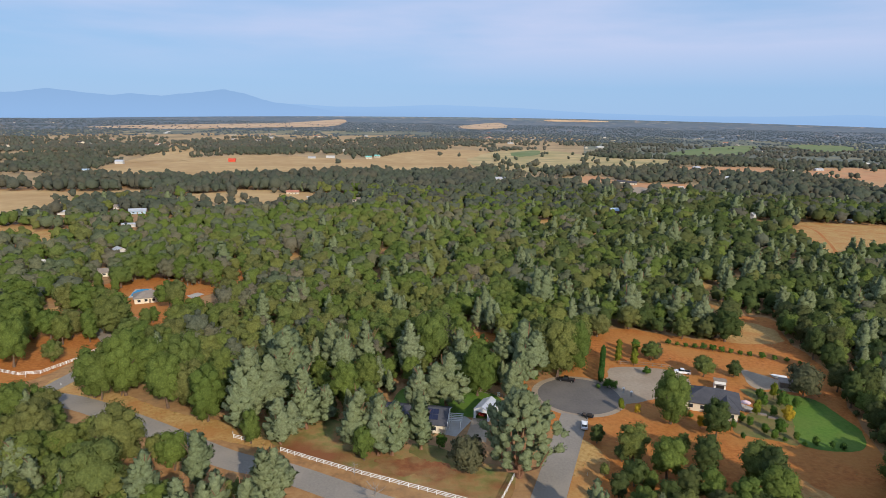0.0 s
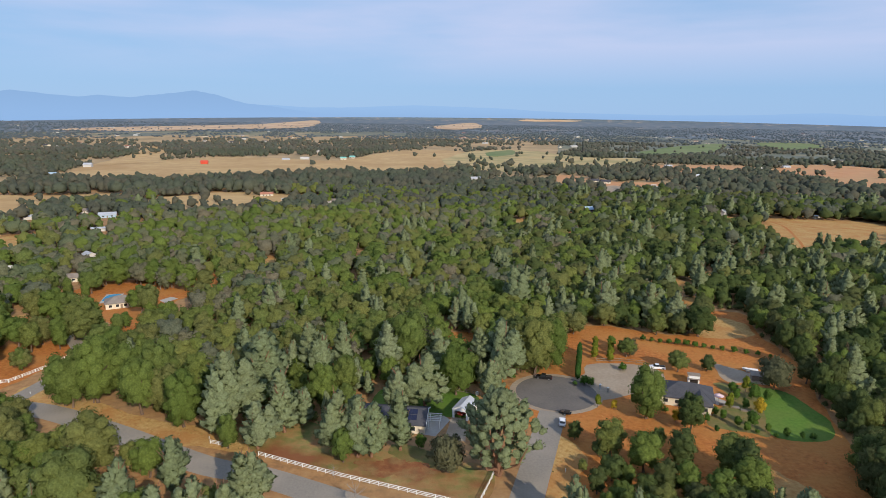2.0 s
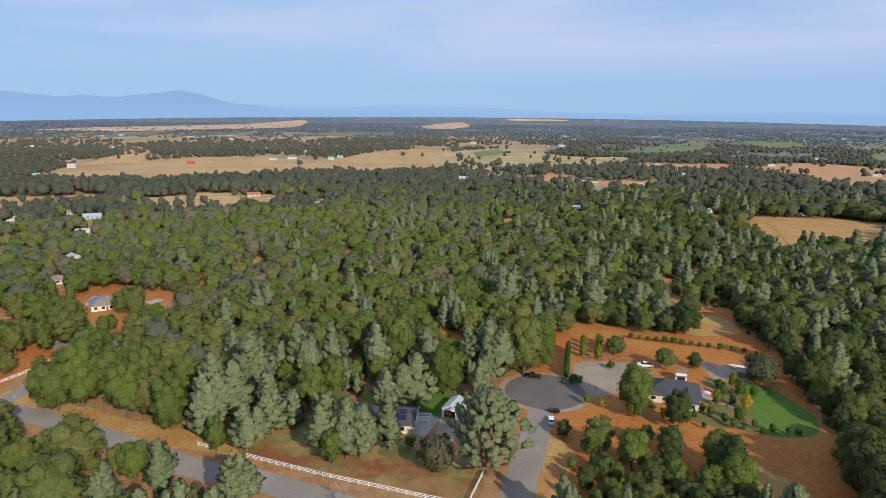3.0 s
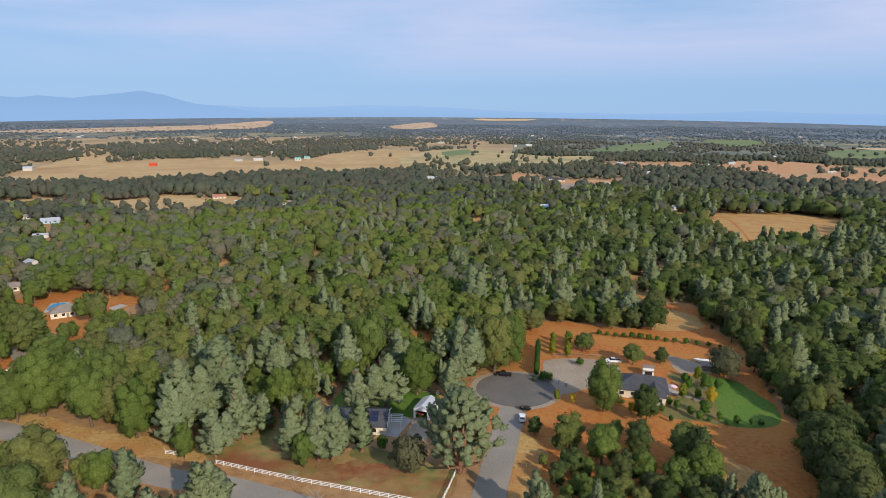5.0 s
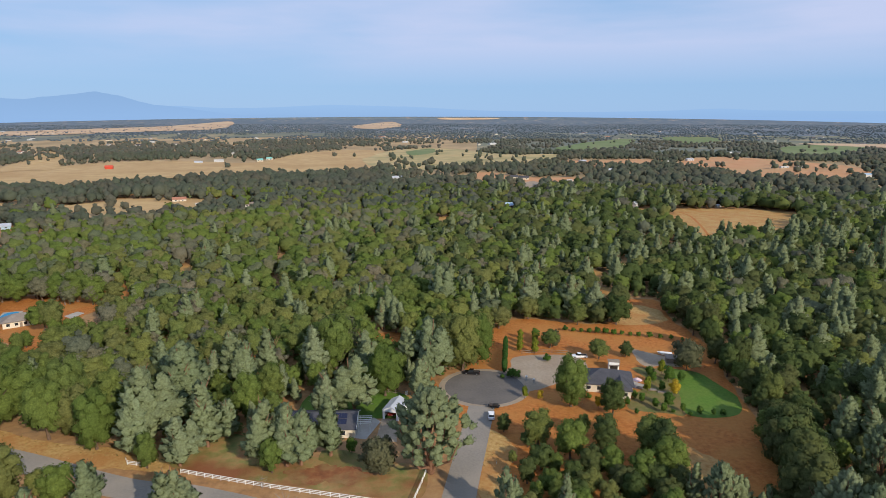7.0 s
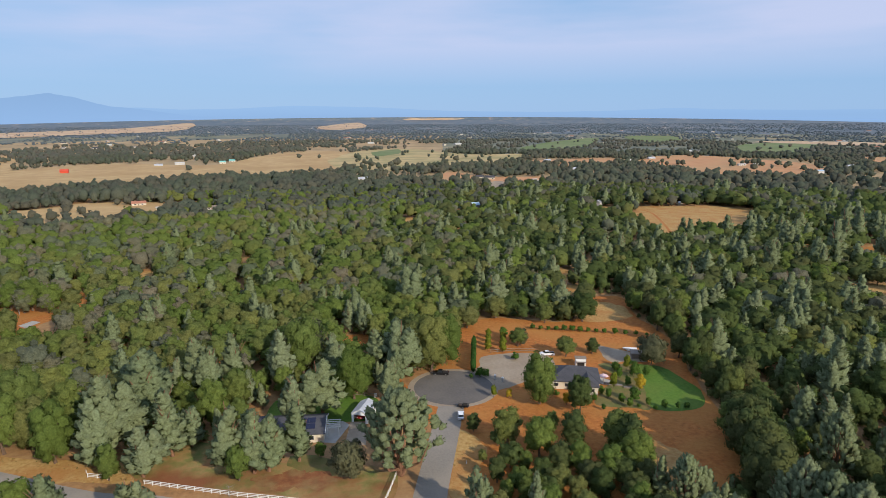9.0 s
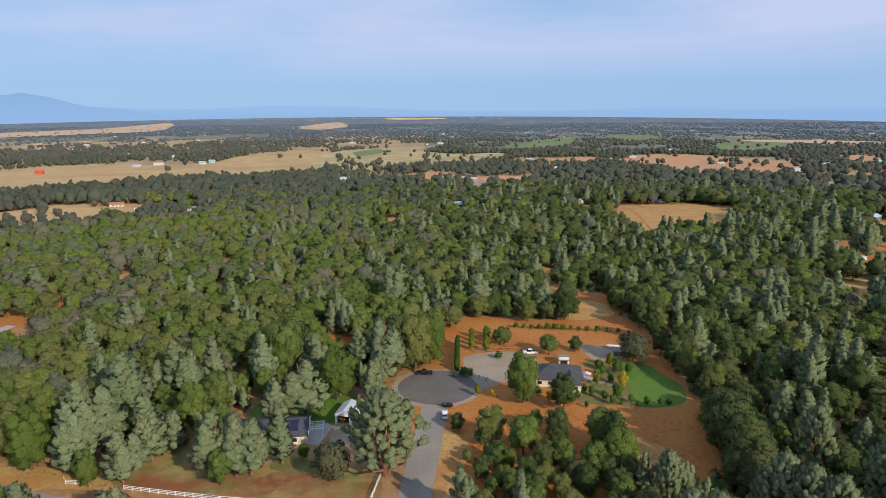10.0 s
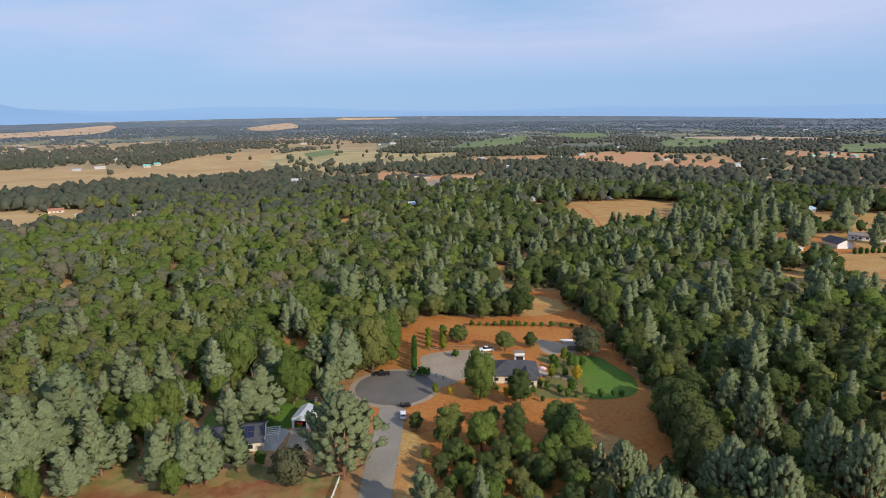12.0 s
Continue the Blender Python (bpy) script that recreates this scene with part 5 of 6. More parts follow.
part("roof", hip_roof(16.2, 12.0, 3.0, 3.2), M_GREYROOF, house)
wing = solid([(0.6, -9.8, 2.98), (7.8, -9.8, 2.98), (7.8, -2.0, 2.98), (0.6, -2.0, 2.98), (4.2, -8.4, 5.2), (4.2, -1.0, 5.2), (0.6, -9.8, 2.78), (7.8, -9.8, 2.78), (7.8, -2.0, 2.78), (0.6, -2.0, 2.78)], [(0, 1, 4), (1, 2, 5, 4), (2, 3, 5), (3, 0, 4, 5), (0, 6, 7, 1), (1, 7, 8, 2), (2, 8, 9, 3), (3, 9, 6, 0), (9, 8, 7, 6)])
part("roof", wing, M_GREYROOF, house)
for wx in (2.6, 5.6):
    window(house, wx, -9.2, 1.6, 1.3, 1.2, "y", M_WHITE)
for wy in (-3.5, 0.5, 3.8):
    window(house, 8.1, wy, 1.6, 1.2, 1.2, "x", M_WHITE)
for wx in (-6.0, -2.5):
    window(house, wx, -6.0, 1.6, 1.4, 1.2, "y", M_WHITE)
part("garage_door", box(-5.0, 6.02, 1.2, 4.8, 0.08, 2.3), M_WHITE, house)
part("foundation", box(4.2, -9.15, 0.25, 6.4, 0.3, 0.5), M_CONCRETE, house)
shed = thing("garden_shed", 93.6, 197.2, -18, "pale two-tier garden shed with a flat roof", "shed")
part("wall", box(0, 0, 1.5, 3.6, 3.0, 3.0), M_WHITE, shed)
part("roof", box(0, 0.3, 3.1, 4.2, 2.9, 0.18), M_WOOD, shed)
part("awning", box(0, -1.9, 2.2, 3.8, 1.1, 0.1), M_BROWNROOF, shed)
# flat dark panel imitates a shaded inside; the wall is not cut
part("opening", box(0, -1.5, 1.0, 2.6, 0.06, 1.7), M_DARK, shed)
umbrella = thing("patio_umbrella", *(95.5, 182.7), 10, "faded pink patio umbrella over a pale terrace", "umbrella")
part("pole", box(0, 0, 1.2, 0.06, 0.06, 2.4), M_WOOD, umbrella)
bm = bmesh.new()
bmesh.ops.create_cone(bm, cap_ends=False, segments=8, radius1=1.7, radius2=0.05, depth=0.8)
bmesh.ops.translate(bm, vec=(0, 0, 2.5), verts=bm.verts[:])
part("canopy", bm, M_PINK, umbrella)
patch("terrace", [(95.8, 186.3), (98.4, 182.7), (96.2, 179.4), (92.7, 181.2)], M_CONCRETE, "pale concrete terrace", "patio", lift=0.07, steps=1)
hut = thing("storage_shed", *(119, 199.2), -20, "low weathered storage shed with a grey roof", "shed")
part("wall", box(0, 0, 1.0, 7.0, 3.0, 2.2), M_WOOD, hut)
part("roof", box(0, 0, 2.2, 7.6, 3.8, 0.14, turn=Matrix.Rotation(radians(7), 4, "X")), M_BROWNROOF, hut)
boat = thing("boat", *(118.7, 206.5), 70, "white boat hull parked on a gravel pad", "boat")
part("hull", solid([(-0.9, -2.6, 1.1), (0.9, -2.6, 1.1), (0.9, 1.4, 1.2), (0, 3.0, 1.35), (-0.9, 1.4, 1.2), (-0.5, -2.5, 0.35), (0.5, -2.5, 0.35), (0.4, 1.2, 0.35), (0, 2.3, 0.6), (-0.4, 1.2, 0.35)], [(0, 1, 2, 3, 4), (9, 8, 7, 6, 5), (0, 5, 6, 1), (1, 6, 7, 2), (2, 7, 8, 3), (3, 8, 9, 4), (4, 9, 5, 0)]), M_WHITE, boat)
part("cradle", box(0, -0.5, 0.18, 1.2, 3.4, 0.36), M_CHROME, boat)

# ---------------------------------------------------------------- the near house, half hidden by pines
near = thing("house", -9.5, 170.2, -7.5, "grey ranch house with solar panels and white trim", "house")
part("wall", gable_walls(21.0, 11.5, 2.8, 2.3), M_CREAM, near)
for side in (-1, 1):
    part("roof", roof_slope(21.0, 11.5, 2.8, 2.3, side), M_GREYROOF, near)
for i in range(3):
    k = 2.3 / 5.75
    for j in range(2):
        part("solar_panel", box(3.6 + i * 1.75, -1.55 - j * 1.95, 5.32 - k * (1.55 + j * 1.95), 1.68, 1.88, 0.06, turn=Matrix.Rotation(math.atan(k), 4, "X")), M_SOLAR, near)
for wx in (-8, -5, -1.5, 3, 7):
    window(near, wx, -5.75, 1.5, 1.4, 1.2, "y", M_WHITE)
for s in (-1, 1):
    part("bargeboard", box(10.95, s * 2.9, 3.95, 0.1, 6.6, 0.28, turn=Matrix.Rotation(-s * math.atan(k), 4, "X")), M_WHITE, near)
pergola = thing("pergola", 3.2, 168.2, -7.5, "white timber pergola against a house wall", "pergola")
for px in (-1.6, 1.6):
    for py in (-2.2, 2.2):
        part("post", box(px, py, 1.35, 0.16, 0.16, 2.7), M_WHITE, pergola)
for py in (-2.2, -1.1, 0, 1.1, 2.2):
    part("beam", box(0, py, 2.78, 4.0, 0.12, 0.18), M_WHITE, pergola)
for n, (px, py) in enumerate(((-4.5, 183.3), (-2.8, 181.9))):
    dish = thing("satellite_dish", px, py, 20 * n, "white dish on a short post", "dish")
    part("post", box(0, 0, 0.5, 0.07, 0.07, 1.0), M_CHROME, dish)
    bm = bmesh.new()
    bmesh.ops.create_cone(bm, cap_ends=True, segments=14, radius1=0.3, radius2=0.75, depth=0.22)
    bmesh.ops.transform(bm, matrix=pose(0, 0, 1.1, 35, 0, 0), verts=bm.verts[:])
    part("dish", bm, M_WHITE, dish)
garage = thing("metal_garage", 12.7, 175.6, -26, "white metal garage with an open front and ribbed roof", "garage")
w, d, h, rise = 5.0, 8.0, 2.9, 1.25
for s in (-1, 1):
    part("wall", box(s * w / 2, 0, h / 2, 0.08, d, h), M_WHITE, garage)
part("wall", solid([(-w / 2, d / 2, 0), (w / 2, d / 2, 0), (w / 2, d / 2, h), (0, d / 2, h + rise), (-w / 2, d / 2, h), (-w / 2, d / 2 - 0.08, 0), (w / 2, d / 2 - 0.08, 0), (w / 2, d / 2 - 0.08, h), (0, d / 2 - 0.08, h + rise), (-w / 2, d / 2 - 0.08, h)], [(0, 1, 2, 3, 4), (9, 8, 7, 6, 5), (0, 5, 6, 1), (1, 6, 7, 2), (2, 7, 8, 3), (3, 8, 9, 4), (4, 9, 5, 0)]), M_WHITE, garage)
part("gable", solid([(-w / 2, -d / 2, h - 0.4), (w / 2, -d / 2, h - 0.4), (w / 2, -d / 2, h), (0, -d / 2, h + rise), (-w / 2, -d / 2, h), (-w / 2, -d / 2 + 0.08, h - 0.4), (w / 2, -d / 2 + 0.08, h - 0.4), (w / 2, -d / 2 + 0.08, h), (0, -d / 2 + 0.08, h + rise), (-w / 2, -d / 2 + 0.08, h)], [(0, 1, 2, 3, 4), (9, 8, 7, 6, 5), (0, 5, 6, 1), (1, 6, 7, 2), (2, 7, 8, 3), (3, 8, 9, 4), (4, 9, 5, 0)]), M_WHITE, garage)
for s in (-1, 1):
    part("wall", box(s * (w / 2 - 0.35), -d / 2 + 0.04, (h - 0.4) / 2, 0.6, 0.08, h - 0.4), M_WHITE, garage)
for s in (-1, 1):
    slope = math.hypot(w / 2 + 0.2, rise * (w / 2 + 0.2) / (w / 2))
    t = Matrix.Rotation(s * math.atan(rise / (w / 2)), 4, "Y")
    rf = part("roof", box(s * (w / 2 + 0.2) / 2, 0, h + rise / 2 - 0.02 + 0.1, slope, d + 0.3, 0.05, turn=t), M_METAL, garage)
    for i in range(9):
        part("rib", box(s * (w / 2 + 0.2) / 2, -d / 2 + d * i / 8, h + rise / 2 + 0.14, slope, 0.07, 0.06, turn=t), M_METAL, rf)
car("car", 12.2, 175.6, 148, M_CARRED, "red car inside a metal garage", z=0.07)

# ---------------------------------------------------------------- vehicles
car("car", 41.3, 168.6, -14, M_CARWHITE, "white car parked on the road edge", z=0.06)
car("pickup_truck", 42.2, 201.3, 72, M_CARBLACK, "black pickup truck at the rim of the turning circle", True, z=0.02)
car("pickup_truck", 85.6, 209.6, 78, M_CARWHITE, "white pickup truck on a gravel apron", True, z=0.06)
car("car", *(-155.4, 263.6), 60, M_CARRED, "red car parked on bare soil among oaks", z=0.03)
trailer = thing("utility_trailer", 43.6, 174.8, 65, "black utility trailer loaded with dark gear", "trailer")
part("deck", box(0, 0, 0.62, 1.9, 3.6, 0.12), M_CARBLACK, trailer)
part("drawbar", box(0, 2.5, 0.55, 0.12, 1.6, 0.1), M_CARBLACK, trailer)
for s in (-1, 1):
    part("side_rail", box(s * 0.92, 0, 0.95, 0.06, 3.6, 0.08), M_CARBLACK, trailer)
    wheel(trailer, s * 1.08, -0.2, 0.34, 0.2, s)
part("load", box(0.1, -0.6, 1.0, 1.2, 1.6, 0.65, 0.12), M_DARK, trailer)
part("load", box(-0.2, 0.9, 0.95, 1.0, 1.0, 0.5, 0.12), M_BLACKFENCE, trailer)
tarp = thing("tarpaulin_stack", *(-131.4, 295.3), 20, "stack under a bright blue tarpaulin", "tarpaulin")
part("cover", box(0, 0, 1.1, 4.4, 3.0, 2.2, 0.35), M_CARBLUE, tarp)

for px, py in ((59.7, 192.9), (61.5, 190.2)):
    pillar = thing("gate_pillar", px, py, -20, "square stone gate pillar with a pale cap", "pillar", "gate pillars")
    part("shaft", box(0, 0, 0.75, 0.6, 0.6, 1.5, 0.03), M_CONCRETE, pillar)
    part("cap", box(0, 0, 1.56, 0.76, 0.76, 0.14, 0.03), M_WHITE, pillar)
    part("lamp", box(0, 0, 1.78, 0.22, 0.22, 0.3, 0.03), M_WHITE, pillar)
cabinet = thing("utility_cabinet", *(17.6, 188.7), 10, "pale utility cabinet at the road edge", "utility box")
part("body", box(0, 0, 0.55, 0.9, 0.7, 1.1, 0.04), M_WHITE, cabinet)
part("plinth", box(0, 0, 0.06, 1.2, 1.0, 0.12), M_CONCRETE, cabinet)
for px, py in ((-127.2, 191.2), (-60.3, 161.3), (36.4, 143.2), (-142.8, 196.9)):
    mark = thing("marker_post", px, py, 0, "short white marker post in dry grass", "post", "marker posts")
    part("shaft", box(0, 0, 0.45, 0.14, 0.14, 0.95, 0.02), M_WHITE, mark)
    part("band", box(0, 0, 0.8, 0.15, 0.15, 0.1), M_DARK, mark)
heap_red = thing("tarpaulin_heap", *(45.4, 133), 30, "heap under a faded red tarpaulin among oaks", "tarpaulin")
part("cover", box(0, 0, 0.5, 2.6, 1.8, 1.0, 0.3), M_TERRACOTTA, heap_red)
for k, (px, py) in enumerate(((98.9, 178.4), (101, 176.1), (96.1, 180.4))):
    bed = thing("planter_bed", px, py, -22, "raised garden bed with a timber rim", "planter", "raised garden beds")
    part("rim", box(0, 0, 0.2, 2.6, 1.3, 0.4, 0.03), M_WOOD, bed)
    part("earth", box(0, 0, 0.4, 2.4, 1.1, 0.06), M_BROWNROOF, bed)

# ---------------------------------------------------------------- homestead with a pool
patch("pool_deck", [(-154.5, 290), (-158.4, 305.9), (-150.4, 307.5), (-147.7, 294.3)], M_CONCRETE, "pale concrete pool deck", "patio", lift=0.06, steps=1)
patch("swimming_pool", [(-154.8, 293.9), (-156.6, 303.9), (-151.4, 305.8), (-150.2, 297.1)], M_POOL, "bright blue swimming pool", "pool", lift=0.09, steps=3)
ph = thing("house", *(-142.3, 286.9), 25, "cream house with a weathered hipped roof by a pool", "house")
part("wall", box(0, 0, 1.4, 13.0, 9.0, 2.8), M_CREAM, ph)
part("roof", hip_roof(13.0, 9.0, 2.8, 2.4), M_BROWNROOF, ph)
for wx in (-4.5, -1.5, 1.8, 4.6):
    window(ph, wx, -4.5, 1.5, 1.3, 1.2, "y", M_WHITE)
part("door", box(0.2, -4.52, 1.0, 1.0, 0.1, 2.0), M_WOOD, ph)
patch("slab", [(-128.1, 295.5), (-124.9, 301.7), (-120.5, 298.9), (-123.5, 290.9)], M_CONCRETE, "pale concrete slab", "patio", lift=0.06, steps=1)

# ---------------------------------------------------------------- ranch houses and far buildings
simple_house("ranch_house", *(377.9, 301.8), 72, 17, 11, 3.2, 2.8, M_WHITE, M_GREYROOF, "white ranch house with a grey gabled roof", windows=4)
simple_house("ranch_house", *(414.3, 309.7), -44, 22, 9, 3.2, 2.0, M_WHITE, M_BROWNROOF, "long white ranch house with a grey-brown roof", windows=5)
simple_house("shed", *(482.7, 417.5), 20, 12, 8, 3.4, 1.8, M_WOOD, M_BLUEROOF, "shed with a pale blue metal roof", "shed", 2)
simple_house("trailer", *(469.4, 430.6), 20, 6, 3, 2.6, 0.3, M_WHITE, M_WHITE, "white trailer under trees", "trailer", 1)
simple_house("trailer", *(345, 301.8), 70, 4.5, 2.2, 2.2, 0.2, M_WHITE, M_WHITE, "small white trailer on orange soil", "trailer", 1)
def building(kind, p, turn, w, d, h, rise, wall, roof, label):
    simple_house(kind, *p, turn, w * 0.8, d * 0.8, h * 0.85, rise * 0.8, wall, roof, label, kind, 0 if kind in ("van", "barn", "shed") else 2)


# at the west fields
for row in [
    ("barn", (-552.7, 1059.9), 10, 16, 12, 6, 3, M_OFFWHITE, M_METAL, "white barn at the edge of a field"),
    ("house", (-527, 912.5), 20, 14, 9, 4, 2, M_OFFWHITE, M_BLUEROOF, "white house with a bluish roof among trees"),
    ("van", (-517.9, 878), 80, 6, 2.4, 2.4, 0.2, M_OFFWHITE, M_OFFWHITE, "white van beside a house"),
    ("barn", (-392.3, 1151.8), 5, 15, 10, 5, 3, M_REDROOF, M_REDROOF, "red barn in a mown field"),
    ("barn", (-238, 1303.1), 5, 22, 10, 4, 2.0, M_OFFWHITE, M_OFFWHITE, "long white barn beyond a field"),
    ("barn", (-271.4, 1276.8), 5, 18, 9, 3.5, 1.5, M_METAL, M_METAL, "long grey metal shed beyond a field"),
    ("house", (-159.4, 1306), 15, 15, 10, 4, 3, M_CREAM, M_TEALROOF, "house with a pale green roof"),
    ("house", (-144.8, 1346.2), -10, 14, 9, 4, 3, M_CREAM, M_TEALROOF, "house with a pale green roof"),
    ("house", (-172.2, 699.3), 10, 17, 8, 3.2, 2.4, M_CREAM, M_TERRACOTTA, "low house with a reddish roof in a paddock"),
    ("trailer", (-145.4, 663.5), 10, 7, 3, 2.8, 0.3, M_OFFWHITE, M_OFFWHITE, "white trailer beside a hedge"),
    ("house", (-93.3, 647.7), 15, 12, 8, 3.0, 2.2, M_OFFWHITE, M_BROWNROOF, "small house with a brownish roof"),
    ("house", (-273.4, 546), 24, 17, 10, 3.4, 2.0, M_BLUEROOF, M_METAL, "blue house with a white metal roof"),
    ("house", (-304.8, 569.8), 15, 11, 8, 3.0, 2.0, M_OFFWHITE, M_BROWNROOF, "small house with a tan roof"),
]:
    building(*row)
# in the woods and at their north edge
for row in [
    ("shed", (-332.9, 532.8), 30, 9, 6, 3.0, 1.5, M_OFFWHITE, M_METAL, "white shed at a field edge"),
    ("shed", (-234.6, 353.4), 10, 6, 4, 2.6, 1.2, M_OFFWHITE, M_OFFWHITE, "small white shed among trees"),
    ("shed", (-207.6, 386.2), -40, 9, 7, 3.4, 1.8, M_OFFWHITE, M_METAL, "white metal-roofed shed among trees"),
    ("house", (-189.6, 331.4), 15, 10, 7, 3.0, 2.0, M_CREAM, M_BROWNROOF, "cream house half hidden by oaks"),
    ("shed", (-248.2, 479.3), 20, 12, 5, 3.0, 0.8, M_OFFWHITE, M_METAL, "low white shed among trees"),
    ("trailer", (40.4, 723.9), 5, 15, 5, 3.2, 0.8, M_OFFWHITE, M_OFFWHITE, "white mobile home among trees"),
    ("trailer", (70.6, 728.1), 5, 14, 6, 3.2, 1.0, M_BLUEROOF, M_BLUEROOF, "pale blue mobile home among trees"),
    ("house", (80.5, 893.7), 10, 20, 10, 4, 2.5, M_OFFWHITE, M_METAL, "white-roofed house among trees"),
    ("house", (247.9, 875.2), 15, 15, 10, 4, 3, M_CREAM, M_GREYROOF, "house with a dark roof among trees"),
    ("house", (260.1, 862.5), -10, 16, 10, 4, 3, M_CREAM, M_GREYROOF, "house with a dark roof among trees"),
    ("house", (163.7, 595.3), 15, 10, 8, 3.5, 3, M_WOOD, M_BLUEROOF, "house with a bluish roof deep in the wood"),
    ("barn", (288, 574.8), 40, 9, 7, 5, 2.5, M_OFFWHITE, M_METAL, "white barn among trees"),
    ("trailer", (316.3, 829.7), 5, 8, 3, 3, 0.4, M_OFFWHITE, M_OFFWHITE, "white trailer on bare soil"),
]:
    building(*row)
# at the east fields
for row in [
    ("trailer", (315.7, 810.1), 5, 12, 3.4, 3, 0.4, M_OFFWHITE, M_OFFWHITE, "white trailer on bare soil"),
    ("shed", (620.8, 935.7), 10, 13, 8, 4, 1.5, M_TEALROOF, M_TEALROOF, "shed with a pale teal roof"),
    ("shed", (373.2, 564.6), 20, 9, 4, 2.6, 1.0, M_CREAM, M_METAL, "low shed at the edge of a golden field"),
    ("house", (471.4, 1168.9), 10, 17, 10, 4, 2.5, M_OFFWHITE, M_METAL, "white-roofed house on a bare field"),
    ("house", (440.3, 972.5), 10, 10, 8, 4, 2, M_OFFWHITE, M_METAL, "small pale house among trees"),
    ("house", (627.1, 1128), 10, 10, 8, 4, 2, M_OFFWHITE, M_OFFWHITE, "small white house among trees"),
    ("house", (706.5, 1179.4), 10, 20, 10, 4, 2, M_OFFWHITE, M_METAL, "pale house beside a bare field"),
    ("house", (1044.5, 906.6), 10, 18, 11, 4, 3, M_CREAM, M_TEALROOF, "farm building with a teal roof"),
    ("house", (1098.3, 912.2), -15, 18, 11, 4, 3, M_CREAM, M_TEALROOF, "farm building with a teal roof"),
    ("house", (1120.6, 880.6), 20, 18, 11, 4, 3, M_OFFWHITE, M_TEALROOF, "farm building with a teal roof"),
    ("barn", (774.5, 815.1), 5, 26, 12, 5, 2, M_OFFWHITE, M_BLUEROOF, "long shed with a blue roof"),
    ("house", (905.7, 884.4), 10, 22, 10, 4, 3, M_OFFWHITE, M_METAL, "white house among trees"),
    ("trailer", (766.9, 978.5), 5, 20, 6, 4, 0.8, M_OFFWHITE, M_OFFWHITE, "white trailer on a bare field"),
]:
    building(*row)
# further east
for row in [
    ("trailer", (795.5, 979.1), 15, 16, 6, 4, 0.8, M_OFFWHITE, M_OFFWHITE, "white trailer on a bare field"),
]:
    building(*row)
plain = random.Random(31)
for n in range(84):
    az, dist = radians(plain.uniform(-36, 50)), plain.uniform(1400, 5200)
    wide = plain.uniform(12, 26)
    simple_house("farmhouse", dist * math.sin(az), dist * math.cos(az), plain.uniform(0, 180), wide, wide * 0.6, 3.4, 2.2, plain.choice((M_CREAM, M_OFFWHITE)), plain.choice((M_BROWNROOF, M_OFFWHITE, M_GREYROOF, M_TERRACOTTA)), "small farmhouse far off on the plain", "house", 0)
for p in ((-1409.1, 2006.5), (-1384.5, 2266.5), (-1260.9, 2339.7), (-1089.8, 2687)):
    at, s = site(*p)
    pylon = thing("pylon", at.x, at.y, 30, "grey lattice power pylon far off", "pylon", "power line pylons", z=at.z)
    pylon.scale = (s, s, s)
    for sx in (-1, 1):
        for sy in (-1, 1):
            part("leg", solid([(sx * 5, sy * 5, 0), (sx * 5 + 0.4, sy * 5, 0), (sx * 5, sy * 5 + 0.4, 0), (sx * 0.8, sy * 0.8, 46)], [(0, 1, 2), (0, 3, 1), (1, 3, 2), (2, 3, 0)]), M_WOOD, pylon)
    for z, w in ((30, 18), (38, 14), (44, 10)):
        part("arm", box(0, 0, z, w, 0.5, 0.5), M_WOOD, pylon)

# ---------------------------------------------------------------- garden plants
SPIRE = [mesh_of("crown", (lambda s, rng: (s.add(*lump(rng, (0, 0, 0.5), (0.13, 0.13, 0.5), 2, 0.12)), s.add(*sprays(rng, *on_lobes(rng, [((0, 0, 0.45), (0.15, 0.15, 0.46)), ((0, 0, 0.75), (0.09, 0.09, 0.26))], 420), 0.045)), s)[2])(Shape(), np.random.default_rng(300 + i)), M_CYPRESS) for i in range(2)]
LIME = [mesh_of("crown", oak_crown(310 + i, 420, 0.05, 5, 0.62), M_LIME) for i in range(2)]
YELLOW = [mesh_of("crown", oak_crown(320, 420, 0.05, 5, 0.85), M_YELLOW)]
GARDEN = [mesh_of("crown", oak_crown(330 + i, 480, 0.05, 6, 0.9), M_GARDEN) for i in range(3)]
SHRUB = [mesh_of("crown", oak_crown(340 + i, 240, 0.075, 4, 1.3), M_GARDEN) for i in range(2)]
BROWN = [mesh_of("crown", oak_crown(350 + i, 1100, 0.034, 8, 1.1), M_BROWN) for i in range(2)]
STEM = [mesh_of("trunk", trunk_shape(360, 0.5, 0.022, 3), M_BARK)]
for i in range(9):
    u = i / 8
    tree("arborvitae", 54.0 + 6.9 * u, 200.8 + 24.2 * u, 5.0 + 0.5 * math.sin(i * 2.1), SPIRE, STEM, "slim dark green arborvitae in a row", "tree", 1.15, "arborvitae row")
for i in range(6):
    u = i / 5
    tree("clipped_conifer", 366.3 + 20.3 * u, 280.4 + -4.7 * u, 4.2 + 0.5 * math.sin(i * 2.7), SPIRE, STEM, "small dark conifer in a row beside a ranch house", "tree", 1.7, "conifer row by the ranch")
for i in range(4):
    u = i / 3
    tree("young_poplar", 65.1 + 4.3 * u, 219.5 + 14.0 * u, 4.6 - 0.4 * u, LIME, STEM, "slender light green young poplar", "tree", 1.0, "young poplars in rows")
    tree("young_poplar", 70.1 + 5.7 * u, 216.3 + 16.9 * u, 5.0 - 0.6 * u, LIME if i < 3 else GARDEN, STEM, "slender light green young poplar", "tree", 1.0, "young poplars in rows")
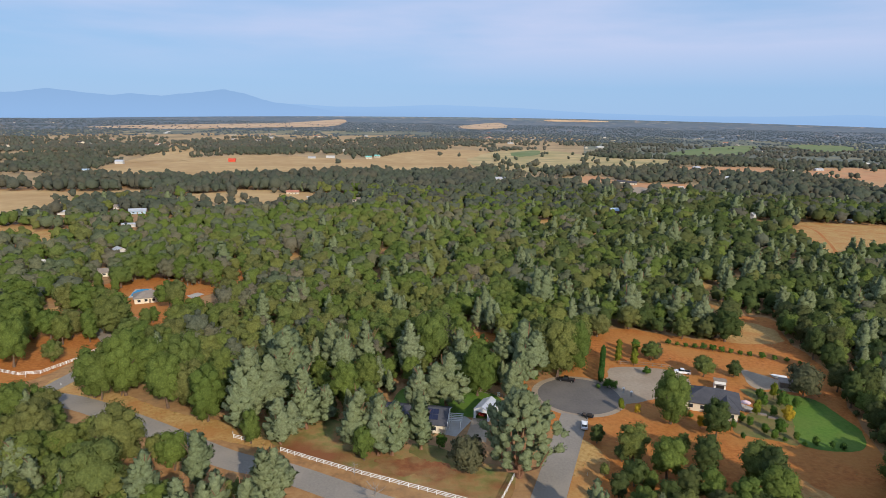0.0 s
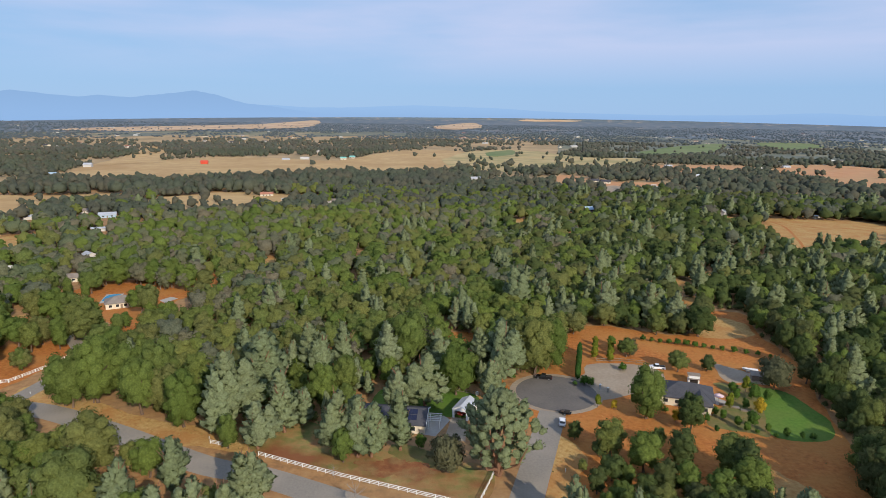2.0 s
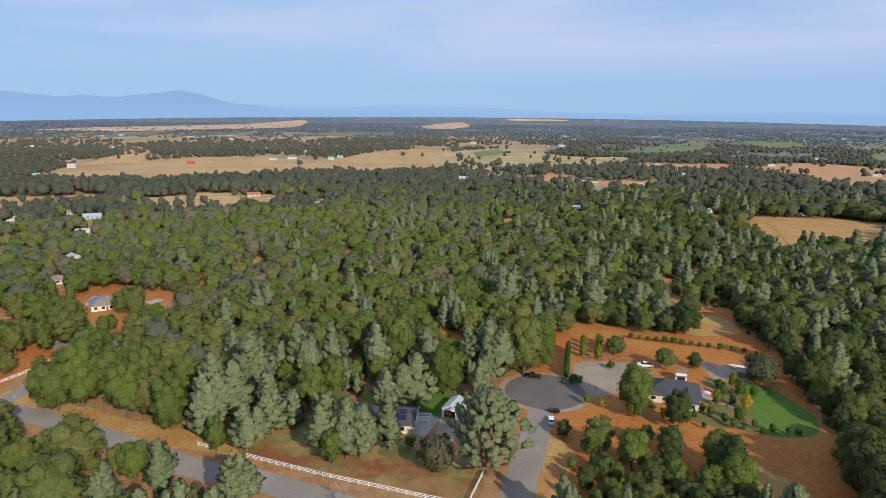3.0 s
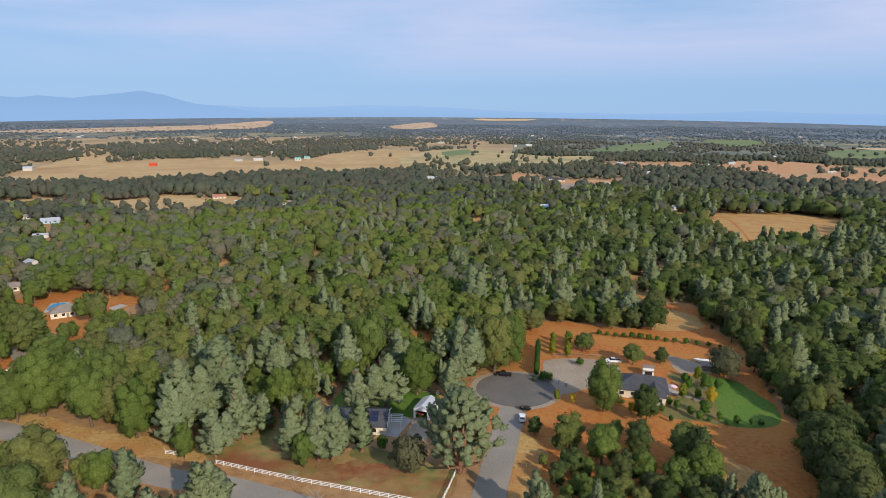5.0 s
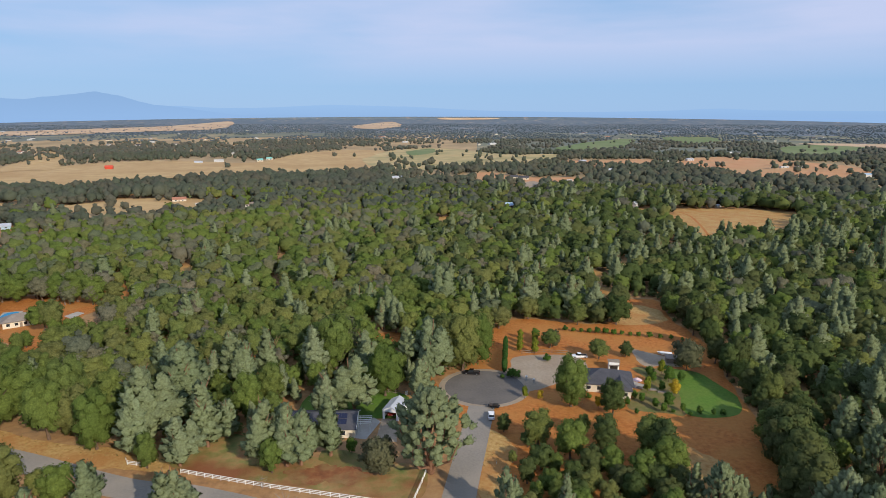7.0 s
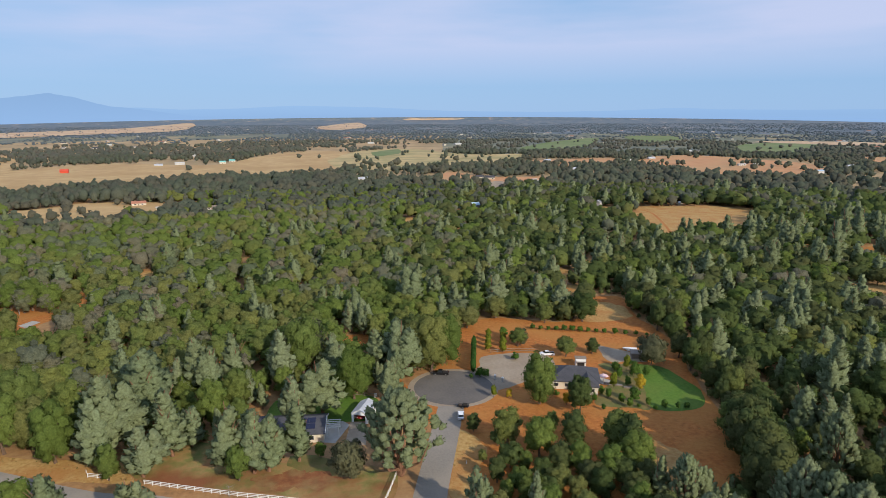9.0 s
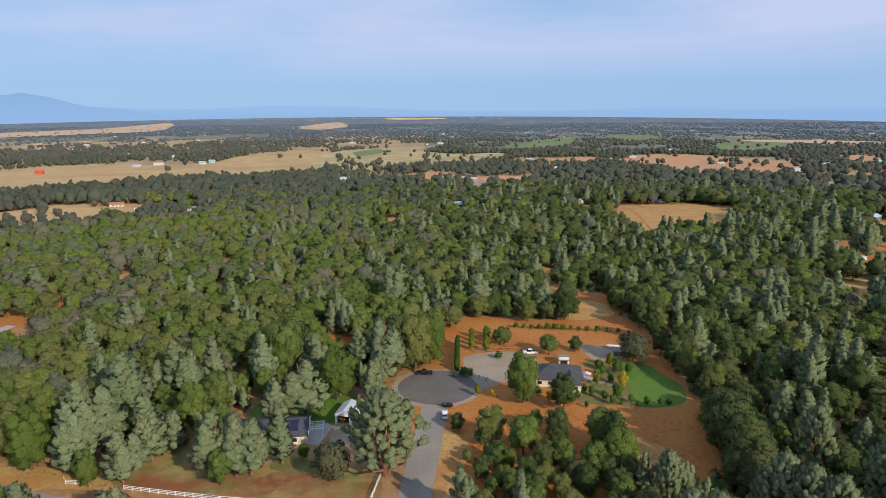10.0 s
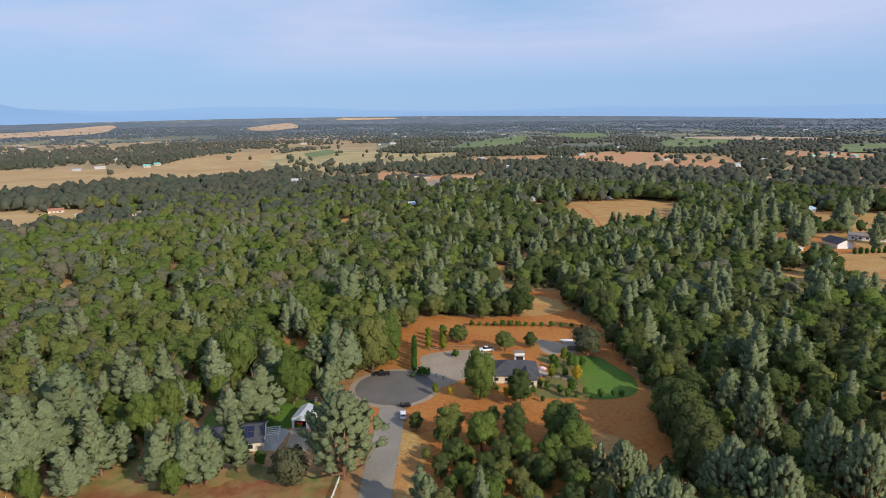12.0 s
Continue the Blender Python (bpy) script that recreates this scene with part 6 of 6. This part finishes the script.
for i in range(14):
    u = i / 13
    x, y = (90.9 + 27.6 * u * 13 / 9, 238.9 - 11.3 * u * 13 / 9) if i <= 9 else (118.5 + 15.5 * (i - 9) / 4, 227.6 - 7.4 * (i - 9) / 4)
    tree("shrub", x, y, 2.4 + 0.5 * math.sin(i * 5.3) - (0.8 if i > 10 else 0), SHRUB, STEM, "small clipped evergreen shrub on bare soil", "shrub", 1.0, "row of shrubs")
for crowns, kind, label, spots in (
    (YELLOW, "yellowing_tree", "small tree turning yellow beside the lawn", [(103.9, 173.5, 6), (59.6, 177.7, 3.6), (75.9, 169.1, 4.3)]),
    (LIME, "young_tree", "light green young tree on the lawn edge", [(96.4, 177.3, 6), (55, 179.4, 4.7), (108.3, 189.9, 6.2)]),
    (GARDEN, "garden_tree", "leafy green garden tree beside the lawn", [(107.5, 183.6, 6.5), (97.7, 165.9, 5.4), (91.1, 170.6, 3.6), (93.3, 166.2, 3.6), (100.6, 162.6, 3.1), (104.5, 159.8, 3.3), (85.5, 169, 3.2), (108.7, 158.8, 2.3), (103.9, 191.6, 2.7), (-1.1, 154.9, 5), (101.7, 177.3, 3.8), (102, 184, 4.1), (111.8, 183.1, 4.3), (89.9, 173.4, 3.4), (94.4, 162.7, 3.7), (85.5, 163, 2.3), (103.6, 188.9, 4.2)]),
    (SHRUB, "shrub", "low green shrub in the garden", [(55.3, 196.6, 3.4), (57.1, 195.9, 3), (51.9, 195.8, 1.7), (31.1, 201.5, 2.5), (83.1, 168.2, 2), (97.2, 162.1, 1.4), (101.5, 159.7, 1.4), (75.3, 175.5, 2), (72.3, 207.8, 3), (38, 216.2, 2.7), (25.5, 185.9, 3.9), (111.7, 158.5, 2)]),
    (BROWN, "browned_oak", "oak with thin brownish leaves", [(118.9, 191.4, 12.4), (79.4, 222, 7.6), (5.9, 143.5, 10.8), (-4.7, 216.9, 20.2)]),
):
    for x, y, h in spots:
        tree(kind, x, y, h, crowns, STEM, label, "shrub" if kind == "shrub" else "tree", 1.0 if kind in ("shrub", "browned_oak") else 0.78)

# ---------------------------------------------------------------- trees: the woods
def inside(points, outline):
    x, y = points[:, 0], points[:, 1]
    hit = np.zeros(len(points), bool)
    ax, ay = outline[:, 0], outline[:, 1]
    bx, by = np.roll(ax, -1), np.roll(ay, -1)
    for x0, y0, x1, y1 in zip(ax, ay, bx, by):
        if y0 != y1:
            hit ^= ((y0 > y) != (y1 > y)) & (x < (x1 - x0) * (y - y0) / (y1 - y0) + x0)
    return hit


def near_line(points, outline, gap):
    out = np.zeros(len(points), bool)
    for p, q in zip(outline, np.roll(outline, -1, 0)):
        d = q - p
        u = np.clip(((points - p) @ d) / max(d @ d, 1e-6), 0, 1)
        out |= np.hypot(*(points - (p + u[:, None] * d)).T) < gap
    return out


def wild(near, far, step, seed, left=-41.0, right=57.0):
    """Plan points for wild trees between two distances, on a jittered net, off the open ground and the planted trees."""
    rng = np.random.default_rng(seed)
    az0, az1 = radians(left), radians(right)
    out = []
    d = near
    while d < far:
        k = step * max(1.0, d / near) if near > 1400 else step
        n = max(1, int((az1 - az0) * d / k))
        a = az0 + (np.arange(n) + rng.uniform(0.1, 0.9, n)) * (az1 - az0) / n
        r = d + rng.uniform(-0.5, 0.5, n) * k * (1.0 if near < 700 else 3.0)
        out.append(np.stack([r * np.sin(a), r * np.cos(a)], 1))
        d += k * 0.9
    p = np.concatenate(out)
    for line, gap, *sparse in OPEN:
        lo, hi = line.min(0) - max(gap, 0) - 1, line.max(0) + max(gap, 0) + 1
        box = ((p > lo) & (p < hi)).all(1)
        if box.any():
            q = p[box]
            bad = inside(q, line)
            if gap > 0:
                bad |= near_line(q, line, gap)
            if sparse:
                bad &= rng.random(len(bad)) > sparse[0]
            box[box] = bad
            p = p[~box]
    return p, rng


def far_from_planted(p, gap):
    planted = np.array([(q[0], q[1]) for q in PLANTED])
    keep = np.ones(len(p), bool)
    for i in range(0, len(p), 500):
        d = np.hypot(p[i:i + 500, None, 0] - planted[None, :, 0], p[i:i + 500, None, 1] - planted[None, :, 1]).min(1)
        keep[i:i + 500] = d > gap
    return p[keep]


OPEN.append((np.array([(-116.1, 173.4), (-85.3, 159.2), (-55.9, 143), (-21.7, 126.4), (24.6, 110.6), (17.8, 75), (-40.4, 74), (-54.8, 115.5), (-73.2, 131), (-99.2, 150.3)]), 0.0))
OPEN.append((np.array([(-176.4, 209.3), (-163.4, 233.1), (-136.1, 241.1), (-117.7, 211.9), (-121.2, 187.9), (-141.7, 183), (-155.6, 182.4)]), 0.0))
OPEN.append((np.array([(-56.5, 163.4), (-38.7, 172.2), (-13.9, 159.1), (16.9, 149.8), (25.3, 140.9), (23.3, 128.2), (12.3, 130.1), (-18.1, 140.1), (-48, 150.5)]), 0.0))
OPEN.append((np.array([(-26, 148), (32, 146), (38, 176), (28, 196), (-2, 190), (-24, 182)]), 0.0))
OPEN.append((np.array([(7.5, 141.6), (25.5, 142.1), (20.5, 110.5), (1.5, 116.9)]), 0.0))
OPEN.append((np.array([(-173.7, 287), (-112.4, 334.2), (-98.8, 291.4), (-106.6, 242.5), (-102, 220.9), (-118.7, 220.1), (-132.7, 234.6), (-128.8, 211.4), (-145.9, 234)]), 0.0))
# the nearest wild trees are things of their own
p, rng = wild(108, 208, 6.9, 3)
p = far_from_planted(p, 3.4)
for x, y in p:
    if rng.random() < (0.16 if x < 90 else 0.12):
        pine(x, y, rng.uniform(9, 15), rng.uniform(0.95, 1.25))
    else:
        oak(x, y, rng.uniform(6.0, 10.5), rng.uniform(0.72, 1.02))


def woods(name, places, templates, mat, label, heights, rng, wide=(0.82, 1.15)):
    """Many trees in one mesh, each a turned and scaled copy of a template, with a tint of its own."""
    packs = [(s.verts(), np.concatenate(s.s), np.array([f + (f[-1],) if len(f) == 3 else f for f in s.f])) for s in templates]
    vs, ns, fs, ts, base = [], [], [], [], 0
    for x, y in places:
        v, m, f = packs[rng.integers(len(packs))]
        at, s = site(x, y)
        h, w, a = rng.uniform(*heights) * s * (1.22 if x > 0.33 * y and 560 < math.hypot(x, y) < 980 and heights[0] > 5 else 1.0), rng.uniform(*wide), rng.uniform(0, math.tau)
        c, d = math.cos(a) * h * w, math.sin(a) * h * w
        vs.append(np.stack([v[:, 0] * c - v[:, 1] * d + at.x, v[:, 0] * d + v[:, 1] * c + at.y, v[:, 2] * h + at.z], 1))
        c, d = math.cos(a), math.sin(a)
        ns.append(np.stack([m[:, 0] * c - m[:, 1] * d, m[:, 0] * d + m[:, 1] * c, m[:, 2]], 1))
        fs.append(f + base)
        ts.append(np.full(len(v), 0.45 + 1.1 * noise.noise(Vector((x * 0.011, y * 0.011, 5.5))) + rng.uniform(0, 0.5)))
        base += len(v)
    v, f, t = np.concatenate(vs), np.concatenate(fs), np.concatenate(ts)
    tri = f[:, 2] == f[:, 3]
    sizes = np.where(tri, 3, 4)
    start = np.concatenate([[0], np.cumsum(sizes)[:-1]])
    flat = f.reshape(-1)[(np.arange(f.size) % 4 != 3) | np.repeat(~tri, 4)]
    me = bpy.data.meshes.new(name)
    me.vertices.add(len(v))
    me.vertices.foreach_set("co", v.astype(np.float32).ravel())
    me.loops.add(len(flat))
    me.loops.foreach_set("vertex_index", flat.astype(np.int32))
    me.polygons.add(len(f))
    me.polygons.foreach_set("loop_start", start.astype(np.int32))
    me.update(calc_edges=True)
    me.polygons.foreach_set("use_smooth", np.ones(len(f), bool))
    me.normals_split_custom_set_from_vertices(np.concatenate(ns).astype(np.float32))
    me.attributes.new("tint", "FLOAT", "POINT").data.foreach_set("value", t.astype(np.float32))
    me.materials.append(mat)
    return tagged(new(name, me), label, "trees", kind="stuff")


def mixed_wood(near, far, step, seed, oaks, pines, heights, right_pines, left_pines, blue, where, grey_leaves=None):
    """A belt of wood: oaks of three kinds and pines, in shares that change from west to east."""
    p, rng = wild(near, far, step, seed)
    p = far_from_planted(p, 3.8)
    east = np.clip((np.degrees(np.arctan2(p[:, 0], p[:, 1])) - 3) / 20, 0, 1)
    pick, kind = rng.random(len(p)), np.zeros(len(p), int)
    some = pick < left_pines + (right_pines - left_pines) * east
    dark = ~some & (rng.random(len(p)) < 0.75 * east)
    west = np.clip((-8 - np.degrees(np.arctan2(p[:, 0], p[:, 1]))) / 12, 0, 1)
    grey = ~some & ~dark & (rng.random(len(p)) < blue + 0.16 * west)
    rest = ~some & ~dark & ~grey
    woods("oak_wood", p[rest], oaks, M_OAK, f"green oak wood with uneven crowns {where}", heights, rng)
    woods("live_oak_wood", p[dark], oaks, M_LIVEOAK, f"dark green live oak wood {where}", heights, rng)
    if grey.any():
        woods("blue_oak_wood", p[grey], oaks, grey_leaves or M_BLUEOAK, f"grey-green blue oak wood {where}", heights, rng)
    woods("pine_wood", p[some], pines, M_PINE, f"grey pines standing over oaks {where}", (heights[0] + 3, heights[1] + 5), rng, (1.1, 1.5))


mixed_wood(208, 300, 7.7, 10, [oak_crown(90 + i, 170, 0.040, 11, 1.12, 0.12, 0.10) for i in range(8)], [pine_crown(110 + i, 380, 0.028, 1 + i % 2, 1.0, 30) for i in range(6)], (7.0, 12.5), 0.14, 0.04, 0.06, "behind the clearing")
mixed_wood(300, 430, 8.0, 11, [oak_crown(100 + i, 70, 0.070, 9, (1.12, 0.95, 1.25, 1.4)[i % 4], 0.12, 0.10, 0.94) for i in range(8)], [pine_crown(120 + i, 130, 0.044, 1 + i % 2, 1.15, 22) for i in range(6)], (7.0, 13.0), 0.14, 0.025, 0.28, "in the middle distance")
far_oaks = [oak_crown(140 + i, 8, 0.09, 5, (1.12, 0.95, 1.3, 1.5)[i % 4], 0.12, 0.10, 1.0) for i in range(8)]
far_pines = [pine_crown(160 + i, 30, 0.070, 1, 1.2, 14) for i in range(4)]
mixed_wood(430, 590, 9.0, 12, far_oaks, far_pines, (7.0, 13.0), 0.10, 0.015, 0.36, "further off")
# the grey share here takes the haze-greyed belt leaves
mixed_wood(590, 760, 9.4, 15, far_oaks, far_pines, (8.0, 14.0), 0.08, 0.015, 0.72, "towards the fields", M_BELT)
p, rng = wild(760, 1600, 12.5, 13)
keep = np.array([noise.noise(Vector((x * 0.006, y * 0.006, 3.1))) for x, y in p]) + rng.uniform(-0.25, 0.25, len(p)) > np.where((p[:, 1] > 1000) & (p[:, 0] < 350), 0.06, -0.3)
p = p[keep]
belt_crowns = [oak_crown(180 + i, 0, 0.1, 3, (1.05, 1.2, 0.9)[i % 3], 0.08, 0.1, 1.0) for i in range(8)]
p = p[(p[:, 0] < 0.33 * p[:, 1]) | (np.hypot(p[:, 0], p[:, 1]) > 980) | (rng.random(len(p)) < 0.6)]
front = (np.hypot(p[:, 0], p[:, 1]) < 930) & (p[:, 0] < 60)
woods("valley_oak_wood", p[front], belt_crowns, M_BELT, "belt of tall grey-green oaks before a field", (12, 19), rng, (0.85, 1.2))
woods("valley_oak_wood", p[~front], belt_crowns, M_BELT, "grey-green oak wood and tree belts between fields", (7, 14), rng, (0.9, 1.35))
p, rng = wild(1600, 7500, 15.8, 14)
p += rng.uniform(-0.5, 0.5, p.shape) * np.hypot(p[:, 0], p[:, 1])[:, None] * 0.012
away = np.hypot(p[:, 0], p[:, 1])
keep = np.array([noise.noise(Vector((x * 0.0022, y * 0.0012, 7.7))) + 0.7 * noise.noise(Vector((x * 0.012, y * 0.005, 1.7))) for x, y in p]) + rng.uniform(-0.2, 0.2, len(p)) > np.where(p[:, 0] < 0.2 * p[:, 1], np.where(away < 2900, -0.30, -0.36), np.where(away < 2600, -0.16, -0.36))
keep &= away < np.array([rim(a) for a in np.degrees(np.arctan2(p[:, 0], p[:, 1]))])
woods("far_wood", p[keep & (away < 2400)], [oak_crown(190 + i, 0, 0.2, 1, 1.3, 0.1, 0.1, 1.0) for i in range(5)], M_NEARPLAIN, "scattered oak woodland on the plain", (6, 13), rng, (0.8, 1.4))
woods("far_wood", p[keep & (away >= 2400)], [oak_crown(190 + i, 0, 0.2, 0, 1.5) for i in range(5)], M_FARWOOD, "distant woodland on the plain, tinted blue for haze", (5, 9), rng, (1.0, 2.2))

# undergrowth between the trees of the brushy wood
p, rng = wild(110, 330, 5.2, 21, 18.0, 57.0)
woods("brush", p, [oak_crown(400 + i, 60, 0.12, 1, 1.5, 0.05) for i in range(5)], M_LIVEOAK, "low green brush between trees", (2.0, 4.2), rng)
p, rng = wild(150, 330, 8.0, 22, -41.0, 18.0)
woods("brush", p, [oak_crown(410 + i, 50, 0.13, 1, 1.5, 0.05) for i in range(4)], M_OAK, "low green brush under oaks", (1.6, 3.4), rng)


def weeds(name, outline, count, seed, label):
    """Dry weed tufts on bare soil: a few small blades each."""
    rng, line = np.random.default_rng(seed), np.array(outline)
    p = rng.uniform(line.min(0), line.max(0), (count * 3, 2))
    p = p[inside(p, line)]
    for q in HARD:
        p = p[~inside(p, q)]
    p = p[:count]
    keep = np.array([noise.noise(Vector((x * 0.11, y * 0.11, 2.0))) for x, y in p]) + rng.uniform(-0.35, 0.35, len(p)) > 0
    tuft = []
    for i in range(4):
        s = Shape()
        a = rng.uniform(0, math.tau, 5)
        pts = np.stack([0.25 * np.cos(a), 0.25 * np.sin(a), np.full(5, 0.35)], 1)
        s.add(*tufts(rng, pts, np.stack([np.cos(a), np.sin(a), np.full(5, 0.4)], 1), 0.42))
        tuft.append(s)
    return woods(name, p[keep], tuft, M_WEED, label, (0.15, 0.4), rng, (1.0, 1.8))


weeds("dry_weeds", [(33.2, 192), (57.5, 241.6), (111.1, 245.2), (151.4, 274.1), (140.2, 210.3), (126.9, 177.4), (115.4, 140.8), (90.5, 115.4), (58.9, 114.7), (28, 125.8)], 450, 51, "dry weed tufts on bare soil")
weeds("dry_weeds", [(-132.1, 190.1), (-131.1, 197.4), (-107.6, 188.5), (-77.8, 171.9), (-55.8, 166.7), (-47.2, 153.4), (-71, 159), (-103.2, 173.9)], 500, 52, "dry weed tufts on a road verge")
